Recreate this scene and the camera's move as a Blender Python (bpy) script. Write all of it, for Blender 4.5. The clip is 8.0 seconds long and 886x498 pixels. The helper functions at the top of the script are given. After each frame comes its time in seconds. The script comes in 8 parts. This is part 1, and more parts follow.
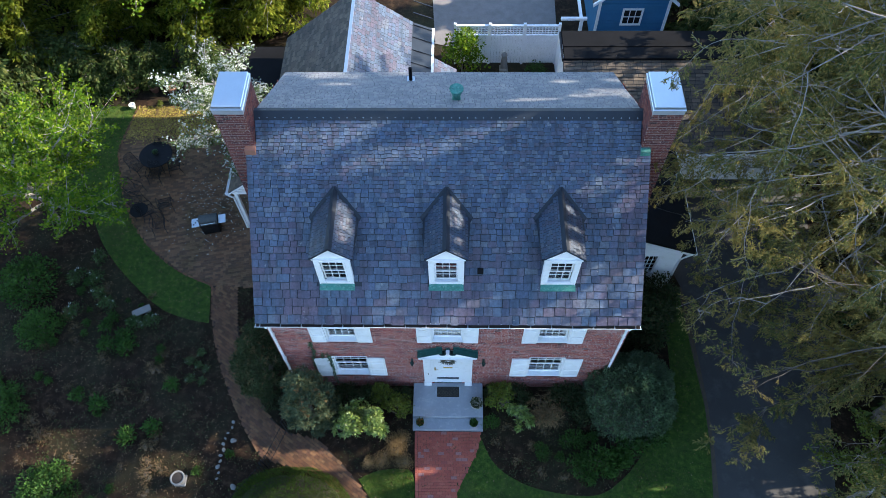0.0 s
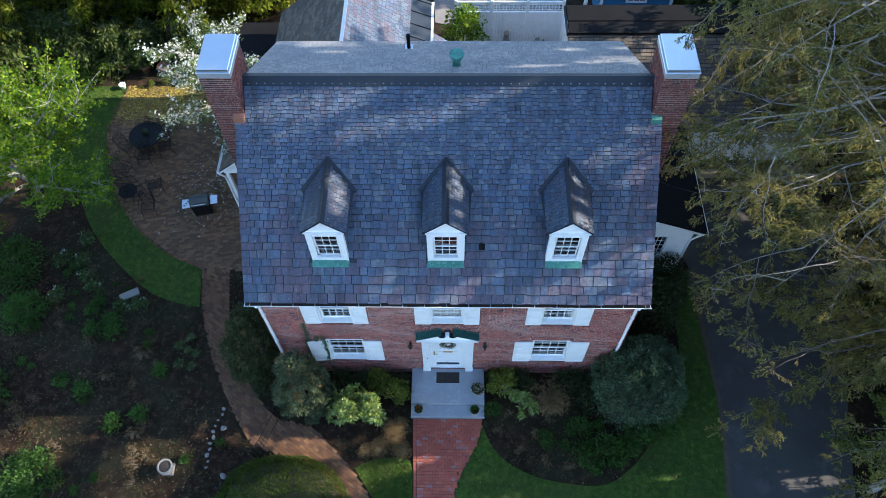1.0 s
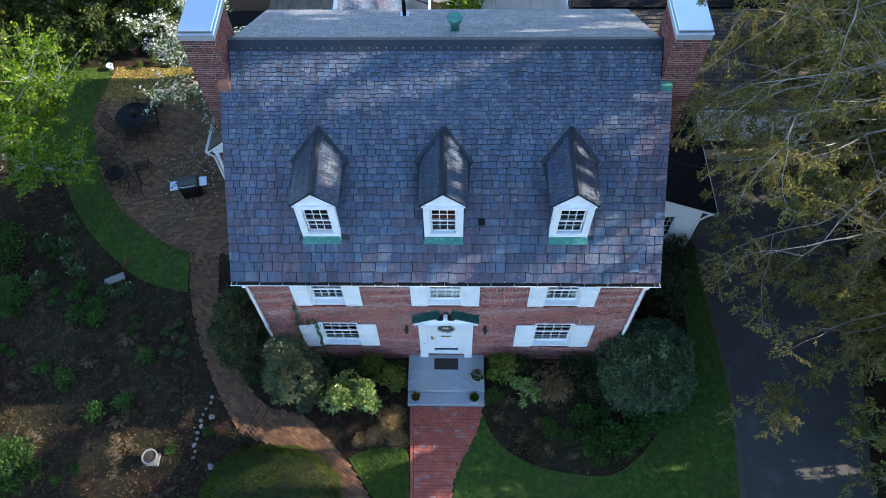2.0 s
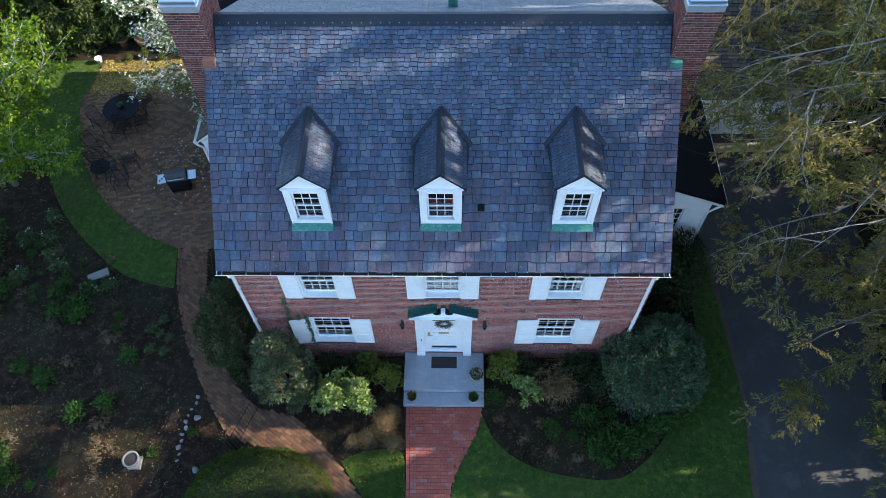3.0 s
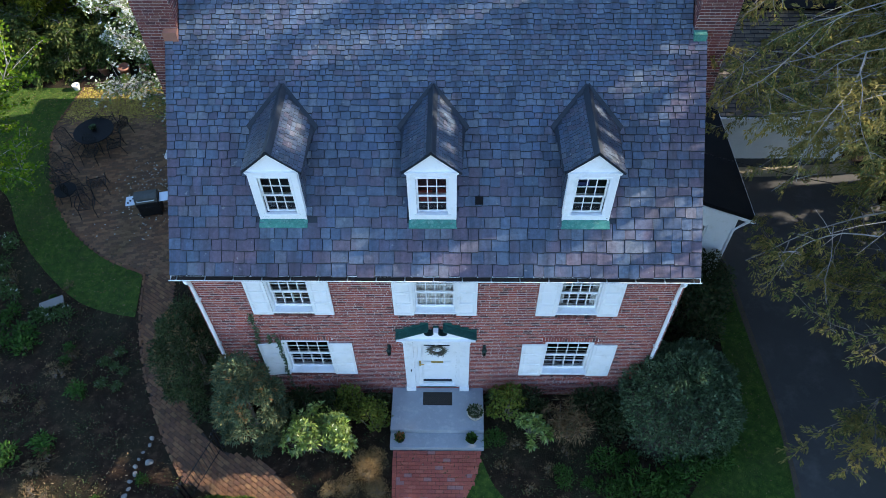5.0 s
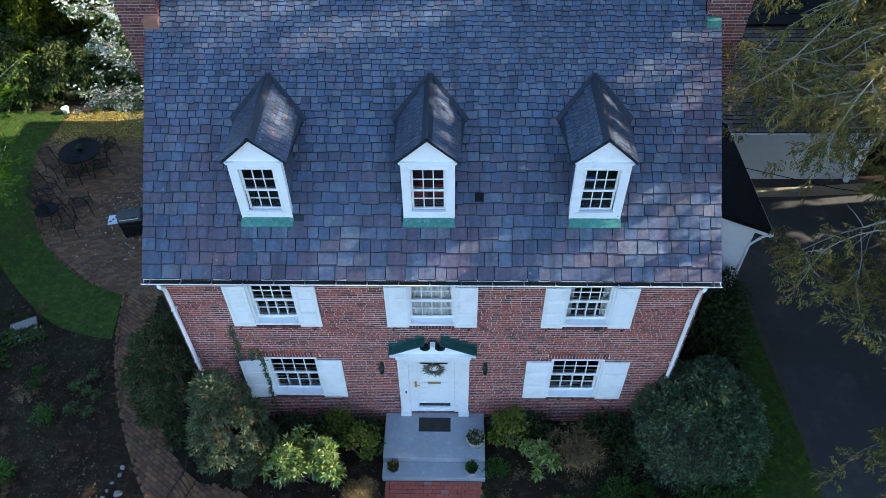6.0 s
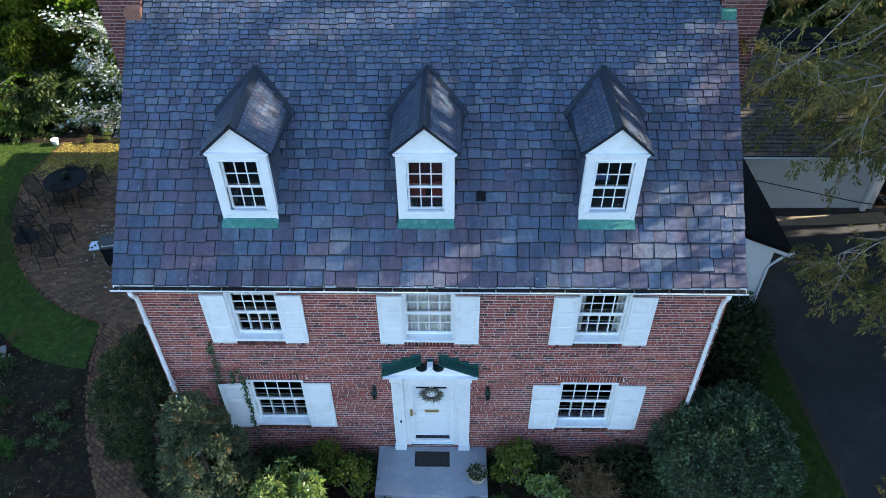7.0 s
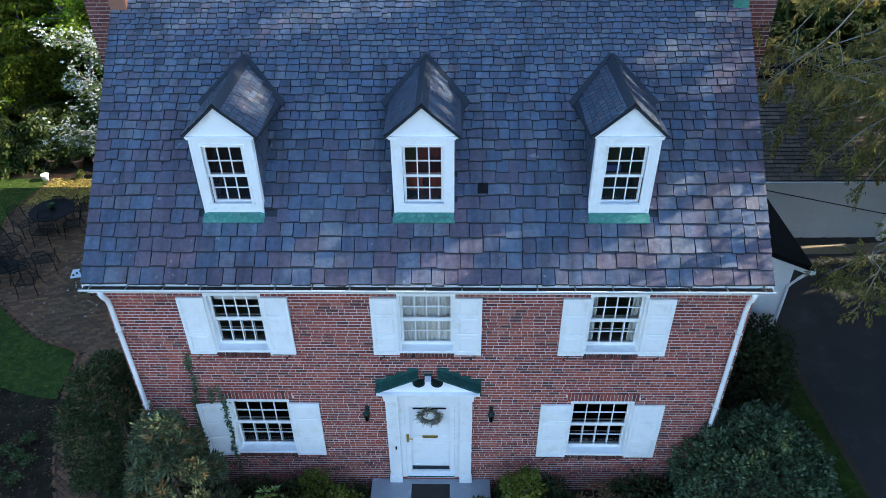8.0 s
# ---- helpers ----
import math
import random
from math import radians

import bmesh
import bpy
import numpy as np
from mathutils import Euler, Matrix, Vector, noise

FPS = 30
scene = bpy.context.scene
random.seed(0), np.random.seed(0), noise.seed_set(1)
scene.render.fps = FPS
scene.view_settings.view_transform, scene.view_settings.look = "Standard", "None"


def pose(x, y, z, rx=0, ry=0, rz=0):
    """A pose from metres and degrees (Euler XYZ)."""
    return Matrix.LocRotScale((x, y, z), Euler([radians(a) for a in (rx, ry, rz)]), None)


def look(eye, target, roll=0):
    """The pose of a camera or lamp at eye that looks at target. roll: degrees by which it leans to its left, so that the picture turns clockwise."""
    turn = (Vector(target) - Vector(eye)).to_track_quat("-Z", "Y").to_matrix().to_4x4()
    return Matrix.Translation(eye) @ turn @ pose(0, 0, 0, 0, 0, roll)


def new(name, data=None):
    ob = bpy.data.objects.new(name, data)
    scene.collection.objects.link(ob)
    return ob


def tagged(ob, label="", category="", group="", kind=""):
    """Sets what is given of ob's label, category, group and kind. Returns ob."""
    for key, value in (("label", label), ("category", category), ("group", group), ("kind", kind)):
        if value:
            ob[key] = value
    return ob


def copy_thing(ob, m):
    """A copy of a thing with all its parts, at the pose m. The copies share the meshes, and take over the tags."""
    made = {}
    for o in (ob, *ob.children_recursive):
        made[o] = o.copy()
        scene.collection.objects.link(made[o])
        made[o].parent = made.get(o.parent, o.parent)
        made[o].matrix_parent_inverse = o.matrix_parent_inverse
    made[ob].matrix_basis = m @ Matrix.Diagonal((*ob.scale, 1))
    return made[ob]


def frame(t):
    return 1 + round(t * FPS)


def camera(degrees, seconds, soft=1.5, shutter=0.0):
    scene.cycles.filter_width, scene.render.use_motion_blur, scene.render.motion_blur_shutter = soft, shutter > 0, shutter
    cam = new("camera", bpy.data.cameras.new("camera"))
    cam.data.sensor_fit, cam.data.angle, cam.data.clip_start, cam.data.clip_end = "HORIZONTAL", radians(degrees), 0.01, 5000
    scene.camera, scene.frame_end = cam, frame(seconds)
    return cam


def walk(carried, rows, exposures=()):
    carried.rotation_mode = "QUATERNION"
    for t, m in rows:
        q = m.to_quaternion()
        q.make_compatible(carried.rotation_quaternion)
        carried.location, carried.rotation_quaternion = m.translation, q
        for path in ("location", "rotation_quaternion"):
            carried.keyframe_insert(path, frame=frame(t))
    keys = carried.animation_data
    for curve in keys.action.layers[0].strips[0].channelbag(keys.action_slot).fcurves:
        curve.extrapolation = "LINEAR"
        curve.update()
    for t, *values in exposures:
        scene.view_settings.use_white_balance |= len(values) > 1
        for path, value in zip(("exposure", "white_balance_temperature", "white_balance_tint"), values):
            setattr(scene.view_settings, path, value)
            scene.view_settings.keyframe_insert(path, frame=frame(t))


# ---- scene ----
cam = camera(64.0, 8.0, soft=0.6)
PATH = [
    (0, (0.218, -9.335, 24.97), (0.185, -8.292, 23.264), -1.3),
    (0.5, (0.202, -9.346, 24.336), (0.17, -8.305, 22.629), -1.3),
    (1, (0.249, -9.363, 23.686), (0.213, -8.321, 21.979), -1.4),
    (1.5, (0.252, -9.384, 23.056), (0.219, -8.341, 21.35), -1.3),
    (2, (0.277, -9.373, 22.445), (0.243, -8.33, 20.738), -1.4),
    (3.5, (0.328, -9.377, 20.53), (0.297, -8.267, 18.867), -1.1),
    (4, (0.369, -9.401, 19.725), (0.336, -8.243, 18.094), -1.0),
    (4.5, (0.418, -9.422, 18.897), (0.384, -8.214, 17.304), -1.0),
    (6, (0.502, -9.465, 16.423), (0.467, -8.089, 14.972), -0.8),
    (6.5, (0.493, -9.446, 15.589), (0.458, -8.007, 14.201), -0.7),
    (7, (0.508, -9.419, 14.769), (0.473, -7.917, 13.449), -0.6),
    (7.5, (0.514, -9.403, 13.969), (0.48, -7.839, 12.723), -0.6),
    (8, (0.513, -9.436, 13.113), (0.477, -7.81, 11.949), -0.6),
]
walk(cam, [(t, look(eye, target, roll)) for t, eye, target, roll in PATH], [(0, 1.75, 5950, 8), (8, 1.75, 5950, 8)])

# ---- light ----
SUN_TO = Vector((0.89, 0.105, 0.44)).normalized()
world = bpy.data.worlds.new("sky")
scene.world = world
world.use_nodes = True
wn = world.node_tree.nodes
wl = world.node_tree.links
sky = wn.new("ShaderNodeTexSky")
sky.sky_type = "NISHITA"
sky.sun_disc = False
sky.sun_elevation = math.asin(SUN_TO.z)
sky.sun_rotation = math.atan2(SUN_TO.x, SUN_TO.y)
sky.air_density, sky.dust_density, sky.ozone_density = 1.0, 0.4, 1.6
wn["Background"].inputs["Strength"].default_value = 0.15
wl.new(sky.outputs["Color"], wn["Background"].inputs["Color"])
sun_data = bpy.data.lights.new("sun", "SUN")
sun_data.energy, sun_data.angle, sun_data.color = 4.6, radians(0.55), (1.0, 0.86, 0.68)
sun = new("sun", sun_data)
sun.matrix_world = look(SUN_TO * 60, (0, 0, 0))

# ---- materials ----
def shader(name, rough=0.7, metal=0.0, spec=0.4):
    m = bpy.data.materials.new(name)
    m.use_nodes = True
    nt = m.node_tree
    b = nt.nodes["Principled BSDF"]
    b.inputs["Roughness"].default_value = rough
    b.inputs["Metallic"].default_value = metal
    b.inputs["Specular IOR Level"].default_value = spec
    return m, nt, b


def place_node(nt, scale=(1, 1, 1), turn=(0, 0, 0)):
    geo = nt.nodes.new("ShaderNodeNewGeometry")
    mp = nt.nodes.new("ShaderNodeMapping")
    mp.inputs["Scale"].default_value = scale
    mp.inputs["Rotation"].default_value = turn
    nt.links.new(geo.outputs["Position"], mp.inputs["Vector"])
    return mp.outputs["Vector"]


def noise_node(nt, vec, scale, detail=4, rough=0.6):
    n = nt.nodes.new("ShaderNodeTexNoise")
    n.inputs["Scale"].default_value = scale
    n.inputs["Detail"].default_value = detail
    n.inputs["Roughness"].default_value = rough
    nt.links.new(vec, n.inputs["Vector"])
    return n.outputs["Fac"]


def ramp_node(nt, fac, stops, mode="LINEAR"):
    r = nt.nodes.new("ShaderNodeValToRGB")
    r.color_ramp.interpolation = mode
    el = r.color_ramp.elements
    while len(el) < len(stops):
        el.new(0.5)
    for e, (p, c) in zip(el, stops):
        e.position, e.color = p, (*c, 1)
    nt.links.new(fac, r.inputs["Fac"])
    return r.outputs["Color"]


def mix_node(nt, fac, a, b, mode="MIX"):
    n = nt.nodes.new("ShaderNodeMix")
    n.data_type, n.blend_type = "RGBA", mode
    if isinstance(fac, (int, float)):
        n.inputs[0].default_value = fac
    else:
        nt.links.new(fac, n.inputs[0])
    for k, v in ((6, a), (7, b)):
        if isinstance(v, tuple):
            n.inputs[k].default_value = (*v, 1)
        else:
            nt.links.new(v, n.inputs[k])
    return n.outputs[2]


def bump_node(nt, b, height, strength=0.3, dist=0.01):
    n = nt.nodes.new("ShaderNodeBump")
    n.inputs["Strength"].default_value = strength
    n.inputs["Distance"].default_value = dist
    nt.links.new(height, n.inputs["Height"])
    nt.links.new(n.outputs["Normal"], b.inputs["Normal"])


def chance(nt, source):
    """A random number per joined piece ('island') or per object ('object')."""
    if source == "island":
        return nt.nodes.new("ShaderNodeNewGeometry").outputs["Random Per Island"]
    return nt.nodes.new("ShaderNodeObjectInfo").outputs["Random"]


def plain(name, col, rough=0.6, metal=0.0, vary=0.25, scale=3.0, fine=40.0, bump=0.15, spec=0.4, stain=None):
    """A surface of one colour with broad and fine variation."""
    m, nt, b = shader(name, rough, metal, spec)
    vec = place_node(nt)
    broad = noise_node(nt, vec, scale, 5)
    small = noise_node(nt, vec, fine, 3)
    lo = tuple(c * (1 - vary) for c in col)
    hi = tuple(min(1, c * (1 + vary * 0.6)) for c in col)
    c = ramp_node(nt, broad, [(0.3, lo), (0.7, hi)])
    c = mix_node(nt, 0.35, c, ramp_node(nt, small, [(0.25, lo), (0.75, hi)]))
    if stain:
        s = ramp_node(nt, noise_node(nt, vec, scale * 2.3, 6, 0.7), [(0.52, (0, 0, 0)), (0.72, (1, 1, 1))])
        c = mix_node(nt, s, c, stain)
    nt.links.new(c, b.inputs["Base Color"])
    if bump:
        bump_node(nt, b, small, bump, 0.006)
    return m


def pieces(name, cols, source, rough=0.75, fine=30.0, bump=0.4, broad_cols=None, broad_scale=0.6, spec=0.35, var=0.3):
    """Bricks, slates and the like: a colour for each piece, grain, and broad tinted zones."""
    m, nt, b = shader(name, rough, 0.0, spec)
    vec = place_node(nt)
    n = len(cols)
    c = ramp_node(nt, chance(nt, source), [(i / n, q) for i, q in enumerate(cols)], "CONSTANT")
    small = noise_node(nt, vec, fine, 5, 0.65)
    grain = ramp_node(nt, small, [(0.25, (1 - var,) * 3), (0.75, (1 + var * 0.8,) * 3)])
    c = mix_node(nt, 1.0, c, grain, "MULTIPLY")
    if broad_cols:
        w = noise_node(nt, vec, broad_scale, 3, 0.6)
        tint = ramp_node(nt, w, [(0.3, broad_cols[0]), (0.5, broad_cols[1]), (0.7, broad_cols[2])])
        c = mix_node(nt, 1.0, c, tint, "MULTIPLY")
    nt.links.new(c, b.inputs["Base Color"])
    bump_node(nt, b, small, bump, 0.008)
    return m


def leafy(name, cols, rough=0.55, through_light=0.35, spec=0.12, tint=None):
    """Leaves: a colour for each leaf, partly letting light through."""
    m, nt, b = shader(name, rough, 0.0, spec)
    n = len(cols)
    c = ramp_node(nt, chance(nt, "island"), [((i + 0.5) / n, q) for i, q in enumerate(cols)])
    vec = place_node(nt)
    w = ramp_node(nt, noise_node(nt, vec, 0.9, 3), [(0.3, (0.7, 0.7, 0.7)), (0.7, (1.2, 1.2, 1.15))])
    c = mix_node(nt, 1.0, c, w, "MULTIPLY")
    if tint:
        z = ramp_node(nt, noise_node(nt, vec, 0.55, 4, 0.65), [(0.46, (0, 0, 0)), (0.62, (0.75, 0.75, 0.75))])
        c = mix_node(nt, z, c, tint)
    nt.links.new(c, b.inputs["Base Color"])
    t = nt.nodes.new("ShaderNodeBsdfTranslucent")
    nt.links.new(c, t.inputs["Color"])
    mx = nt.nodes.new("ShaderNodeMixShader")
    mx.inputs[0].default_value = through_light
    nt.links.new(b.outputs[0], mx.inputs[1])
    nt.links.new(t.outputs[0], mx.inputs[2])
    nt.links.new(mx.outputs[0], nt.nodes["Material Output"].inputs["Surface"])
    return m


def glass_mat(name):
    m, nt, b = shader(name, 0.03, 0.0, 0.5)
    b.inputs["Base Color"].default_value = (0.9, 0.95, 0.95, 1)
    tr = nt.nodes.new("ShaderNodeBsdfTransparent")
    gl = nt.nodes.new("ShaderNodeBsdfGlossy")
    gl.inputs["Roughness"].default_value = 0.03
    fr = nt.nodes.new("ShaderNodeFresnel")
    fr.inputs["IOR"].default_value = 1.6
    mx = nt.nodes.new("ShaderNodeMixShader")
    nt.links.new(fr.outputs[0], mx.inputs[0])
    nt.links.new(tr.outputs[0], mx.inputs[1])
    nt.links.new(gl.outputs[0], mx.inputs[2])
    nt.links.new(mx.outputs[0], nt.nodes["Material Output"].inputs["Surface"])
    return m


def slate_material(name, source, dark=1.0):
    """Blue-grey slates, each of its own tone, with runs of purple ones, weather streaks and lichen."""
    m, nt, b = shader(name, 0.46, 0.0, 0.42)
    vec = place_node(nt)
    tones = [(0.060, 0.083, 0.128), (0.073, 0.099, 0.147), (0.053, 0.073, 0.117), (0.086, 0.110, 0.152), (0.071, 0.078, 0.117),
             (0.061, 0.088, 0.129), (0.102, 0.119, 0.147), (0.077, 0.078, 0.109), (0.043, 0.058, 0.089), (0.063, 0.092, 0.149)]
    n = len(tones)
    pick = chance(nt, source)
    c = ramp_node(nt, pick, [(i / n, tuple(q * dark for q in t)) for i, t in enumerate(tones)], "CONSTANT")
    run = noise_node(nt, place_node(nt, (0.62, 0.16, 0.16)), 1.0, 4, 0.65)
    again_ = nt.nodes.new("ShaderNodeMath")
    again_.operation = "MULTIPLY_ADD"
    again_.inputs[1].default_value = 0.16
    nt.links.new(pick, again_.inputs[0])
    nt.links.new(run, again_.inputs[2])
    low = nt.nodes.new("ShaderNodeSeparateXYZ")
    nt.links.new(vec, low.inputs[0])
    span = nt.nodes.new("ShaderNodeMapRange")
    for k, v in ((1, 6.0), (2, 9.6), (3, 0.05), (4, -0.07)):
        span.inputs[k].default_value = v
    nt.links.new(low.outputs["Z"], span.inputs[0])
    mixed = nt.nodes.new("ShaderNodeMath")
    mixed.operation = "ADD"
    nt.links.new(again_.outputs[0], mixed.inputs[0])
    nt.links.new(span.outputs[0], mixed.inputs[1])
    purple = ramp_node(nt, mixed.outputs[0], [(0.57, (0, 0, 0)), (0.72, (0.85, 0.85, 0.85))])
    c = mix_node(nt, purple, c, (0.084 * dark, 0.062 * dark, 0.088 * dark))
    small = noise_node(nt, vec, 12.0, 5, 0.68)
    c = mix_node(nt, 1.0, c, ramp_node(nt, small, [(0.25, (0.58, 0.58, 0.58)), (0.75, (1.36, 1.36, 1.36))]), "MULTIPLY")
    streak = noise_node(nt, place_node(nt, (3.2, 0.35, 0.35)), 1.0, 5, 0.7)
    c = mix_node(nt, 1.0, c, ramp_node(nt, streak, [(0.32, (0.56, 0.56, 0.56)), (0.5, (1, 1, 1)), (0.72, (1.34, 1.34, 1.34))]), "MULTIPLY")
    moss = ramp_node(nt, noise_node(nt, vec, 2.3, 6, 0.75), [(0.58, (0, 0, 0)), (0.74, (0.35, 0.35, 0.35))])
    c = mix_node(nt, moss, c, (0.088 * dark, 0.088 * dark, 0.08 * dark))
    spots = noise_node(nt, vec, 7.0, 2, 0.5)
    c = mix_node(nt, ramp_node(nt, spots, [(0.70, (0, 0, 0)), (0.76, (0.55, 0.55, 0.55))]), c, (0.24, 0.25, 0.25))
    nt.links.new(c, b.inputs["Base Color"])
    gloss = ramp_node(nt, small, [(0.3, (0.36, 0.36, 0.36)), (0.7, (0.6, 0.6, 0.6))])
    nt.links.new(gloss, b.inputs["Roughness"])
    bump_node(nt, b, small, 1.0, 0.008)
    return m


# dark colour of the rims, standing in for shadow gaps between slates
M_SLATE_GAP_SHADE = plain("slate_gap_shade", (0.024, 0.027, 0.033), 0.8, 0, 0.4, 6, 40, 0.3)
M_SLATE = slate_material("slate", "island")
M_SLATE_ONE = slate_material("slate_single", "object")
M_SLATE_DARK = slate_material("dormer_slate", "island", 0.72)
BRICKS = [(0.27, 0.062, 0.05), (0.31, 0.085, 0.062), (0.22, 0.052, 0.048), (0.33, 0.11, 0.08), (0.16, 0.045, 0.044),
          (0.28, 0.068, 0.055), (0.24, 0.07, 0.062), (0.10, 0.042, 0.042), (0.32, 0.085, 0.06), (0.19, 0.055, 0.052), (0.25, 0.06, 0.05), (0.29, 0.075, 0.058)]
M_BRICK = pieces("brick", BRICKS, "island", 0.85, 45, 0.6, [(0.82, 0.84, 0.92), (1, 1, 1), (1.15, 1.02, 0.95)], 0.8, 0.3, 0.5)
M_BRICK_ONE = pieces("brick_single", BRICKS, "object", 0.85, 45, 0.6, [(0.82, 0.84, 0.92), (1, 1, 1), (1.15, 1.02, 0.95)], 0.8, 0.3, 0.5)
OLD_PAVERS_SRC = [(0.20, 0.11, 0.06), (0.25, 0.14, 0.075), (0.17, 0.10, 0.06), (0.28, 0.165, 0.09), (0.15, 0.09, 0.055)]
DARK_BRICKS = [tuple(c * k for c, k in zip(q, (0.48, 0.62, 0.7))) for q in BRICKS]
M_OLD_BRICK = pieces("old_brick", DARK_BRICKS, "island", 0.85, 45, 0.5, [(0.8, 0.85, 0.9), (1, 1, 1), (1.1, 1.0, 0.95)], 1.1)
PATIO_BRICKS = [tuple(c * 0.68 for c in q) for q in OLD_PAVERS_SRC]
M_MORTAR = plain("mortar", (0.66, 0.57, 0.54), 0.9, 0, 0.3, 2.0, 60, 0.4)
M_OLD_MORTAR = plain("sooty_mortar", (0.40, 0.34, 0.32), 0.9, 0, 0.35, 2.0, 60, 0.4)
PAVERS = [(0.36, 0.095, 0.062), (0.33, 0.085, 0.058), (0.39, 0.115, 0.075), (0.30, 0.085, 0.064), (0.37, 0.105, 0.066), (0.34, 0.09, 0.06), (0.36, 0.10, 0.065), (0.31, 0.15, 0.135), (0.34, 0.088, 0.06), (0.38, 0.10, 0.064)]
M_PAVER = pieces("red_paver", PAVERS, "object", 0.8, 35, 0.4, [(0.85, 0.85, 0.85), (1, 1, 1), (1.12, 1.08, 1.05)], 0.9)
OLD_PAVERS = [(0.14, 0.068, 0.035), (0.17, 0.087, 0.043), (0.115, 0.058, 0.034), (0.19, 0.104, 0.05), (0.10, 0.054, 0.03), (0.155, 0.078, 0.04)]
M_OLD_PAVER = pieces("old_paver", OLD_PAVERS, "island", 0.85, 30, 0.4, [(0.75, 0.8, 0.75), (1, 1, 1), (1.1, 1.05, 1.0)], 0.8)
M_OLD_PAVER_ONE = pieces("old_paver_single", OLD_PAVERS, "object", 0.85, 30, 0.4, [(0.75, 0.8, 0.75), (1, 1, 1), (1.1, 1.05, 1.0)], 0.8)
SHINGLES = [(0.20, 0.205, 0.215), (0.23, 0.235, 0.24), (0.18, 0.185, 0.20), (0.25, 0.25, 0.25), (0.21, 0.215, 0.23)]
M_SHINGLE = pieces("asphalt_shingle", SHINGLES, "island", 0.9, 60, 0.5, [(0.85, 0.85, 0.88), (1, 1, 1), (1.12, 1.1, 1.08)], 1.2)
BROWN_SHINGLES = [(0.11, 0.088, 0.07), (0.13, 0.105, 0.08), (0.09, 0.075, 0.06), (0.15, 0.12, 0.09)]
M_BROWN_SHINGLE = pieces("brown_shingle", BROWN_SHINGLES, "island", 0.9, 60, 0.5, [(0.8, 0.82, 0.85), (1, 1, 1), (1.15, 1.1, 1.05)], 1.0)
M_WHITE = plain("white_paint", (0.86, 0.865, 0.875), 0.45, 0, 0.06, 1.7, 30, 0.08, stain=(0.74, 0.74, 0.72))
M_WHITE_WORN = plain("worn_white_paint", (0.74, 0.74, 0.73), 0.55, 0, 0.12, 2.5, 30, 0.2, stain=(0.55, 0.53, 0.50))
M_GREYWALL = plain("grey_white_siding", (0.62, 0.62, 0.63), 0.6, 0, 0.08, 1.2, 30, 0.1)
M_DARK = plain("dark_metal", (0.016, 0.022, 0.032), 0.5, 0.0, 0.3, 2.0, 30, 0.15)
M_BLACK = plain("black_membrane", (0.010, 0.010, 0.011), 0.8, 0, 0.4, 1.0, 25, 0.15, spec=0.08)
M_IRON = plain("black_iron", (0.015, 0.015, 0.017), 0.5, 0.6, 0.3, 6, 60, 0.2)
M_COPPER = plain("green_copper", (0.07, 0.24, 0.19), 0.7, 0.1, 0.5, 6.0, 40, 0.25, stain=(0.20, 0.34, 0.30))
M_COPPER_DARK = plain("dark_green_copper", (0.018, 0.085, 0.075), 0.6, 0.2, 0.35, 4.0, 40, 0.25, stain=(0.05, 0.15, 0.13))
M_VERDIGRIS = plain("dark_verdigris", (0.02, 0.045, 0.04), 0.6, 0.3, 0.4, 9, 50, 0.2)
M_STEEL = plain("galvanised_cap", (0.62, 0.66, 0.70), 0.28, 0.9, 0.08, 2, 20, 0.05)
M_BLUESTONE = plain("bluestone", (0.27, 0.29, 0.32), 0.75, 0, 0.16, 2.0, 35, 0.25, stain=(0.36, 0.37, 0.38))
M_ASPHALT = plain("asphalt", (0.056, 0.053, 0.050), 0.85, 0, 0.3, 0.5, 90, 0.5, stain=(0.085, 0.080, 0.075))
M_BRASS = plain("brass", (0.62, 0.43, 0.14), 0.3, 1.0, 0.1, 10, 60, 0.05)
M_TERRA = plain("terracotta", (0.27, 0.125, 0.085), 0.85, 0, 0.2, 5, 40, 0.2)
M_POT = plain("stone_pot", (0.42, 0.37, 0.30), 0.85, 0, 0.2, 5, 40, 0.3)
M_STONE = plain("pale_stone", (0.23, 0.215, 0.195), 0.85, 0, 0.25, 4, 40, 0.4)
M_BLUE = plain("blue_siding", (0.045, 0.17, 0.33), 0.6, 0, 0.12, 1.5, 30, 0.1)
M_BARK = plain("bark", (0.13, 0.105, 0.085), 0.9, 0, 0.4, 3, 18, 0.8, stain=(0.22, 0.21, 0.19))
M_GREYBARK = plain("grey_bark", (0.24, 0.22, 0.20), 0.9, 0, 0.35, 3, 18, 0.6, stain=(0.34, 0.34, 0.32))
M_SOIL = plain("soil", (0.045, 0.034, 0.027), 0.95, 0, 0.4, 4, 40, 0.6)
M_ROOM = plain("dim_room", (0.30, 0.26, 0.22), 0.8, 0, 0.3, 1.0, 10, 0.0)
M_CURTAIN = plain("white_curtain", (0.72, 0.72, 0.70), 0.8, 0, 0.08, 3, 20, 0.1)
M_GLASS = glass_mat("glass")
M_RUBBER = plain("door_mat", (0.02, 0.018, 0.018), 0.9, 0, 0.3, 8, 80, 0.5)


M_PATIO_BRICK = pieces("patio_brick", PATIO_BRICKS, "island", 0.85, 30, 0.4, [(0.7, 0.78, 0.65), (1, 1, 1), (1.15, 1.05, 0.95)], 0.7)


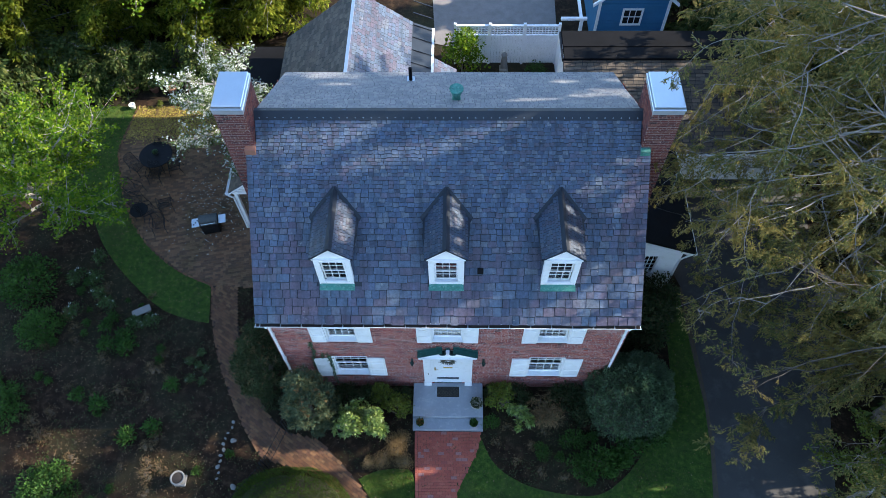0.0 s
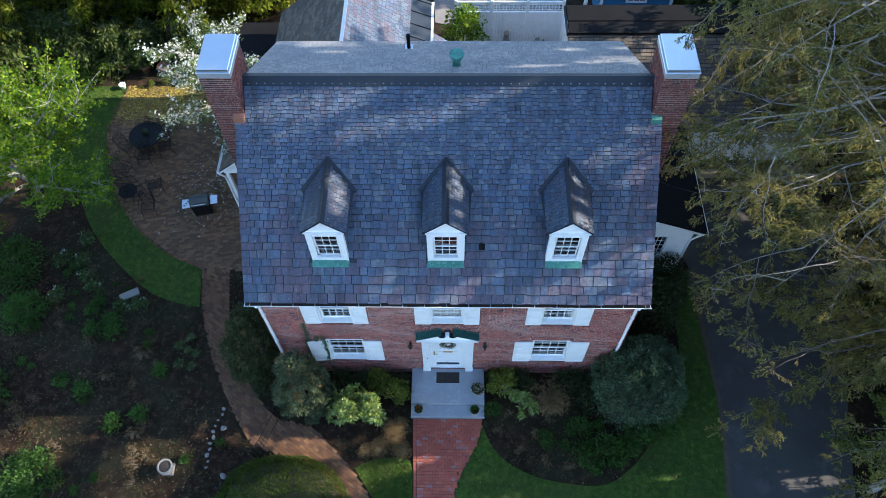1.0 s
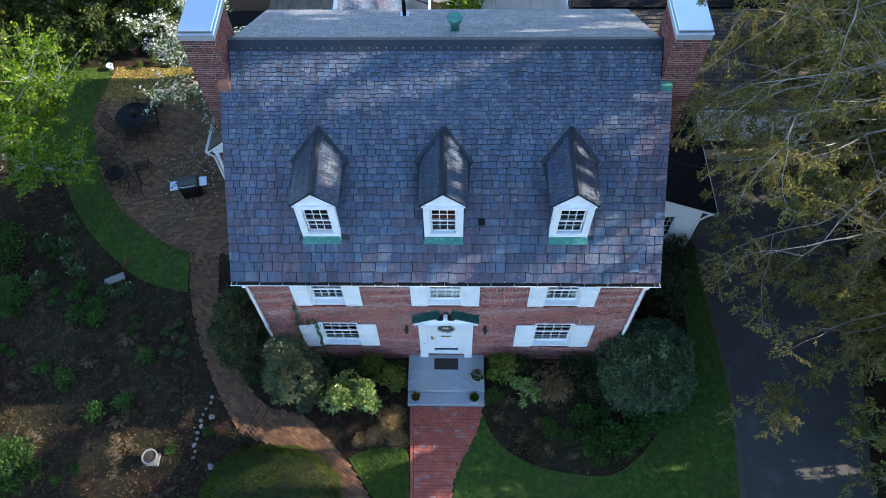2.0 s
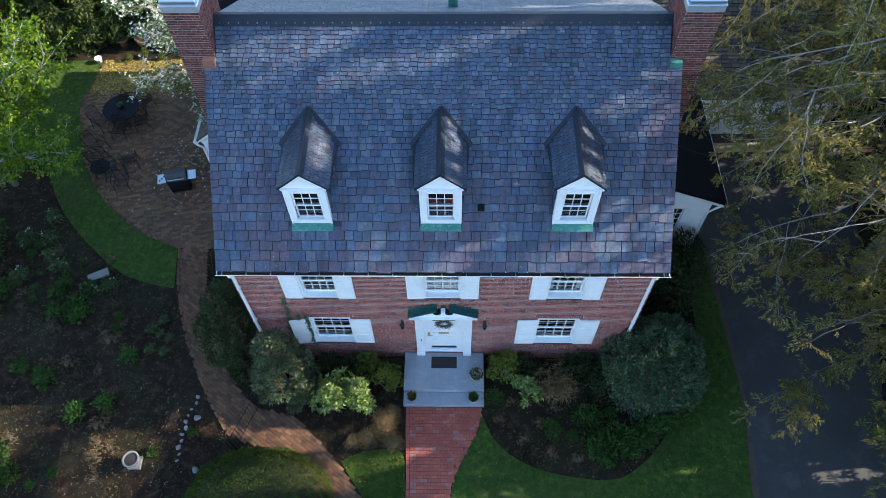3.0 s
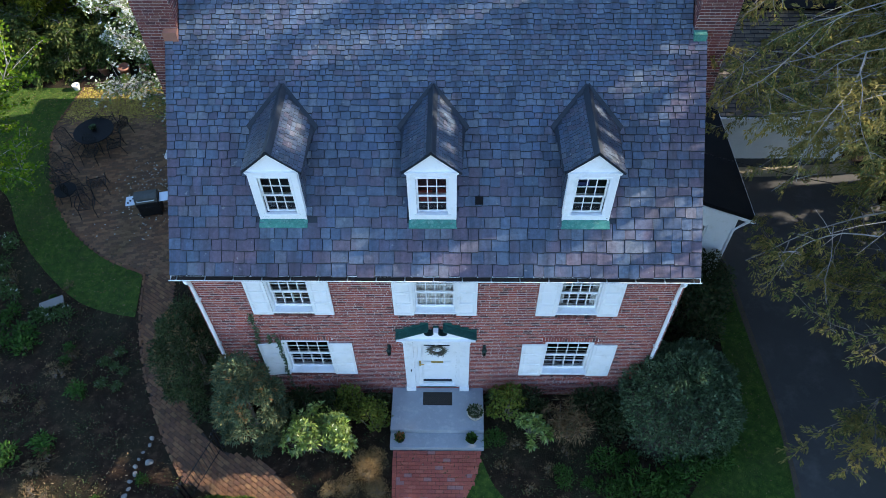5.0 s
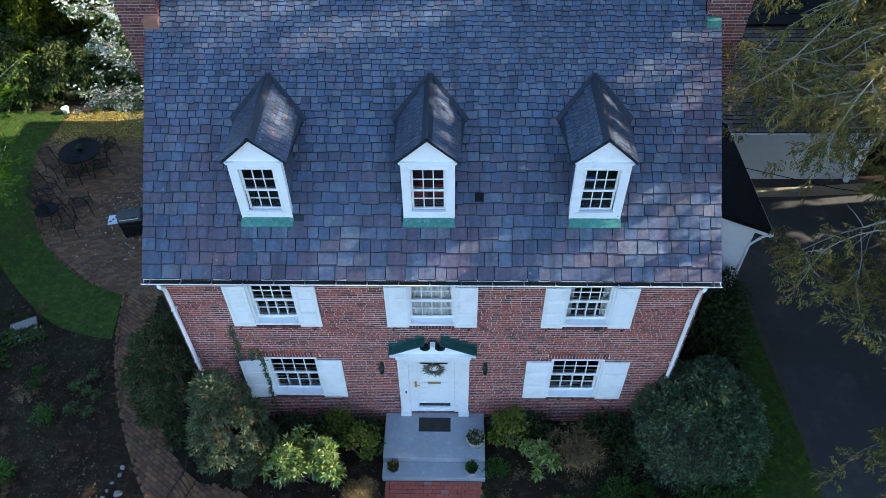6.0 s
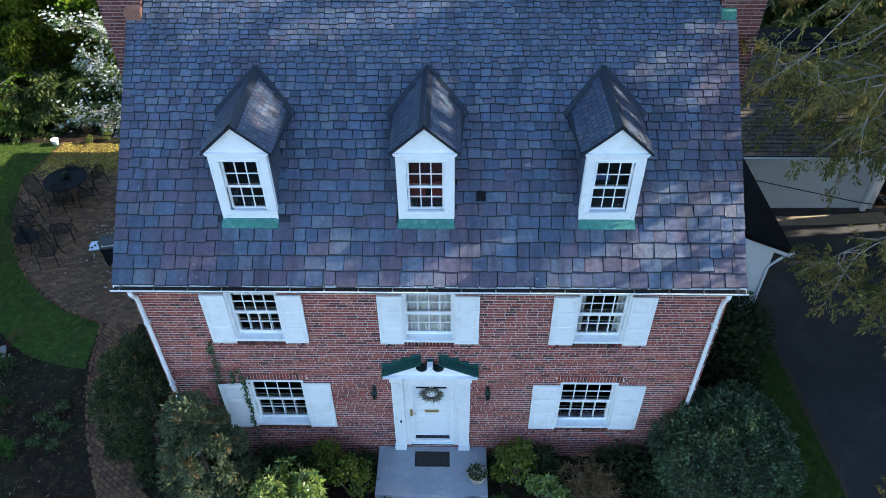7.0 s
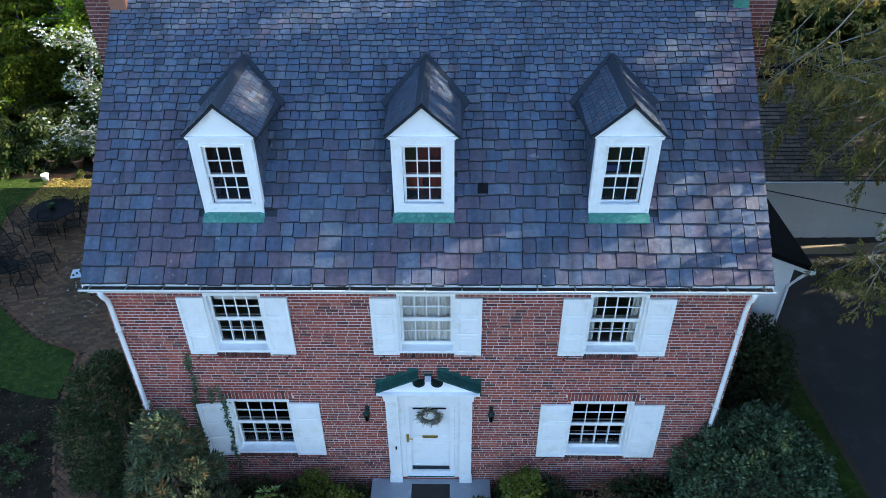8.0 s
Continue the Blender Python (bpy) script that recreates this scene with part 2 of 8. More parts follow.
def mulch_material():
    m, nt, b = shader("mulch_ground", 0.95, 0, 0.2)
    vec = place_node(nt)
    broad = noise_node(nt, vec, 0.35, 6, 0.6)
    mid = noise_node(nt, vec, 3.0, 6, 0.7)
    fine = noise_node(nt, vec, 28.0, 4, 0.7)
    c = ramp_node(nt, mid, [(0.3, (0.008, 0.0045, 0.0026)), (0.52, (0.021, 0.0112, 0.006)), (0.70, (0.064, 0.038, 0.020))])
    c = mix_node(nt, ramp_node(nt, broad, [(0.45, (0, 0, 0)), (0.7, (0.6, 0.6, 0.6))]), c, (0.036, 0.040, 0.018))
    c = mix_node(nt, ramp_node(nt, fine, [(0.64, (0, 0, 0)), (0.74, (1, 1, 1))]), c, (0.11, 0.08, 0.055))
    nt.links.new(c, b.inputs["Base Color"])
    bump_node(nt, b, fine, 0.9, 0.03)
    return m


def grass_material():
    m, nt, b = shader("lawn_grass", 0.8, 0, 0.25)
    vec = place_node(nt)
    broad = noise_node(nt, vec, 0.6, 5, 0.6)
    mid = noise_node(nt, vec, 5.0, 5, 0.7)
    fine = noise_node(nt, vec, 60.0, 4, 0.7)
    c = ramp_node(nt, mid, [(0.32, (0.020, 0.048, 0.006)), (0.52, (0.046, 0.094, 0.010)), (0.70, (0.110, 0.152, 0.022))])
    c = mix_node(nt, ramp_node(nt, broad, [(0.48, (0, 0, 0)), (0.72, (0.6, 0.6, 0.6))]), c, (0.060, 0.072, 0.020))
    bare = noise_node(nt, vec, 1.7, 6, 0.75)
    c = mix_node(nt, ramp_node(nt, bare, [(0.60, (0, 0, 0)), (0.74, (0.7, 0.7, 0.7))]), c, (0.062, 0.048, 0.024))
    c = mix_node(nt, 0.5, c, ramp_node(nt, fine, [(0.3, (0.35, 0.35, 0.3)), (0.7, (1.4, 1.4, 1.2))]), "MULTIPLY")
    nt.links.new(c, b.inputs["Base Color"])
    bump_node(nt, b, fine, 1.0, 0.03)
    return m


M_MULCH = mulch_material()
M_GRASS = grass_material()

# ---- tools ----
rng = random.Random(7)


def mesh_of(bm, name):
    me = bpy.data.meshes.new(name)
    bm.to_mesh(me)
    bm.free()
    return me


def part(name, bm, material, parent=None, label="", smooth=False):
    me = bm if isinstance(bm, bpy.types.Mesh) else mesh_of(bm, name)
    if not me.materials:
        me.materials.append(material)
    if smooth:
        for p in me.polygons:
            p.use_smooth = True
    ob = new(name, me)
    if parent:
        ob.parent = parent
    if label:
        ob["label"] = label
    return ob


def thing(name, label, category, group="", kind="", at=(0, 0, 0)):
    ob = new(name)
    ob.location = at
    ob.empty_display_size = 0.1
    return tagged(ob, label, category, group, kind)


def box(bm, x0, x1, y0, y1, z0, z1, m=None):
    v = [bm.verts.new((x, y, z)) for z in (z0, z1) for y in (y0, y1) for x in (x0, x1)]
    for f in ((0, 2, 3, 1), (4, 5, 7, 6), (0, 1, 5, 4), (2, 6, 7, 3), (0, 4, 6, 2), (1, 3, 7, 5)):
        bm.faces.new([v[i] for i in f])
    if m is not None:
        for q in v:
            q.co = m @ q.co
    return v


def boxes(*rows, bevel=0.0):
    bm = bmesh.new()
    for r in rows:
        box(bm, *r)
    if bevel:
        bmesh.ops.bevel(bm, geom=bm.edges[:], offset=bevel, segments=1, affect="EDGES")
    return bm


def prism(bm, outline, axis, a, b):
    """A straight solid: an outline in the plane across the axis (x: (y, z), y: (x, z), z: (x, y)), from a to b."""
    def at(p, k):
        return {"x": (k, p[0], p[1]), "y": (p[0], k, p[1]), "z": (p[0], p[1], k)}[axis]
    lo = [bm.verts.new(at(p, a)) for p in outline]
    hi = [bm.verts.new(at(p, b)) for p in outline]
    bm.faces.new(lo)
    bm.faces.new(hi[::-1])
    n = len(outline)
    for i in range(n):
        bm.faces.new((lo[i], hi[i], hi[(i + 1) % n], lo[(i + 1) % n]))
    bmesh.ops.recalc_face_normals(bm, faces=bm.faces[:])
    return bm


def tube(bm, pts, radii, sides=8, cap=True):
    """A tapered pipe along points."""
    rings = []
    pts = [Vector(p) for p in pts]
    for i, p in enumerate(pts):
        d = (pts[min(i + 1, len(pts) - 1)] - pts[max(i - 1, 0)]).normalized()
        u = d.cross(Vector((0.31, 0.17, 0.93))).normalized()
        w = d.cross(u)
        r = radii[i] if isinstance(radii, (list, tuple)) else radii
        rings.append([bm.verts.new(p + r * (math.cos(a) * u + math.sin(a) * w)) for a in (2 * math.pi * k / sides for k in range(sides))])
    for r0, r1 in zip(rings, rings[1:]):
        for k in range(sides):
            bm.faces.new((r0[k], r0[(k + 1) % sides], r1[(k + 1) % sides], r1[k]))
    if cap:
        bm.faces.new(rings[0][::-1])
        bm.faces.new(rings[-1])
    return bm


def lathe(bm, profile, sides=20, at=(0, 0, 0)):
    """A turned body from (radius, height) rows."""
    rings = [[bm.verts.new((at[0] + r * math.cos(2 * math.pi * k / sides), at[1] + r * math.sin(2 * math.pi * k / sides), at[2] + z))
              for k in range(sides)] for r, z in profile]
    for r0, r1 in zip(rings, rings[1:]):
        for k in range(sides):
            bm.faces.new((r0[k], r0[(k + 1) % sides], r1[(k + 1) % sides], r1[k]))
    bm.faces.new(rings[0][::-1])
    bm.faces.new(rings[-1])
    return bm


def quick_mesh(name, verts, faces):
    me = bpy.data.meshes.new(name)
    me.from_pydata(verts, [], faces)
    me.update()
    return me


def smooth_step(a, b, v):
    t = min(1.0, max(0.0, (v - a) / (b - a)))
    return t * t * (3 - 2 * t)


def land(x, y):
    """Height of the ground."""
    left = smooth_step(7.0, 13.0, -x)
    h = -0.32 * left * smooth_step(-1.0, 5.0, y) - 0.28 * smooth_step(9.0, 15.0, y) * left
    h += 0.03 * math.sin(x * 0.9 + 1) * math.sin(y * 0.7) * smooth_step(8.0, 12.0, abs(x))
    return h


def inside(poly, x, y):
    hit, n = False, len(poly)
    for i in range(n):
        (xa, ya), (xb, yb) = poly[i], poly[(i + 1) % n]
        if (ya > y) != (yb > y) and x < (xb - xa) * (y - ya) / (yb - ya) + xa:
            hit = not hit
    return hit


def rounded(points, steps=6, closed=True):
    """A smooth line through points."""
    out, n = [], len(points)
    spans = range(n if closed else n - 1)
    for i in spans:
        p = [Vector(points[(i + k) % n] if closed else points[min(max(i + k, 0), n - 1)]) for k in (-1, 0, 1, 2)]
        for s in range(steps):
            t = s / steps
            q = 0.5 * (2 * p[1] + (p[2] - p[0]) * t + (2 * p[0] - 5 * p[1] + 4 * p[2] - p[3]) * t * t + (3 * p[1] - p[0] - 3 * p[2] + p[3]) * t ** 3)
            out.append((q.x, q.y))
    if not closed:
        out.append(tuple(points[-1]))
    return out


def patch(name, outline, lift, material, label, category, step=1.0):
    """A sheet that follows the ground inside an outline."""
    bm = bmesh.new()
    bm.faces.new([bm.verts.new((x, y, 0)) for x, y in outline])
    bmesh.ops.triangulate(bm, faces=bm.faces[:])
    xs, ys = [p[0] for p in outline], [p[1] for p in outline]
    for k, lo, hi in ((0, min(xs), max(xs)), (1, min(ys), max(ys))):
        c = math.ceil(lo / step) * step
        while c < hi:
            co, no = [0, 0, 0], [0, 0, 0]
            co[k], no[k] = c, 1
            bmesh.ops.bisect_plane(bm, geom=bm.verts[:] + bm.edges[:] + bm.faces[:], plane_co=co, plane_no=no)
            c += step
    for v in bm.verts:
        v.co.z = land(v.co.x, v.co.y) + lift
    bmesh.ops.recalc_face_normals(bm, faces=bm.faces[:])
    if sum(f.normal.z for f in bm.faces) < 0:
        bmesh.ops.reverse_faces(bm, faces=bm.faces[:])
    ob = part(name, bm, material)
    return tagged(ob, label, category, kind="structure")


# ---- the ground and its beds, lawns and paving ----
def ground_sheet():
    xs = [-900, -300, -120, -60] + [-40 + i for i in range(81)] + [60, 120, 300, 900]
    ys = [-900, -300, -120, -60] + [-30 + i for i in range(81)] + [70, 120, 300, 900]
    verts = [(x, y, land(x, y) - 0.012 if abs(x) < 70 and abs(y) < 80 else -0.6) for y in ys for x in xs]
    w = len(xs)
    faces = [(j * w + i, j * w + i + 1, (j + 1) * w + i + 1, (j + 1) * w + i) for j in range(len(ys) - 1) for i in range(w - 1)]
    ob = part("ground", quick_mesh("ground", verts, faces), M_MULCH)
    return tagged(ob, "dark brown mulch and bare soil of the garden beds", "ground", kind="structure")


ground_sheet()
PATIO_EDGE = [(-15.1, 14.3), (-15.3, 11.8), (-15.0, 10.5), (-14.15, 8.3), (-12.9, 6.45), (-11.3, 5.07), (-9.75, 4.3)]
PATH_LEFT = [(-9.56, 4.2), (-9.15, 2.33), (-8.46, 0.5), (-7.45, -1.38), (-6.6, -2.6)]
PATH_RIGHT = [(-8.5, 4.2), (-8.15, 2.3), (-7.5, 0.5), (-6.6, -1.0), (-5.8, -1.75)]
lawn_left = rounded(PATIO_EDGE, 6, False) + [(-9.6, 4.1), (-9.38, 2.6)] + rounded([(-9.38, 2.53), (-10.5, 2.8), (-11.7, 3.38), (-13.47, 4.93), (-14.65, 6.3), (-15.6, 7.8), (-17.0, 8.8)], 4, False) + [(-24, 9.0), (-24, 14.0), (-18.5, 14.3)]
patch("lawn_garden", lawn_left, 0.012, M_GRASS, "shaded green lawn curving round the brick patio", "lawn")
lawn_front_left = rounded([(-3.05, -3.4), (-2.4, -3.1), (-1.35, -3.05), (-1.12, -3.5)], 4, False) + [(-1.1, -5.8), (-1.7, -5.2), (-2.24, -4.55), (-2.9, -3.65)]
patch("lawn_front_west", lawn_front_left, 0.012, M_GRASS, "front lawn of mown green grass beside the brick walk", "lawn")
patch("lawn_front_south", [(-1.1, -7.3), (-1.1, -16), (-6.5, -16), (-6.0, -7.2), (-4.2, -6.2), (-3.0, -5.1)], 0.012, M_GRASS, "front lawn of mown green grass beyond the hedge", "lawn")
BED_EDGE = [(1.16, -1.85), (1.54, -2.7), (2.2, -3.28), (3.25, -3.7), (4.96, -3.87), (5.98, -3.34), (6.88, -2.36), (7.69, -1.14), (8.12, -0.08), (8.3, 1.5), (8.3, 4.0)]
lawn_front_right = [(0.3, -3.6), (0.72, -2.95), (1.1, -2.1)] + rounded(BED_EDGE, 5, False) + [(9.2, 4.0), (9.35, 0.8), (9.36, -0.7), (9.3, -2.3), (9.15, -3.9), (8.9, -8), (8.6, -16), (0.25, -16), (0.22, -5)]
patch("lawn_front_east", lawn_front_right, 0.012, M_GRASS, "front lawn of mown green grass between bed and driveway", "lawn")
drive = [(9.2, 4.2), (9.36, 0.8), (9.38, -0.7), (9.31, -2.3), (9.16, -3.9), (8.9, -8), (8.6, -30), (13.0, -30), (13.1, -4), (13.6, -1.5), (14.4, 2.0), (15.2, 9.0), (14.6, 9.6), (9.0, 9.6), (8.95, 5.0)]
patch("driveway", drive, 0.018, M_ASPHALT, "dark worn asphalt driveway leading to the garage", "driveway")
verge = [(9.2, 4.2), (9.36, 0.8), (9.38, -0.7), (9.31, -2.3), (9.16, -3.9), (8.9, -8), (8.75, -14)]
patch("drive_verge", [(x + 0.03, y) for x, y in verge] + [(x - 0.13 - 0.04 * math.sin(y * 3), y) for x, y in verge[::-1]], 0.022, plain("verge_soil", (0.085, 0.064, 0.044), 0.95, 0, 0.4, 3, 30, 0.5), "worn strip of bare soil along the driveway", "soil", 0.4)
patch("garage_apron", [(9.9, 8.55), (12.2, 8.62), (14.7, 8.8), (14.7, 9.32), (12.2, 9.1), (9.9, 9.05)], 0.026, plain("tan_concrete", (0.36, 0.29, 0.19), 0.9, 0, 0.25, 2, 40, 0.3), "pale tan concrete strip before the garage door", "paving", 0.4)
back_drive = [(0.5, 17.6), (5.3, 17.4), (5.6, 30), (-1.5, 30), (-0.8, 18.0)]
patch("rear_paving", back_drive, 0.012, plain("grey_cobble_bed", (0.20, 0.18, 0.17), 0.9, 0, 0.3, 2, 30, 0.4), "grey brown paved yard behind the white fence", "paving")
patio_outline = rounded(PATIO_EDGE, 6, False) + [(-9.56, 4.2), (-8.0, 4.1), (-6.6, 4.2), (-5.65, 4.6), (-5.65, 8.0), (-7.0, 14.3)]
patch("patio_bed", patio_outline, 0.006, M_SOIL, "dark sandy bed of the brick patio", "paving")
path_outline = rounded(PATH_LEFT, 5, False) + [(-5.6, -3.0), (-4.5, -3.3), (-3.8, -3.9), (-2.9, -4.9), (-1.9, -6.2), (-1.1, -7.2), (-1.1, -5.9), (-1.7, -5.3), (-2.29, -4.6), (-3.0, -3.6), (-3.6, -2.95), (-4.5, -2.1)] + rounded(PATH_RIGHT, 5, False)[::-1]
patch("path_bed", path_outline, 0.006, M_SOIL, "dark sandy bed of the curving brick path", "paving")

# ---- the house ----
house = thing("house", "two-storey red brick house with slate roof, dormers and white shutters", "house")
WALL_X, EAVE_Y, EAVE_Z, PITCH = 5.62, -0.33, 5.735, radians(42.8)
TAN = math.tan(PITCH)
RIDGE_Y, RIDGE_Z = 4.33, 5.735 + (4.33 + 0.33) * TAN
BACK_Y, BACK_Z = 7.85, 8.03


def roof_z(y):
    return EAVE_Z + (y - EAVE_Y) * TAN


def lay_bricks(u0, u1, v0, v1, holes, seed, module=0.2135, course=0.0708, joint=0.015, head=0.009, slope=None):
    """Brick rectangles (u, v) of a wall in stretcher bond, cut round the holes."""
    r = random.Random(seed)
    out, v, row = [], v0, 0
    while v < v1 - 0.02:
        top = min(v + course - joint, v1)
        step = module if row % 6 != 5 else module / 2
        u = u0 - (module / 2 if row % 2 else 0) + r.uniform(-0.06, 0.02)
        cuts = [(a, b) for a, b, c, d in holes if c < (v + top) / 2 < d]
        while u < u1:
            w = step * r.uniform(0.94, 1.06) if r.random() > 0.14 else module / 2
            spans = [(max(u, u0), min(u + w - head, u1))]
            for a, b in cuts:
                nxt = []
                for s, e in spans:
                    if e <= a or s >= b:
                        nxt.append((s, e))
                    else:
                        nxt += [(s, a), (b, e)]
                spans = nxt
            for s, e in spans:
                if e - s > 0.03:
                    out.append((s, e, v, top))
            u += w
        v += course
        row += 1
    return out


def brick_faces(rects, put, proud=0.0022, seed=1):
    """Joined bricks: five faces each. put(u, v, d) gives the place, d metres out of the wall."""
    r = random.Random(seed)
    verts, faces = [], []
    for s, e, a, b in rects:
        k = len(verts)
        d = proud + r.uniform(-0.0012, 0.002)
        j = r.uniform(-0.0015, 0.0015)
        for dd in (-0.002, d):
            verts += [put(s, a + j, dd), put(e, a + j, dd), put(e, b + j, dd), put(s, b + j, dd)]
        faces += [(k + 4, k + 5, k + 6, k + 7), (k, k + 1, k + 5, k + 4), (k + 1, k + 2, k + 6, k + 5), (k + 2, k + 3, k + 7, k + 6), (k + 3, k, k + 4, k + 7)]
    return verts, faces


WINDOWS = [(-3.365, 4.05, 0.50, 1.36, "upper"), (0.0, 4.05, 0.51, 1.36, "middle"), (3.33, 4.05, 0.50, 1.36, "upper"),
           (-3.33, 1.20, 0.61, 1.56, "lower"), (3.355, 1.20, 0.61, 1.56, "lower")]
HOLES = [(x - w + 0.03, x + w - 0.03, z, z + h) for x, z, w, h, _ in WINDOWS] + [(-0.60, 0.60, 0.0, 2.95)]
WALL_TOP = 5.58


def wall_with_holes(name, x0, x1, z0, z1, y0, y1, holes, material):
    """A thick wall along x, built of blocks round its openings."""
    bm = bmesh.new()
    xs = sorted({x0, x1, *[h[0] for h in holes], *[h[1] for h in holes]})
    zs = sorted({z0, z1, *[h[2] for h in holes], *[h[3] for h in holes]})
    for xa, xb in zip(xs, xs[1:]):
        start = None
        for za, zb in zip(zs, zs[1:]):
            solid = not any(h[0] < (xa + xb) / 2 < h[1] and h[2] < (za + zb) / 2 < h[3] for h in holes)
            if solid and start is None:
                start = za
            if not solid and start is not None:
                box(bm, xa, xb, y0, y1, start, za)
                start = None
        if start is not None:
            box(bm, xa, xb, y0, y1, start, z1)
    bmesh.ops.remove_doubles(bm, verts=bm.verts[:], dist=0.0005)
    return part(name, bm, material, house)


front_wall = wall_with_holes("front_wall", -WALL_X, WALL_X, -0.4, WALL_TOP, 0.0, 0.3, HOLES, M_MORTAR)
front_wall["label"] = "red brick front wall with pale mortar joints"
ROWLOCKS, SILLS = [], []
for wx, wz, ww, wh, kind_ in WINDOWS:
    n = round((2 * ww - 0.02) / 0.0695)
    for i in range(n):
        a = wx - ww + 0.01 + i * (2 * ww - 0.02) / n
        SILLS.append((a, a + 0.055, wz - 0.125, wz - 0.008))
    if kind_ == "lower":
        n = round((2 * ww + 0.16) / 0.0695)
        for i in range(n):
            a = wx - ww - 0.08 + i * (2 * ww + 0.16) / n
            ROWLOCKS.append((a, a + 0.059, wz + wh + 0.008, wz + wh + 0.205))
brick_holes = HOLES + [(wx - ww, wx + ww, wz - 0.13, wz) for wx, wz, ww, wh, k in WINDOWS] + [(wx - ww - 0.09, wx + ww + 0.09, wz + wh, wz + wh + 0.21) for wx, wz, ww, wh, k in WINDOWS if k == "lower"]
FRONT_BRICKS = lay_bricks(-WALL_X, WALL_X, -0.1, WALL_TOP, brick_holes, 3)


def is_single(b):
    return 0.95 < b[0] and b[1] < 2.14 and 0.6 < b[2] < 4.0


single_bricks = [b for b in FRONT_BRICKS if is_single(b)][:300]
chosen = set(single_bricks)
v_, f_ = brick_faces([b for b in FRONT_BRICKS if b not in chosen], lambda u, v, d: (u, -d, v))
ob_ = part("brickwork", quick_mesh("brickwork", v_, f_), M_BRICK, front_wall)
ob_["kind"] = "stuff"
v_, f_ = brick_faces(ROWLOCKS, lambda u, v, d: (u, -d, v), seed=4)
part("arch_brickwork", quick_mesh("arch_brickwork", v_, f_), M_BRICK, front_wall, "flat arches of upright bricks")["kind"] = "stuff"
v_, f_ = brick_faces(SILLS, lambda u, v, d: (u, -d * 16, v), seed=4)
part("sill_brickwork", quick_mesh("sill_brickwork", v_, f_), M_OLD_BRICK, front_wall, "dark projecting sills of upright bricks")["kind"] = "stuff"

# other walls, plain brick sheets with the same bond in joined pieces
for side in (-1, 1):
    bm = bmesh.new()
    prism(bm, [(0.3, -0.4), (BACK_Y - 0.35, -0.4), (BACK_Y - 0.35, BACK_Z - 0.1), (RIDGE_Y, RIDGE_Z - 0.2), (0.3, roof_z(0.3) - 0.2)], "x", side * (WALL_X - 0.3), side * WALL_X)
    gable = part("gable_wall", bm, M_MORTAR, house, "red brick gable wall")
    rects = [b for b in lay_bricks(0.0, BACK_Y - 0.35, -0.1, RIDGE_Z, [], 11 + side) if b[3] < min(roof_z(b[0]), roof_z(b[1])) - 0.12 and b[3] < RIDGE_Z - 0.2 - (max(b[1], RIDGE_Y) - RIDGE_Y) * 0.55]
    v_, f_ = brick_faces(rects, (lambda u, v, d: (WALL_X + d, u, v)) if side > 0 else (lambda u, v, d: (-WALL_X - d, BACK_Y - 0.35 - u, v)))
    if side < 0:
        rects = [(BACK_Y - 0.35 - b[1], BACK_Y - 0.35 - b[0], b[2], b[3]) for b in rects]
        v_, f_ = brick_faces(rects, lambda u, v, d: (-WALL_X - d, BACK_Y - 0.35 - u, v))
    part("brickwork", quick_mesh("brickwork", v_, f_), M_BRICK, gable)["kind"] = "stuff"
part("rear_wall", boxes((-WALL_X + 0.3, WALL_X - 0.3, BACK_Y - 0.65, BACK_Y - 0.35, -0.4, BACK_Z - 0.15)), M_WHITE_WORN, house, "painted rear wall")
part("attic_floor", boxes((-WALL_X + 0.3, WALL_X - 0.3, 0.3, BACK_Y - 0.65, 5.3, 5.5)), M_ROOM, house)
part("upper_floor", boxes((-WALL_X + 0.3, WALL_X - 0.3, 0.3, BACK_Y - 0.65, 2.9, 3.1)), M_ROOM, house)
part("inner_wall", boxes((-WALL_X + 0.3, WALL_X - 0.3, 2.6, 2.75, -0.2, 5.3)), M_ROOM, house)

# roof deck, slate by slate
RAKE = 5.74
bm = bmesh.new()
cosp, sinp = math.cos(PITCH), math.sin(PITCH)


def on_roof(x, s, h):
    """A place s metres up the front slope and h above it."""
    return (x, EAVE_Y + s * cosp - h * sinp, EAVE_Z + s * sinp + h * cosp)


SLOPE = (RIDGE_Y - EAVE_Y) / cosp
CHIMNEY_S = (3.56 - EAVE_Y) / cosp
for xa, xb, sa, sb in ((-RAKE + 0.02, RAKE - 0.02, 0.13, CHIMNEY_S), (-5.44, 5.44, CHIMNEY_S, SLOPE)):
    v = [bm.verts.new(on_roof(x, s, h)) for h in (-0.16, -0.012) for s in (sa, sb) for x in (xa, xb)]
    for f in ((0, 2, 3, 1), (4, 5, 7, 6), (0, 1, 5, 4), (2, 6, 7, 3), (0, 4, 6, 2), (1, 3, 7, 5)):
        bm.faces.new([v[i] for i in f])
front_roof = part("front_roof", bm, M_DARK, house, "front slope of blue and purple graduated slates")
DORMERS = (-3.24, -0.02, 3.24)


def in_dormer(x, y):
    return any(abs(x - d) < 0.56 and 0.53 < y < 0.66 or abs(x - d) < 0.42 and 0.53 < y < 2.05 or abs(x - d) < 0.42 * (2.62 - y) / 0.57 and 2.05 <= y < 2.62 for d in DORMERS)


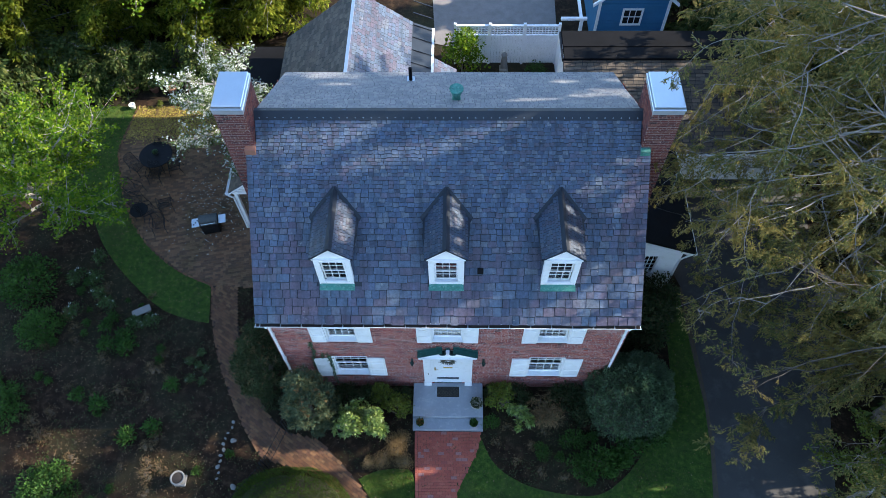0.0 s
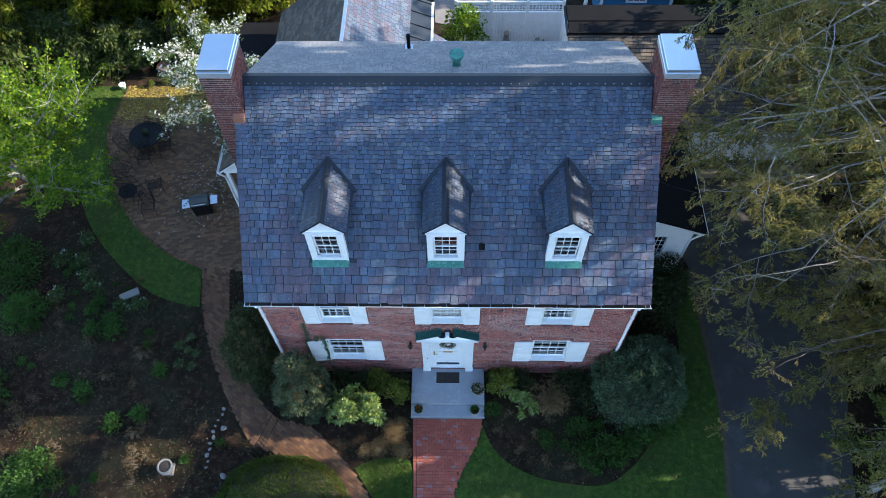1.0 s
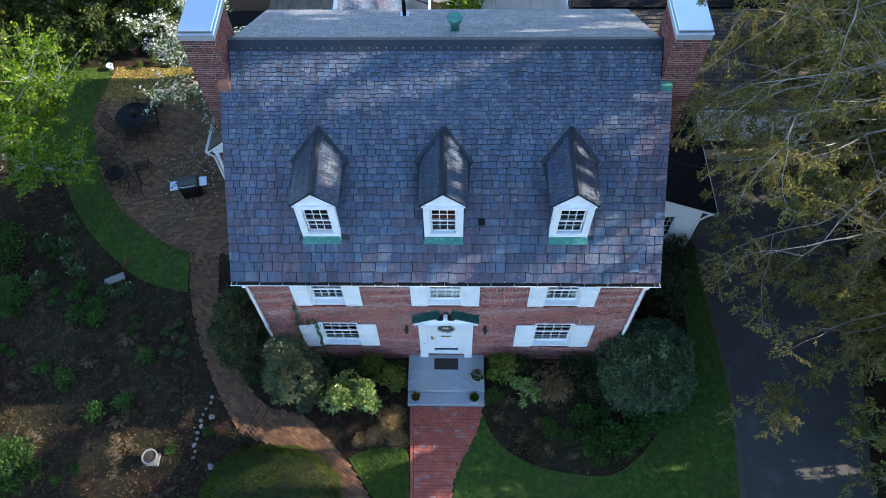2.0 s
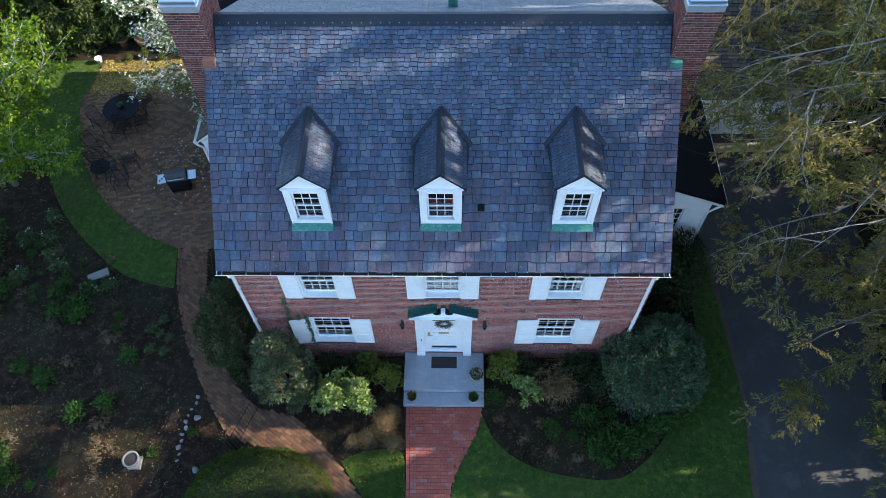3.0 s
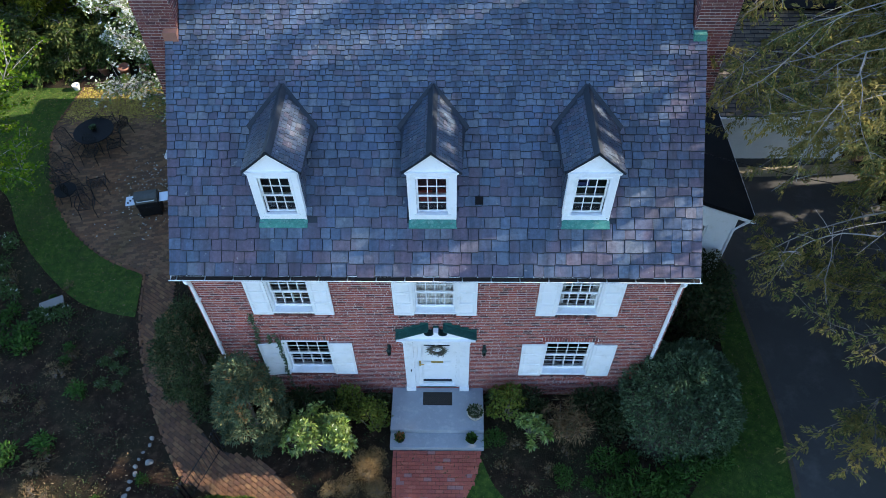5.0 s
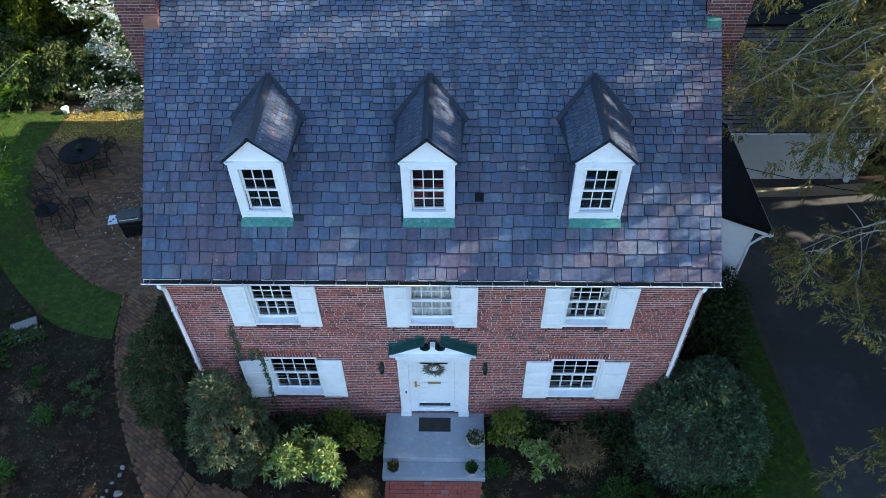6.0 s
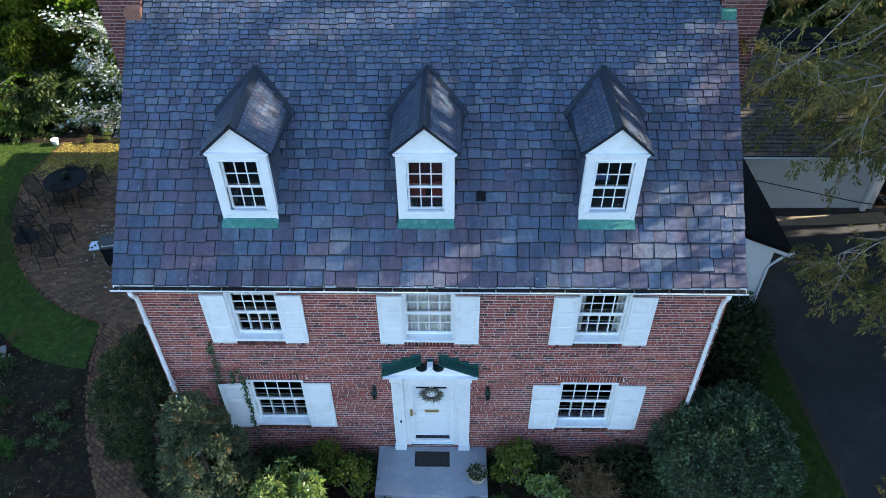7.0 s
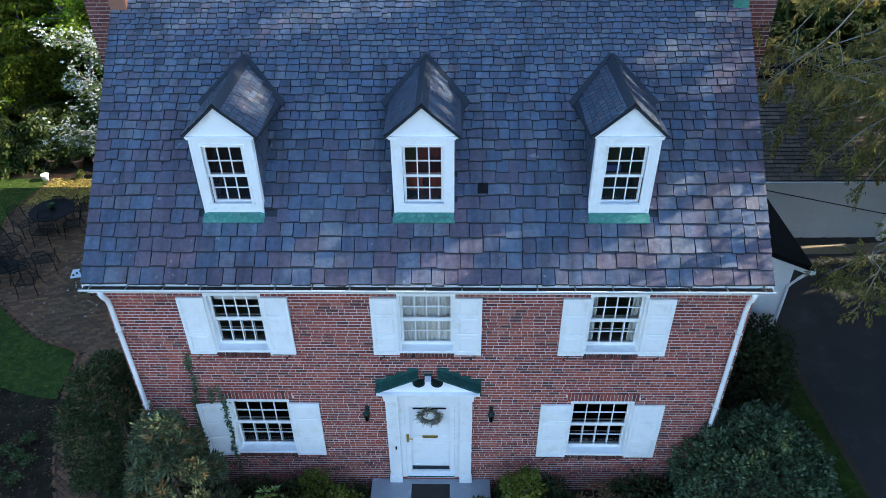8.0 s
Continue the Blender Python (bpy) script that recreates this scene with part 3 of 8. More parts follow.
def slate_mesh(name, w, l, r, thick=0.016):
    """One slate lying from its lower edge at the origin up along +y: a split face with chipped, bevelled edges."""
    tail = r.uniform(-0.014, 0.014)
    cut = r.choice((0, 0, 0.008, 0.018, 0.032))
    pts = [(-w / 2, cut), (-w / 2 + 0.06 * w, tail * 0.4), (w / 2 - 0.09 * w, tail), (w / 2, abs(tail) * 0.7), (w / 2, l), (-w / 2, l)]
    n, c = len(pts), 0.006 if w > 0.2 else 0.0048
    top, rim, low = [], [], []
    for i, (x, y) in enumerate(pts):
        t = thick * 1.9 if i < 4 else thick * 0.4
        ix = x - math.copysign(c * r.uniform(0.25, 0.75), x) if i in (0, 3, 4, 5) else x
        # wide tail bevel, so that its dark face reads as a shadow line
        iy = y + c * r.uniform(1.8, 3.6) if i < 4 else y
        top.append((ix, iy, t))
        rim.append((x, y, t - 0.007))
        low.append((x, y, t - thick * 1.8))
    faces = [tuple(range(n))]
    for i in (5, 0, 1, 2, 3):
        j = (i + 1) % n
        faces += [(j, i, n + i, n + j), (n + j, n + i, 2 * n + i, 2 * n + j)]
    return top + rim + low, faces


def shade_edges(me, per):
    """Gives every face of a slate but the first the dark material that paints the shadow gaps."""
    me.materials.append(M_SLATE_GAP_SHADE)
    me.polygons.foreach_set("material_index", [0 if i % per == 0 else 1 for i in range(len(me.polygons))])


ROOF_TURN = Matrix.Rotation(PITCH, 4, "X")


def lay_slates():
    r = random.Random(21)
    rows = []
    s = 0.10
    while s < SLOPE - 0.12:
        e = max(0.106, 0.283 - 0.039 * s)
        rows.append((s, e))
        s += e
    shared = {}
    for k, wv in enumerate((0.22, 0.27, 0.33, 0.39)):
        for j in range(3):
            v, f = slate_mesh("slate", wv - 0.008, 0.36, r, 0.022)
            shared[(k, j)] = quick_mesh("slate", v, f)
    verts, faces, count = [], [], 0
    for i, (s, e) in enumerate(rows):
        half = RAKE if s < CHIMNEY_S else 5.43
        big = max(0.0, 1 - s / 4.6)
        lo, hi = 0.12 + 0.11 * big, 0.21 + 0.18 * big
        x = -half
        while x < half - 0.03:
            if i < 8:
                k = r.randrange(4)
                w = (0.22, 0.27, 0.33, 0.39)[k]
            else:
                w = r.uniform(lo, hi)
            last = x + w > half - 0.1
            if last:
                w = half - x
            cx, cy = x + w / 2, EAVE_Y + (s + e / 2) * cosp
            if not in_dormer(cx, cy):
                lift = r.uniform(0, 0.005)
                tilt = Matrix.Rotation(r.uniform(-0.014, 0.014), 4, "Z") @ Matrix.Rotation(r.uniform(-0.028, 0.022), 4, "X") @ Matrix.Rotation(r.uniform(-0.032, 0.032), 4, "Y")
                m = Matrix.Translation(on_roof(cx, s + r.uniform(-0.020, 0.012), lift)) @ ROOF_TURN @ tilt
                if i < 8 and not last and count < 300:
                    ob = new("slate", shared[(k, r.randrange(3))])
                    ob.parent = front_roof
                    ob.matrix_local = m
                    count += 1
                else:
                    v, f = slate_mesh("slate", w - 0.008, e + 0.07, r, 0.022 - 0.008 * (1 - big))
                    k0 = len(verts)
                    verts += [tuple(m @ Vector(q)) for q in v]
                    faces += [tuple(k0 + q for q in face) for face in f]
            x += w
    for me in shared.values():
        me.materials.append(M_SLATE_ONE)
        shade_edges(me, 11)
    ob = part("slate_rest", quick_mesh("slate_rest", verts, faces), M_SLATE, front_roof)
    shade_edges(ob.data, 11)
    ob["kind"] = "stuff"


def lay_shingles(name, p0, p1, q0, up_len, exposure, width, material, parent, thick=0.008, seed=5, jitter=0.0, trim=None, edge=0.0):
    """Courses of shingles on a plane: p0 to p1 the lower edge, q0 the unit way up the slope. edge: breadth of a rim
    painted dark as a shadow gap.
    """
    r = random.Random(seed)
    p0, p1, q0 = Vector(p0), Vector(p1), Vector(q0).normalized()
    along = (p1 - p0)
    length = along.length
    along.normalize()
    nrm = along.cross(q0).normalized()
    verts, faces, tone = [], [], []
    s, row = 0.0, 0
    while s < up_len - exposure * 0.4:
        u = -r.uniform(0, width)
        while u < length:
            w = width * r.uniform(1 - jitter, 1 + jitter)
            a, b = max(u, 0), min(u + w - 0.005, length)
            if b - a > 0.03 and (trim is None or trim(u + w / 2, s)):
                k = len(verts)
                e = min(exposure * 1.25, up_len - s)
                t = thick * r.uniform(0.8, 1.3)
                j = r.uniform(-0.06, 0.06) * exposure
                c = edge
                for uu, ss, h in ((a, j, 0), (b, j, 0), (a, j, t * 1.6 - c * 0.5), (b, j, t * 1.6 - c * 0.5), (a, e, t * 0.3), (b, e, t * 0.3),
                                  (a + c, j + c * 1.3, t * 1.6), (b - c, j + c * 1.3, t * 1.6), (a + c, e, t * 0.3), (b - c, e, t * 0.3)):
                    verts.append(tuple(p0 + along * uu + q0 * (s + ss) + nrm * h))
                if c:
                    faces += [(k + 6, k + 7, k + 9, k + 8), (k + 2, k + 3, k + 7, k + 6), (k + 2, k + 6, k + 8, k + 4), (k + 3, k + 5, k + 9, k + 7), (k, k + 1, k + 3, k + 2)]
                    tone += [0, 1, 1, 1, 1]
                else:
                    faces += [(k + 2, k + 3, k + 5, k + 4), (k, k + 1, k + 3, k + 2), (k, k + 2, k + 4), (k + 1, k + 5, k + 3)]
                    tone += [0, 0, 0, 0]
            u += w
        s += exposure
        row += 1
    ob = part(name, quick_mesh(name, verts, faces), material, parent)
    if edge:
        ob.data.materials.append(M_SLATE_GAP_SHADE)
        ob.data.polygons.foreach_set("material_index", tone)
    ob["kind"] = "stuff"
    return ob


# rear slope, low pitched
bm = bmesh.new()
back_dir = Vector((0, RIDGE_Y - BACK_Y, RIDGE_Z - BACK_Z))
nb = Vector((0, RIDGE_Z - BACK_Z, BACK_Y - RIDGE_Y)).normalized()
prism(bm, [(RIDGE_Y, RIDGE_Z - 0.03), (BACK_Y, BACK_Z - 0.015), (BACK_Y, BACK_Z - 0.17), (RIDGE_Y, RIDGE_Z - 0.19)], "x", -5.42, 5.42)
rear_roof = part("rear_roof", bm, M_DARK, house, "low rear slope of grey asphalt shingles")
lay_shingles("shingling", (5.42, BACK_Y, BACK_Z), (-5.42, BACK_Y, BACK_Z), back_dir, back_dir.length, 0.125, 0.15, M_SHINGLE, rear_roof, 0.010, 6, 0.3, None, 0.003)
bm = bmesh.new()
v = [on_roof(0, SLOPE - 0.27, 0.035), on_roof(0, SLOPE, 0.04), (0, RIDGE_Y + 0.12, RIDGE_Z - 0.02), (0, RIDGE_Y + 0.12, RIDGE_Z - 0.05), (0, RIDGE_Y, RIDGE_Z - 0.02), on_roof(0, SLOPE - 0.27, 0.02)]
prism(bm, [(q[1], q[2]) for q in v], "x", -5.46, 5.46)
ridge_cap = part("ridge_cap", bm, M_DARK, house, "dark metal ridge flashing with nail heads")
bm = bmesh.new()
for i in range(48):
    p = on_roof(-5.3 + i * 0.2255, SLOPE - 0.2, 0.04)
    box(bm, p[0] - 0.009, p[0] + 0.009, p[1] - 0.009, p[1] + 0.009, p[2] - 0.006, p[2] + 0.012)
part("nailing", bm, M_STEEL, ridge_cap, "bright nail heads")["kind"] = "stuff"
# rear roof pipe and copper ventilator, small roof vent
bm = bmesh.new()
pz = BACK_Z + (BACK_Y - 7.0) / (BACK_Y - RIDGE_Y) * (RIDGE_Z - BACK_Z)
tube(bm, [(-1.2, 7.0, pz - 0.05), (-1.2, 7.0, pz + 0.55)], 0.055, 12)
pipe = part("vent_pipe", bm, M_BLACK, house, "black vent pipe")
part("pipe_flashing", boxes((-1.32, -1.08, 6.86, 7.14, pz - 0.06, pz + 0.05)), M_STEEL, pipe, "pale flashing")
bm = bmesh.new()
cz = BACK_Z + (BACK_Y - 5.25) / (BACK_Y - RIDGE_Y) * (RIDGE_Z - BACK_Z)
lathe(bm, [(0.15, -0.05), (0.125, 0.05), (0.115, 0.22), (0.14, 0.26), (0.20, 0.40), (0.21, 0.45), (0.19, 0.47), (0.17, 0.455), (0.05, 0.49)], 20, (0.25, 5.25, cz))
part("roof_ventilator", bm, M_COPPER, house, "round green copper ventilator", True)
p = on_roof(0.97, (0.95 - EAVE_Y) / cosp, 0)
m_ = Matrix.Translation(p) @ ROOF_TURN
bm = bmesh.new()
box(bm, -0.085, 0.085, -0.08, 0.10, -0.02, 0.075, m_)
part("slate_vent", bm, M_BLACK, house, "small black roof vent")

# eaves: gutter, hangers, fascia
GUT_Y, GUT_Z = -0.275, 5.75
bm = bmesh.new()
prof = [(-0.07, 0.0), (-0.073, -0.012), (-0.065, -0.035), (-0.035, -0.07), (0.0, -0.08), (0.05, -0.075), (0.075, -0.05), (0.075, 0.0), (0.068, 0.0), (0.066, -0.045), (0.045, -0.066), (0.0, -0.071), (-0.030, -0.062), (-0.056, -0.032), (-0.062, -0.004), (-0.060, 0.0)]
prism(bm, [(GUT_Y + a, GUT_Z + b) for a, b in prof], "x", -RAKE - 0.03, RAKE + 0.03)
gutter = part("gutter", bm, M_WHITE, house, "white eaves gutter with a dark inside")
# dark box filling the bottom of the gutter
part("gutter_litter", boxes((-RAKE, RAKE, GUT_Y - 0.05, GUT_Y + 0.066, GUT_Z - 0.060, GUT_Z - 0.028)), M_SOIL, gutter, "dark fill along the gutter bottom")
for i in range(19):
    x = -5.6 + i * 0.622
    part("hanger", boxes((x - 0.012, x + 0.012, GUT_Y - 0.068, GUT_Y + 0.10, GUT_Z + 0.002, GUT_Z + 0.010)), M_STEEL, gutter)
part("fascia", boxes((-RAKE + 0.02, RAKE - 0.02, GUT_Y + 0.08, GUT_Y + 0.11, 5.56, 5.76), (-RAKE + 0.02, RAKE - 0.02, GUT_Y + 0.1101, 0.0, 5.56, 5.58)), M_WHITE_WORN, house, "white fascia and soffit")
for side in (-1, 1):
    bm = bmesh.new()
    v = [on_roof(0, s, h) for s, h in ((0.14, -0.17), (CHIMNEY_S, -0.17), (CHIMNEY_S, -0.014), (0.14, -0.014))]
    prism(bm, [(q[1], q[2]) for q in v], "x", side * (RAKE - 0.018), side * (RAKE - 0.055))
    part("rake_board", bm, M_WHITE_WORN, house, "white rake board")

# downspouts
for side in (-1, 1):
    bm = bmesh.new()
    x = side * 5.45
    tube(bm, [(x, GUT_Y - 0.02, 5.68), (x, GUT_Y - 0.02, 5.6), (x + side * 0.02, -0.22, 5.48), (x + side * 0.04, -0.11, 5.34), (x + side * 0.04, -0.085, 5.15), (x + side * 0.04, -0.085, 0.55), (x + side * 0.03, -0.12, 0.42), (x, -0.3, 0.3)], 0.044, 10)
    spout = part("downspout", bm, M_WHITE, house, "white round downspout", True)
    for z in (4.6, 2.7, 1.0):
        part("strap", boxes((x + side * 0.04 - 0.055, x + side * 0.04 + 0.055, -0.13, -0.01, z, z + 0.03)), M_WHITE_WORN, spout)


# windows, shutters
def sash_grid(bm, x0, x1, z0, z1, y, cols, rows, bar=0.018, rail=0.045, deep=0.035):
    box(bm, x0, x0 + rail, y, y + deep, z0, z1)
    box(bm, x1 - rail, x1, y, y + deep, z0, z1)
    box(bm, x0 + rail, x1 - rail, y, y + deep, z0, z0 + rail * 1.2)
    box(bm, x0 + rail, x1 - rail, y, y + deep, z1 - rail, z1)
    a0, a1, b0, b1 = x0 + rail, x1 - rail, z0 + rail * 1.2, z1 - rail
    for i in range(1, cols):
        c = a0 + (a1 - a0) * i / cols
        box(bm, c - bar / 2, c + bar / 2, y + 0.004, y + deep - 0.004, b0, b1)
    for j in range(1, rows):
        c = b0 + (b1 - b0) * j / rows
        box(bm, a0, a1, y + 0.006, y + deep - 0.006, c - bar / 2, c + bar / 2)
    return a0, a1, b0, b1


def panes(parent, x0, x1, z0, z1, y, cols, rows, r):
    for i in range(cols):
        for j in range(rows):
            xa, xb = x0 + (x1 - x0) * i / cols, x0 + (x1 - x0) * (i + 1) / cols
            za, zb = z0 + (z1 - z0) * j / rows, z0 + (z1 - z0) * (j + 1) / rows
            d = r.uniform(-0.0025, 0.0025)
            e = r.uniform(-0.0025, 0.0025)
            me = quick_mesh("pane", [(xa, y + d, za), (xb, y - d, za), (xb, y - d + e, zb), (xa, y + d + e, zb)], [(0, 1, 2, 3)])
            ob = part("pane", me, M_GLASS, parent)
            ob.visible_shadow = False


def double_hung(parent_house, x, z, w, h, cols, rows, r, y=0.05, name="window"):
    """A white double-hung window; its casing sits in the wall's opening."""
    win = part(name, boxes((x - w, x - w + 0.05, y - 0.06, y + 0.16, z, z + h), (x + w - 0.05, x + w, y - 0.06, y + 0.16, z, z + h),
                           (x - w + 0.05, x + w - 0.05, y - 0.06, y + 0.16, z + h - 0.05, z + h)), M_WHITE, parent_house, "white painted window frame")
    part("sill", boxes((x - w + 0.0, x + w - 0.0, y - 0.10, y + 0.10, z + 0.0, z + 0.06), bevel=0.006), M_WHITE, win)
    x0, x1, z0, z1 = x - w + 0.05, x + w - 0.05, z + 0.055, z + h - 0.05
    mid = (z0 + z1) / 2
    for lo, hi, yy, nm in ((mid - 0.02, z1, y + 0.04, "upper_sash"), (z0, mid + 0.02, y + 0.085, "lower_sash")):
        bm = bmesh.new()
        g = sash_grid(bm, x0, x1, lo, hi, yy, cols, rows, 0.02, 0.036)
        box(bm, x0, x1, yy - 0.004, yy + 0.03, lo, lo + 0.075)
        part(nm, bm, M_WHITE, win)
        if nm == "lower_sash":
            bm = bmesh.new()
            sash_grid(bm, x0, x1, lo, hi, yy + 0.085, cols, rows, 0.012, 0.03, 0.02)
            part("storm_sash", bm, M_WHITE_WORN, win, "inner storm sash behind the panes")
        panes(win, *g, yy + 0.018, cols, rows, r)
    return win


def shutter(parent_house, x0, x1, z0, z1, hook):
    bm = bmesh.new()
    y0, y1 = -0.062, -0.022
    st = 0.055
    box(bm, x0, x0 + st, y0, y1, z0, z1)
    box(bm, x1 - st, x1, y0, y1, z0, z1)
    h = z1 - z0
    rails = [(z0, z0 + 0.08), (z0 + 0.335 * h, z0 + 0.335 * h + 0.05), (z0 + 0.665 * h, z0 + 0.665 * h + 0.05), (z1 - 0.06, z1)]
    for a, b in rails:
        box(bm, x0 + st, x1 - st, y0, y1, a, b)
    sh = part("shutter", bm, M_WHITE, parent_house, "white panelled wooden shutter")
    for (a, b), (c, d) in zip(rails, rails[1:]):
        bm = bmesh.new()
        box(bm, x0 + st, x1 - st, y0 + 0.016, y1 - 0.004, b, c)
        u = [(x0 + st + 0.012, b + 0.012), (x1 - st - 0.012, b + 0.012), (x1 - st - 0.012, c - 0.012), (x0 + st + 0.012, c - 0.012)]
        i = [(x0 + st + 0.045, b + 0.045), (x1 - st - 0.045, b + 0.045), (x1 - st - 0.045, c - 0.045), (x0 + st + 0.045, c - 0.045)]
        lo = [bm.verts.new((p, y0 + 0.015, q)) for p, q in u]
        hi = [bm.verts.new((p, y0 + 0.003, q)) for p, q in i]
        bm.faces.new(hi)
        for k in range(4):
            bm.faces.new((lo[k], lo[(k + 1) % 4], hi[(k + 1) % 4], hi[k]))
        bmesh.ops.recalc_face_normals(bm, faces=bm.faces[:])
        part("panel", bm, M_WHITE, sh)
    bm = bmesh.new()
    tube(bm, [(hook + 0.045 * math.sin(a), -0.075, z0 - 0.03 + 0.05 * math.cos(a * 0.5) - 0.02) for a in (k * 0.6 for k in range(11))], 0.009, 6)
    part("shutter_dog", bm, M_IRON, sh, "black iron holdback")
    return sh


rw = random.Random(9)
for wx, wz, ww, wh, kind_ in WINDOWS:
    win = double_hung(house, wx, wz, ww, wh, 4, 2, rw)
    sw = 0.47 if kind_ != "lower" else 0.585
    top = wz + wh - 0.06
    for side in (-1, 1):
        a = wx + side * (ww - 0.005)
        b = a + side * sw
        x0, x1 = min(a, b), max(a, b)
        sh = shutter(house, x0, x1, wz - 0.03, top, b - side * 0.15)
        if kind_ == "lower" and wx < 0 and side < 0:
            sh.matrix_local = Matrix.Translation((x1, 0, 0)) @ Matrix.Rotation(radians(5), 4, "Z") @ Matrix.Translation((-x1, 0, 0))
            sh["label"] = "white panelled shutter swung partly off the wall, ivy behind"
    if kind_ == "middle":
        bm = bmesh.new()
        pts = [(wx - 0.44 + i * 0.022, 0.20 + 0.02 * math.sin(i * 1.7)) for i in range(41)]
        lo = [bm.verts.new((a, b, wz + 0.06)) for a, b in pts]
        hi = [bm.verts.new((a, b, wz + wh - 0.08)) for a, b in pts]
        for i in range(40):
            bm.faces.new((lo[i], lo[i + 1], hi[i + 1], hi[i]))
        part("curtain", bm, M_CURTAIN, win, "closed white curtain")
    elif kind_ == "upper" and wx > 0:
        bm = bmesh.new()
        for side in (-1, 1):
            pts = [(wx + side * (0.45 - i * 0.018), 0.22 + 0.025 * math.sin(i * 1.9)) for i in range(9)]
            lo = [bm.verts.new((a, b, wz + 0.06)) for a, b in pts]
            hi = [bm.verts.new((a, b, wz + wh - 0.08)) for a, b in pts]
            for i in range(8):
                bm.faces.new((lo[i], lo[i + 1], hi[i + 1], hi[i]))
        part("curtain", bm, M_CURTAIN, win, "white curtains drawn aside")
    else:
        part("blind", boxes((wx - ww + 0.1, wx + ww - 0.1, 0.20, 0.206, wz + wh - 0.30, wz + wh - 0.09)), M_CURTAIN, win, "short white blind")


# dormers
def dormer(xd):
    d = thing("dormer", "", "")
    del_keys = [k for k in ("label", "category") if k in d]
    for k in del_keys:
        del d[k]
    d.parent = house
    d.location = (xd, 0, 0)
    d["label"] = "white gabled dormer with slate roof and copper apron"
    yf, zb, zt, za = 0.69, 6.56, 8.01, 8.60
    # front casing round the sash opening
    for nm, row in (("casing_post", (-0.505, -0.355, yf - 0.03, yf + 0.10, zb, zt)), ("casing_post", (0.355, 0.505, yf - 0.03, yf + 0.10, zb, zt)), ("casing_head", (-0.355, 0.355, yf - 0.03, yf + 0.10, 7.905, zt)), ("casing_apron", (-0.355, 0.355, yf - 0.03, yf + 0.10, zb, 6.78)),
                    ("stop_bead", (-0.37, -0.33, yf - 0.045, yf, 6.821, 7.884)), ("stop_bead", (0.33, 0.37, yf - 0.045, yf, 6.821, 7.884)), ("stop_bead", (-0.37, 0.37, yf - 0.045, yf, 7.885, 7.93)), ("sill", (-0.39, 0.39, yf - 0.06, yf, 6.765, 6.82)),
                    ("corner_bead", (-0.508, -0.47, yf - 0.042, yf - 0.0301, zb + 0.01, zt - 0.002)), ("corner_bead", (0.47, 0.508, yf - 0.042, yf - 0.0301, zb + 0.01, zt - 0.002))):
        part(nm, boxes(row, bevel=0.004), M_WHITE, d)
    bm = bmesh.new()
    g = sash_grid(bm, -0.33, 0.33, 7.30, 7.885, yf + 0.02, 3, 2, 0.018, 0.04)
    up = part("upper_sash", bm, M_WHITE, d)
    panes(up, *g, yf + 0.036, 3, 2, rw)
    bm = bmesh.new()
    g = sash_grid(bm, -0.33, 0.33, 6.79, 7.345, yf + 0.06, 3, 2, 0.018, 0.04)
    low = part("lower_sash", bm, M_WHITE, d)
    panes(low, *g, yf + 0.076, 3, 2, rw)
    # cornice and pediment
    bm = bmesh.new()
    prism(bm, [(-0.53, zt), (0.53, zt), (0.555, zt + 0.05), (-0.555, zt + 0.05)], "y", yf - 0.055, yf + 0.10)
    prism(bm, [(-0.55, zt + 0.05), (0.55, zt + 0.05), (0, za - 0.03)], "y", yf, yf + 0.10)
    for s in (-1, 1):
        prism(bm, [(s * 0.56, zt + 0.055), (s * 0.56, zt + 0.07), (0, za - 0.014), (0, za - 0.05)], "y", yf - 0.04, yf - 0.0001)
    part("pediment", bm, M_WHITE, d, "white triangular pediment")
    # cheeks
    for s in (-1, 1):
        bm = bmesh.new()
        prism(bm, [(yf + 0.1001, roof_z(yf + 0.1) - 0.05), (yf + 0.1001, zt + 0.04), (2.15, zt + 0.04), (2.15, roof_z(2.15) - 0.05)], "x", s * 0.44, s * 0.487)
        cheek = part("cheek", bm, M_DARK, d, "slate-clad dormer cheek")
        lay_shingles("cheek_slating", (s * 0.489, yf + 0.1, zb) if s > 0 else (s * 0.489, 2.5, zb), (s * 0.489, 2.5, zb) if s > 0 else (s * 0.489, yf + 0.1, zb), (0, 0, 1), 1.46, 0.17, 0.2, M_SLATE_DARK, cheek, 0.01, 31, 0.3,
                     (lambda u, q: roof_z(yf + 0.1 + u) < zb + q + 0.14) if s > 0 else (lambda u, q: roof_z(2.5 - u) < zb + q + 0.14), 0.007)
    # roof: two slopes that run back into the main roof
    edge_x, edge_z = 0.61, zt + 0.045
    rz = za - 0.005
    way = Vector((edge_x, 0, edge_z - rz))
    for s in (-1, 1):
        bm = bmesh.new()
        yb_r, yb_e = 2.76, 2.06
        a = [(0, yf - 0.055, rz), (s * edge_x, yf - 0.055, edge_z), (s * (edge_x + 0.08), yb_e, edge_z - 0.06), (0, yb_r, rz)]
        top = [bm.verts.new(p) for p in a]
        low_ = [bm.verts.new((p[0], p[1], p[2] - 0.045)) for p in a]
        bm.faces.new(top)
        bm.faces.new(low_[::-1])
        for k in range(4):
            bm.faces.new((top[k], low_[k], low_[(k + 1) % 4], top[(k + 1) % 4]))
        bmesh.ops.recalc_face_normals(bm, faces=bm.faces[:])
        slope = part("dormer_slope", bm, M_DARK, d)
        up_way = Vector((-s * edge_x, 0, rz - edge_z))
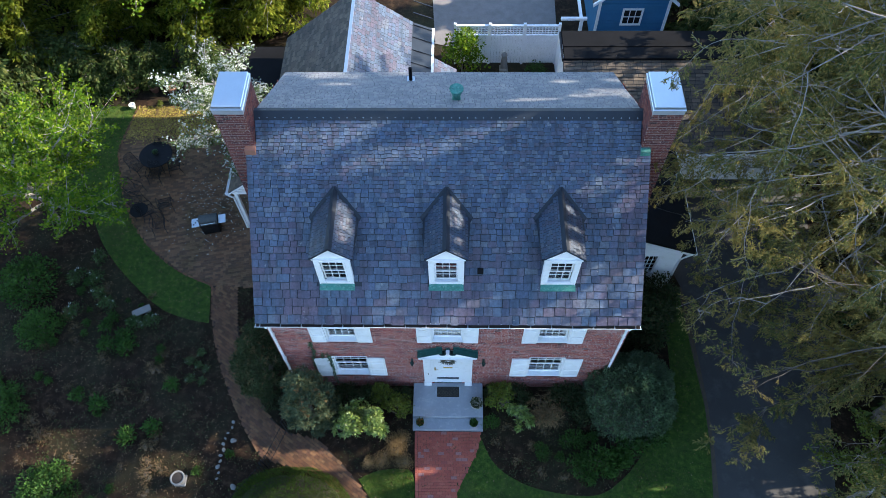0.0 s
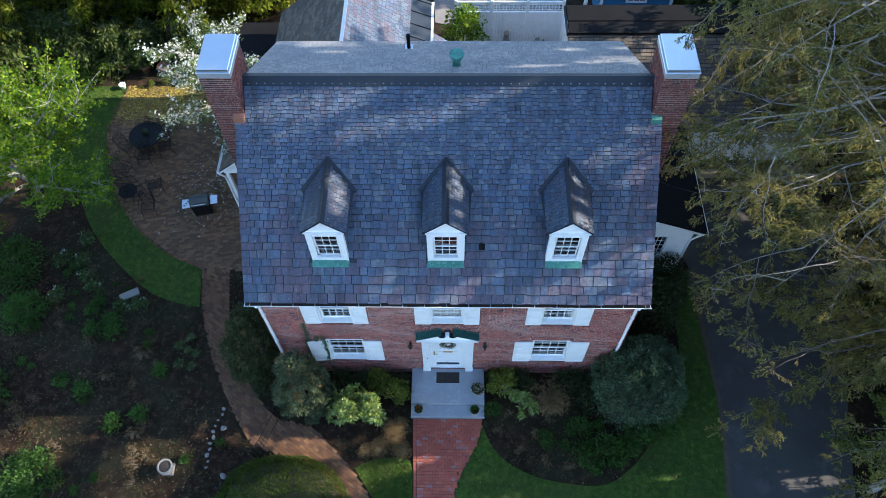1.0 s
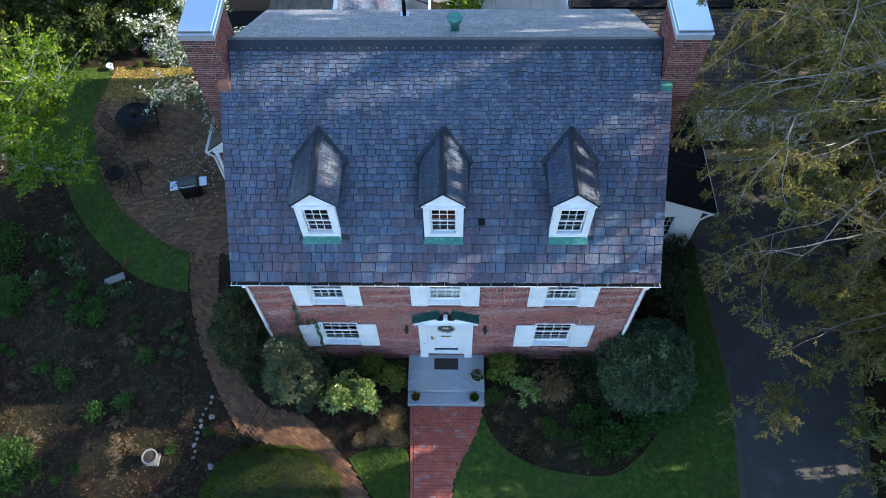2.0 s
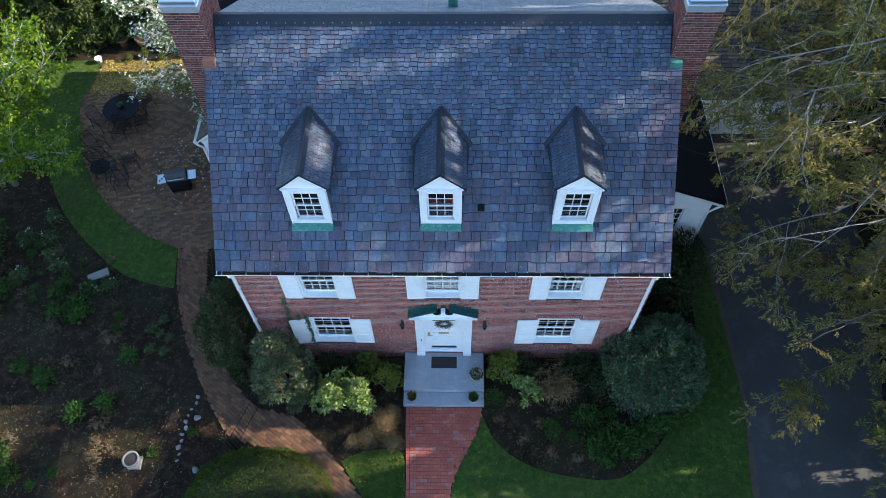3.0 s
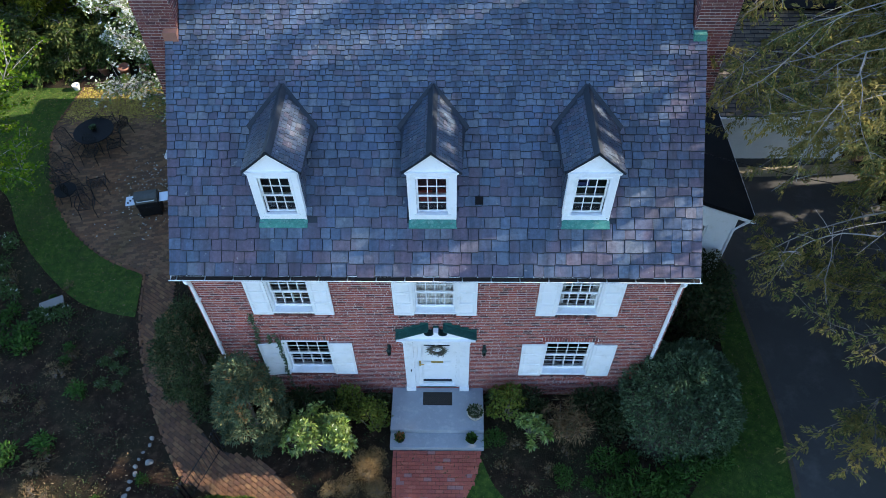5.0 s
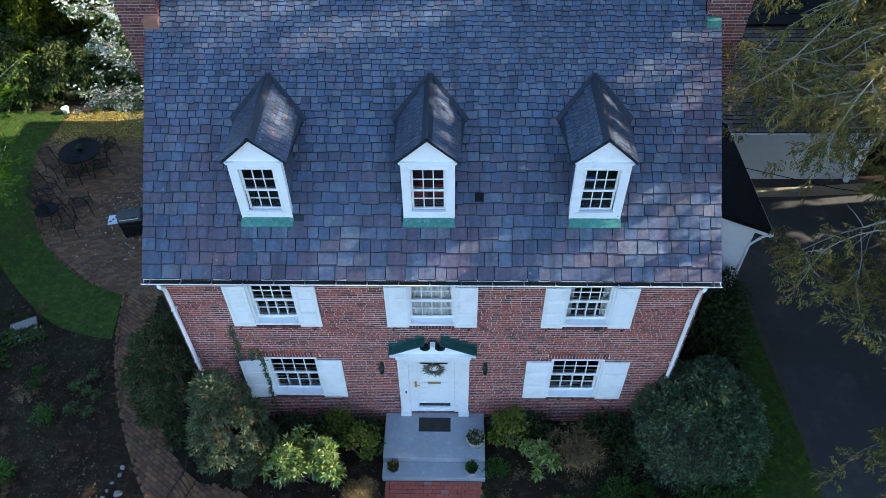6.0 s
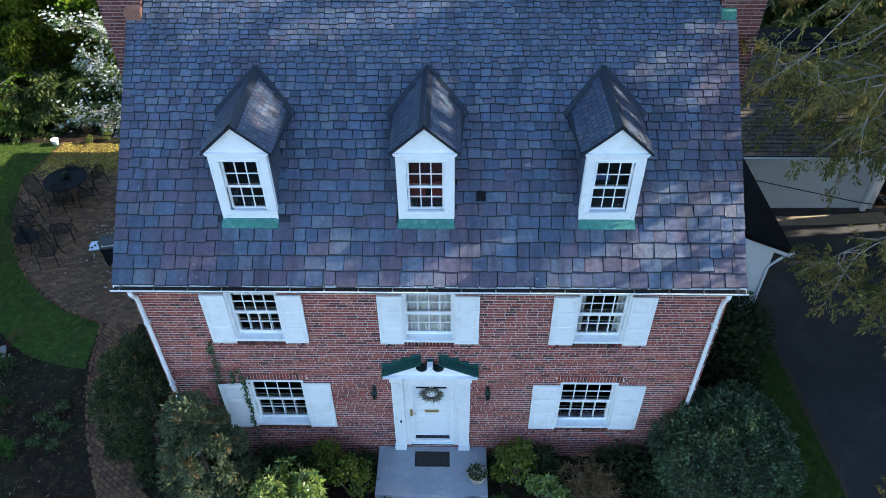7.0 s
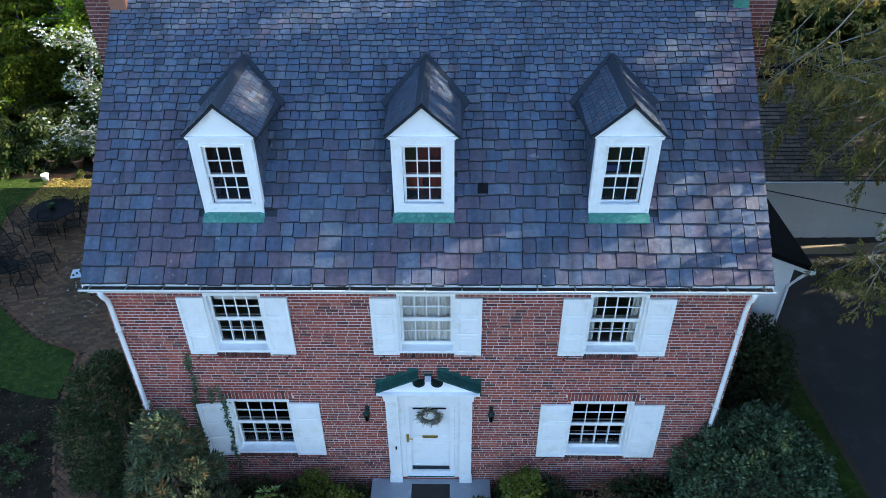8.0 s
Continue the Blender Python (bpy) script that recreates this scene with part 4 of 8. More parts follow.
        if s > 0:
            e0, e1 = (s * edge_x, yf - 0.055, edge_z + 0.004), (s * edge_x, 2.85, edge_z + 0.004)
        else:
            e0, e1 = (s * edge_x, 2.85, edge_z + 0.004), (s * edge_x, yf - 0.055, edge_z + 0.004)

        def keep(u, q, s=s):
            yy = yf - 0.055 + u if s > 0 else 2.85 - u
            zz = edge_z + q * (rz - edge_z) / up_way.length
            return roof_z(yy) < zz - 0.07
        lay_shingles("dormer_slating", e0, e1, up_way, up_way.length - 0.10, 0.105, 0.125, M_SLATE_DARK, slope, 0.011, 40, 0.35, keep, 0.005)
        # painted eaves board under the slates
        bm = bmesh.new()
        y_end = 2.0
        prism(bm, [(yf + 0.101, edge_z - 0.10), (yf + 0.101, edge_z - 0.046), (y_end, edge_z - 0.046), (y_end, edge_z - 0.10)], "x", s * (edge_x - 0.075), s * (edge_x - 0.02))
        part("eaves_board", bm, M_WHITE_WORN, d, "white eaves board")
        # valley flashing
        bm = bmesh.new()
        n0, n1 = Vector((s * 0.70, 2.0, roof_z(2.0) + 0.065)), Vector((0, 2.70, roof_z(2.70) + 0.075))
        off = Vector((s * 0.12, 0.14, 0.126))
        q = [bm.verts.new(p) for p in (n0 - off * 0.35, n0 + off * 0.6, n1 + off * 0.3, n1 - off * 0.35)]
        bm.faces.new(q)
        ex = bmesh.ops.extrude_face_region(bm, geom=bm.faces[:])
        for g_ in ex["geom"]:
            if isinstance(g_, bmesh.types.BMVert):
                g_.co.z -= 0.02
        bmesh.ops.recalc_face_normals(bm, faces=bm.faces[:])
        part("valley_flashing", bm, M_DARK, d, "dark metal flashing")
    bm = bmesh.new()
    prism(bm, [(-0.10, rz - 0.075), (0, rz + 0.022), (0.10, rz - 0.075), (0.10, rz - 0.06), (0.02, rz + 0.03), (0, rz + 0.045), (-0.02, rz + 0.03), (-0.10, rz - 0.06)], "y", yf - 0.06, 2.74)
    part("ridge_flashing", bm, M_DARK, d, "dark metal ridge")
    # copper apron
    bm = bmesh.new()
    p0, p1 = on_roof(0, (0.515 - EAVE_Y) / cosp, 0.045), on_roof(0, (0.66 - EAVE_Y) / cosp, 0.045)
    prism(bm, [(p0[1], p0[2] - 0.01), (p0[1], p0[2] + 0.012), (yf - 0.031, 6.645), (yf - 0.031, p1[2] - 0.06)], "x", -0.52, 0.52)
    part("copper_apron", bm, M_COPPER, d, "green weathered copper apron")
    part("room_back", boxes((-0.6, 0.6, 2.4, 2.45, 5.6, 8.1)), M_ROOM, d)
    return d


first_dormer = dormer(DORMERS[0])
other_dormers = [copy_thing(first_dormer, pose(xd, 0, 0)) for xd in DORMERS[1:]]
# coloured sheets added behind the panes, standing in for reflections
part("curtain", boxes((-0.30, -0.02, 0.95, 0.96, 6.75, 7.25)), plain("reflected_red", (0.15, 0.028, 0.024), 0.8, 0, 0.3, 9, 50, 0.2), other_dormers[0], "red sheet behind the panes for their reflected colour")
part("curtain", boxes((0.10, 0.30, 0.98, 0.99, 6.75, 7.25)), bpy.data.materials["reflected_red"], other_dormers[0], "red sheet behind the panes for their reflected colour")
part("chair_back", boxes((-0.25, 0.08, 1.2, 1.3, 6.4, 7.25)), plain("reflected_blue", (0.06, 0.09, 0.30), 0.8, 0, 0.3, 9, 50, 0.2), other_dormers[1], "blue block behind the panes for their reflected colour")
part("lit_panel", boxes((-0.4, 0.4, 1.9, 1.95, 6.4, 8.0)), plain("reflected_brown", (0.40, 0.20, 0.08), 0.6, 0, 0.3, 5, 40, 0.1), other_dormers[1], "brown sheet behind the panes for their reflected colour")


# chimneys
def chimney(side):
    xi, xo, ya, yb, top = 5.46, 6.27, 3.58, 4.88, 10.72
    c = thing("chimney", "tall red brick chimney with a bright metal cap", "chimney")
    c.parent = house
    for k in ("category",):
        del c[k]
    x0, x1 = sorted((side * xi, side * xo))
    part("core", boxes((x0, x1, ya, yb, 5.0, top), (min(side * 5.63, side * xo) + 0.01, max(side * 5.63, side * xo) - 0.01, ya - 0.30, yb + 0.3, -0.2, 5.0)), M_OLD_MORTAR, c)
    verts, faces = [], []

    def add(rects, put):
        v, f = brick_faces(rects, put, 0.006)
        k = len(verts)
        verts.extend(v)
        faces.extend(tuple(k + q for q in g) for g in f)
    add(lay_bricks(x0, x1, 3.0, top, [], 51), lambda u, v, d: (u, ya - d, v))
    add(lay_bricks(ya, yb, 8.0, top, [], 52), (lambda u, v, d: (side * xi - side * d, ya + yb - u, v)) if side > 0 else (lambda u, v, d: (side * xi - side * d, u, v)))
    add(lay_bricks(ya, yb, 3.0, top, [], 53), (lambda u, v, d: (side * xo + side * d, u, v)) if side > 0 else (lambda u, v, d: (side * xo + side * d, ya + yb - u, v)))
    part("brickwork", quick_mesh("brickwork", verts, faces), M_OLD_BRICK, c)["kind"] = "stuff"
    part("shoulder", boxes((x0 - 0.02, x1 + 0.02, ya - 0.02, yb + 0.02, top, top + 0.16), bevel=0.012), plain("lead_grey", (0.30, 0.31, 0.33), 0.6, 0, 0.2, 4, 30, 0.2) if side < 0 else bpy.data.materials["lead_grey"], c, "grey mortar crown")
    bm = boxes((x0 - 0.035, x1 + 0.035, ya - 0.035, yb + 0.035, top + 0.1601, top + 0.20), (x0 + 0.0, x1 - 0.0, ya + 0.0, yb - 0.0, top + 0.2001, top + 0.29), bevel=0.015)
    part("cap", bm, M_STEEL, c, "bright galvanised metal cap")
    bm = bmesh.new()
    p = on_roof(0, (3.44 - EAVE_Y) / cosp, 0.02)
    if side > 0:
        box(bm, 5.44, 5.70, 3.40, 3.57, roof_z(3.5) - 0.1, roof_z(3.5) + 0.10)
        part("chimney_flashing", bm, M_COPPER, c, "green copper flashing")
    else:
        box(bm, -5.74, -5.44, 3.40, 3.58, roof_z(3.5) - 0.1, roof_z(3.5) + 0.14)
        part("chimney_ledge", bm, M_TERRA, c, "weathered brick ledge")
    return c


for side in (-1, 1):
    chimney(side)


# front door
def entrance():
    e = thing("front_door", "", "")
    for k in ("label", "category"):
        if k in e:
            del e[k]
    e.parent = house
    e["label"] = "white classical door surround with broken pediment"
    yw = -0.012
    for s in (-1, 1):
        bm = boxes((min(s * 0.60, s * 0.86), max(s * 0.60, s * 0.86), -0.12, yw, 0.36, 0.52), (min(s * 0.599, s * 0.84), max(s * 0.599, s * 0.84), -0.09, yw, 0.5201, 2.86), (min(s * 0.60, s * 0.865), max(s * 0.60, s * 0.865), -0.12, yw, 2.8601, 2.98))
        pil = part("pilaster", bm, M_WHITE, e, "white fluted pilaster")
        for i in range(5):
            c = s * (0.655 + i * 0.0375)
            part("flute", boxes((c - 0.011, c + 0.011, -0.102, -0.0901, 0.6, 2.8)), M_WHITE, pil)
    part("entablature", boxes((-0.88, 0.88, -0.13, yw, 2.9801, 3.12), (-0.92, 0.92, -0.20, yw, 3.1201, 3.17), (-0.97, 0.97, -0.28, yw, 3.1701, 3.21)), M_WHITE, e, "white entablature")
    for s in (-1, 1):
        bm = bmesh.new()
        cx_, cz_, rad = 0.17, 3.44, 0.115
        arc = [(cx_ + rad * math.cos(a), cz_ - rad * math.sin(a)) for a in (k * math.pi / 10 for k in range(11))]
        prism(bm, [(s * a, b) for a, b in [(0.0, 3.2101), (0.90, 3.2101), (cx_ + rad, 3.50)] + arc + [(cx_ - rad, 3.46), (0.0, 3.46)]], "y", -0.20, yw)
        part("pediment_half", bm, M_WHITE, e)
        bm = bmesh.new()
        for (xa, za), (xb, zb_) in zip(arc, arc[1:]):
            k = 0.8
            prism(bm, [(s * xa, za), (s * xb, zb_), (s * (cx_ + (xb - cx_) * k), cz_ + (zb_ - cz_) * k), (s * (cx_ + (xa - cx_) * k), cz_ + (za - cz_) * k)], "y", -0.205, yw - 0.02)
        bmesh.ops.remove_doubles(bm, verts=bm.verts[:], dist=0.0002)
        part("scroll", bm, M_VERDIGRIS, e, "dark metal-lined half-round scroll")
        bm = bmesh.new()
        prism(bm, [(s * 1.0, 3.17), (s * 0.18, 3.56), (s * 0.18, 3.60), (s * 1.0, 3.21)], "y", -0.235, yw)
        pr = part("pediment_roof", bm, M_COPPER_DARK, e, "green copper pediment roof")
        bm = bmesh.new()
        for i in range(4):
            xa, xb = 0.185 + i * 0.204, 0.185 + (i + 1) * 0.204
            za = 3.60 - (xa - 0.18) * 0.476
            box(bm, min(s * xa, s * xb), max(s * xa, s * xb), -0.028, yw - 0.002, za - 0.15, za + 0.045)
        part("step_flashing", bm, M_COPPER_DARK, pr, "stepped green flashing")
    part("key_block", boxes((-0.06, 0.06, -0.20, yw, 3.4601, 3.475)), M_WHITE, e)
    part("pedestal_cap", boxes((-0.07, 0.07, -0.06, yw, 3.4751, 3.50)), M_COPPER_DARK, e, "green copper cap")
    part("door_frame", boxes((-0.60, -0.50, 0.0, 0.22, 0.36, 2.9), (0.50, 0.60, 0.0, 0.22, 0.36, 2.9), (-0.50, 0.50, 0.0, 0.22, 2.62, 2.9), (-0.5, 0.5, -0.02, 0.22, 0.40, 0.46)), M_WHITE, e, "white door frame and threshold")
    part("brick_step", boxes((-0.6, 0.6, -0.02, 0.25, 0.30, 0.3999)), M_BRICK_ONE, e, "red brick sill")
    bm = boxes((-0.498, -0.40, 0.03, 0.07, 0.47, 2.61), (0.40, 0.498, 0.03, 0.07, 0.47, 2.61), (-0.40, 0.40, 0.03, 0.07, 2.55, 2.61), (-0.40, 0.40, 0.03, 0.07, 0.47, 0.56))
    storm = part("storm_door", bm, M_WHITE, e, "white storm door frame")
    bm = boxes((-0.46, -0.35, 0.09, 0.13, 0.47, 2.6), (0.35, 0.46, 0.09, 0.13, 0.47, 2.6), (-0.05, 0.05, 0.09, 0.13, 0.7001, 1.4199), (-0.05, 0.05, 0.09, 0.13, 1.6001, 2.4799),
               (-0.35, 0.35, 0.09, 0.13, 2.48, 2.6), (-0.35, 0.35, 0.09, 0.13, 1.42, 1.60), (-0.35, 0.35, 0.09, 0.13, 0.47, 0.70), (-0.35, 0.35, 0.105, 0.128, 0.6, 2.5))
    for xa, xb in ((-0.33, -0.07), (0.07, 0.33)):
        for za, zb in ((0.73, 1.39), (1.63, 2.45)):
            box(bm, xa + 0.03, xb - 0.03, 0.094, 0.11, za + 0.03, zb - 0.03)
    leaf = part("door_leaf", bm, M_WHITE, e, "white six-panelled door")
    part("mail_slot", boxes((-0.16, 0.16, 0.07, 0.0899, 1.56, 1.64), bevel=0.006), M_BRASS, leaf, "brass mail slot")
    bm = boxes((-0.475, -0.425, 0.010, 0.0299, 1.50, 1.74))
    tube(bm, [(-0.45, 0.02, 1.64), (-0.45, -0.02, 1.64), (-0.34, -0.025, 1.64)], 0.012, 8)
    part("handle", bm, M_BRASS, storm, "brass lever handle")
    for xa, xb in ((-0.33, -0.04), (0.04, 0.33)):
        part("top_light", boxes((xa, xb, 0.082, 0.0899, 2.41, 2.45)), M_BLACK, leaf, "narrow dark light in the door's top rail")
    part("kick_plate", boxes((-0.39, 0.39, 0.076, 0.0889, 0.56, 0.66)), M_DARK, leaf, "dark kick plate")
    part("sill", boxes((-0.5, 0.5, -0.035, -0.0201, 0.43, 0.455)), M_COPPER_DARK, e, "grey-green metal sill")
    part("bell", boxes((-0.70, -0.67, -0.115, -0.0901, 1.42, 1.5)), M_IRON, e, "dark bell push")
    return e


entrance()

# ---- trees, shrubs and plants ----
M_CONIFER = leafy("conifer_spray", [(0.085, 0.115, 0.038), (0.12, 0.145, 0.046), (0.20, 0.175, 0.055), (0.10, 0.13, 0.04), (0.32, 0.245, 0.075), (0.14, 0.155, 0.05), (0.44, 0.34, 0.11), (0.115, 0.14, 0.044)], 0.6, 0.55, 0.2, (0.27, 0.215, 0.065))
M_DARKCONIFER = leafy("dark_conifer_spray", [(0.05, 0.085, 0.026), (0.075, 0.115, 0.034), (0.11, 0.145, 0.042), (0.06, 0.095, 0.028), (0.16, 0.17, 0.05)], 0.6, 0.45)
M_ARBOR = leafy("arborvitae_spray", [(0.18, 0.23, 0.024), (0.28, 0.32, 0.038), (0.36, 0.38, 0.055), (0.22, 0.27, 0.03), (0.08, 0.12, 0.022)], 0.6, 0.72)
M_MAPLE = leafy("spring_leaf", [(0.085, 0.16, 0.008), (0.145, 0.225, 0.012), (0.215, 0.285, 0.017), (0.10, 0.18, 0.010), (0.05, 0.11, 0.010)], 0.5, 0.45)
M_MAGNOLIA = leafy("magnolia_leaf", [(0.10, 0.15, 0.05), (0.15, 0.20, 0.07), (0.07, 0.11, 0.04), (0.22, 0.26, 0.12)], 0.5, 0.45)
M_GARDEN = leafy("garden_leaf", [(0.03, 0.075, 0.015), (0.05, 0.11, 0.02), (0.08, 0.15, 0.03), (0.04, 0.085, 0.02)], 0.5, 0.3)
M_VIBURNUM = leafy("viburnum_leaf", [(0.05, 0.092, 0.042), (0.08, 0.13, 0.058), (0.13, 0.185, 0.085), (0.035, 0.066, 0.032), (0.065, 0.11, 0.05)], 0.42, 0.2, 0.45)
M_RHODO = leafy("rhododendron_leaf", [(0.115, 0.185, 0.034), (0.195, 0.27, 0.052), (0.33, 0.39, 0.10), (0.08, 0.135, 0.03)], 0.3, 0.25, 0.6)
M_CYPRESS = leafy("blue_cypress_spray", [(0.065, 0.10, 0.058), (0.095, 0.13, 0.075), (0.15, 0.175, 0.10), (0.05, 0.08, 0.046), (0.075, 0.11, 0.062), (0.19, 0.17, 0.075)], 0.55, 0.3)
M_YEW = leafy("yew_spray", [(0.028, 0.05, 0.02), (0.042, 0.066, 0.026), (0.068, 0.088, 0.034), (0.032, 0.052, 0.022), (0.09, 0.085, 0.04)], 0.55, 0.2)
M_YELLOW = leafy("yellow_green_leaf", [(0.16, 0.19, 0.03), (0.11, 0.16, 0.03), (0.20, 0.20, 0.04), (0.08, 0.12, 0.025)], 0.5, 0.35)
M_RUSSET = leafy("russet_leaf", [(0.15, 0.095, 0.05), (0.20, 0.125, 0.065), (0.11, 0.08, 0.042), (0.08, 0.08, 0.035), (0.26, 0.17, 0.09)], 0.6, 0.25)
M_STRAW = leafy("straw_leaf", [(0.30, 0.19, 0.08), (0.24, 0.16, 0.07), (0.36, 0.25, 0.12), (0.18, 0.12, 0.06)], 0.7, 0.25)
M_BLOSSOM = leafy("white_blossom", [(0.58, 0.59, 0.55), (0.48, 0.50, 0.45), (0.66, 0.66, 0.63)], 0.5, 0.3)
M_FLOWERING = leafy("border_leaf", [(0.055, 0.10, 0.03), (0.085, 0.14, 0.045), (0.12, 0.17, 0.06), (0.045, 0.085, 0.025)], 0.5, 0.3)
M_BOX = leafy("boxwood_leaf", [(0.045, 0.085, 0.012), (0.075, 0.12, 0.016), (0.12, 0.16, 0.022), (0.05, 0.09, 0.014)], 0.5, 0.25)
# moss yellow, brightened so that the colour carries sunlight too
M_SUNLIT_MOSS = leafy("sunlit_yellow_moss", [(0.32, 0.25, 0.05), (0.40, 0.31, 0.07), (0.25, 0.21, 0.04), (0.46, 0.37, 0.10)], 0.9, 0.1)
M_WEED = leafy("weed_leaf", [(0.035, 0.055, 0.02), (0.06, 0.075, 0.03), (0.09, 0.075, 0.04), (0.03, 0.045, 0.018), (0.075, 0.10, 0.035)], 0.6, 0.25)
M_CYPRESS_DRY = leafy("dry_cypress_spray", [(0.26, 0.14, 0.06), (0.20, 0.12, 0.055), (0.15, 0.12, 0.06)], 0.7, 0.25)
M_LITTER = leafy("fallen_leaf", [(0.16, 0.10, 0.05), (0.22, 0.15, 0.08), (0.12, 0.08, 0.05), (0.28, 0.21, 0.13)], 0.8, 0.05)
M_ORANGE = leafy("orange_leaf", [(0.35, 0.13, 0.04), (0.28, 0.12, 0.05), (0.22, 0.13, 0.05)], 0.6, 0.3)


def leaf_mesh(name, pts, way, length, width, seed, droop=0.0, vary=0.35):
    """Many leaves: each a bent four-cornered blade that starts at its point."""
    g = np.random.default_rng(seed)
    pts, way = np.asarray(pts, float), np.asarray(way, float)
    n = len(pts)
    way = way / np.maximum(np.linalg.norm(way, axis=1, keepdims=True), 1e-6)
    side = np.cross(way, g.normal(size=(n, 3)))
    side /= np.maximum(np.linalg.norm(side, axis=1, keepdims=True), 1e-6)
    nrm = np.cross(way, side)
    s = (1 + vary * g.uniform(-1, 1, (n, 1)))
    l, w = length * s, width * s
    a = pts
    b = pts + way * l * 0.45 + side * w * 0.5 + nrm * w * 0.12
    c = pts + way * l
    c[:, 2] -= droop * l[:, 0]
    d = pts + way * l * 0.45 - side * w * 0.5 + nrm * w * 0.12
    return quads_mesh(name, np.stack([a, b, c, d], 1))


def bent(r, start, way, length, n, wander, lift):
    """A crooked line from start; lift bends it up or down on its way."""
    p, d = Vector(start), Vector(way).normalized()
    out = [p.copy()]
    for i in range(n):
        d = (d + Vector((r.uniform(-wander, wander), r.uniform(-wander, wander), r.uniform(-wander, wander) + lift))).normalized()
        p = p + d * (length / n)
        out.append(p.copy())
    return out


def taper(r0, r1, n):
    return [r0 + (r1 - r0) * i / (n - 1) for i in range(n)]


def add_trunk(bm, pts, r0, r1, sides=6):
    tube(bm, pts, taper(r0, r1, len(pts)), sides, False)


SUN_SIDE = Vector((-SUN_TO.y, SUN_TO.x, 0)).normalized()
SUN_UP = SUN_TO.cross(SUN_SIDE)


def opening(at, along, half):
    """A hole cut in the eastern crowns so that the sun reaches a place: its middle, half its length as a vector, half
    its breadth.
    """
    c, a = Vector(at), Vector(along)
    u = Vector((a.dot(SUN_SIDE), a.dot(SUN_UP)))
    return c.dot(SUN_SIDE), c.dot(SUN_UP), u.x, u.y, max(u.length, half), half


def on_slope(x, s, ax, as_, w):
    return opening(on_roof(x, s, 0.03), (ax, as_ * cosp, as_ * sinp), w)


# chosen sun patches; a hole is cut in the crowns for each
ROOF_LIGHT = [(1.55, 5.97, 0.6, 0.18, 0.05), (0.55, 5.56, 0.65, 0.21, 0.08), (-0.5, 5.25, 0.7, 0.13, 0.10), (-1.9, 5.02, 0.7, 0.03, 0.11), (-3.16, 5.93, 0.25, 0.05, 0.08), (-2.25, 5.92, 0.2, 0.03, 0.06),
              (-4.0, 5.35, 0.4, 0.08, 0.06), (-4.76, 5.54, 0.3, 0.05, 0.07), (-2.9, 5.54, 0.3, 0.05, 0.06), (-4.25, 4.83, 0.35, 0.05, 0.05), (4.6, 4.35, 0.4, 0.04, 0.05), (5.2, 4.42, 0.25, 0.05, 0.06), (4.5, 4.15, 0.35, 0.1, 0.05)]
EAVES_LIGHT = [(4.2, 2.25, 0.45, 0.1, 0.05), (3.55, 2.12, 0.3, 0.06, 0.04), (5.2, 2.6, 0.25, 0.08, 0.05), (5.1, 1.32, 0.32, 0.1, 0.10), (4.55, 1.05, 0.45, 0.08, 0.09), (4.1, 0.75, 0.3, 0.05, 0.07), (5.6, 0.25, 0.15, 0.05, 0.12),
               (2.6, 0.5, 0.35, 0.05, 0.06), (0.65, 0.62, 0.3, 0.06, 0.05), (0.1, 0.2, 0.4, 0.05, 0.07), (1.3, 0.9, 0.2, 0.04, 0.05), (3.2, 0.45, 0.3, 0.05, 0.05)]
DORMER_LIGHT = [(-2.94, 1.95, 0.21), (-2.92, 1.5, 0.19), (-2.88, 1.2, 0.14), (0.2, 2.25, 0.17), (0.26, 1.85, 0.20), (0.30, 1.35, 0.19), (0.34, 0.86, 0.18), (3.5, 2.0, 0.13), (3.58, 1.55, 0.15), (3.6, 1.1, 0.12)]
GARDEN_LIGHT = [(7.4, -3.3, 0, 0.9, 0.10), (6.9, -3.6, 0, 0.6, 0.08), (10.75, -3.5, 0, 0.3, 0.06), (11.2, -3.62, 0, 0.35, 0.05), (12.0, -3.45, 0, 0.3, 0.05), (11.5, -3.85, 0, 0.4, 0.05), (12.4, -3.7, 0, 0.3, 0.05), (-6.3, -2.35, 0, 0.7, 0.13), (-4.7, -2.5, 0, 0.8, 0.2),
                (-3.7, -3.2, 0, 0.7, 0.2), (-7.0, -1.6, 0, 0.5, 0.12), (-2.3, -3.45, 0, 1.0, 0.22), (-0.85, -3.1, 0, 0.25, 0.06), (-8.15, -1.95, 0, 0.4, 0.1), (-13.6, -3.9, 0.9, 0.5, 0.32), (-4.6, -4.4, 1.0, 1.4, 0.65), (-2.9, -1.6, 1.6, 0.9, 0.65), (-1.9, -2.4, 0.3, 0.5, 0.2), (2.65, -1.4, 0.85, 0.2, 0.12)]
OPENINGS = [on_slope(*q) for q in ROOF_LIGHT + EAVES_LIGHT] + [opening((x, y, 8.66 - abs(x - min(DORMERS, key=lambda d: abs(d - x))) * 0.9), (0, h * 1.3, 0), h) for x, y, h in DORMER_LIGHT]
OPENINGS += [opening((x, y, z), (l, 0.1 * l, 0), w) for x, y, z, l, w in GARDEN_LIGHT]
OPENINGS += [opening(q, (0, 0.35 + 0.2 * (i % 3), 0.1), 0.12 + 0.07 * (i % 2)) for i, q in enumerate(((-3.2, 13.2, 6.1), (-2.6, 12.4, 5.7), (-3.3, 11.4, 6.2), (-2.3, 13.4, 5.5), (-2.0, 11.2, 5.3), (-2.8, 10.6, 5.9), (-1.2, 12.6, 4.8)))]
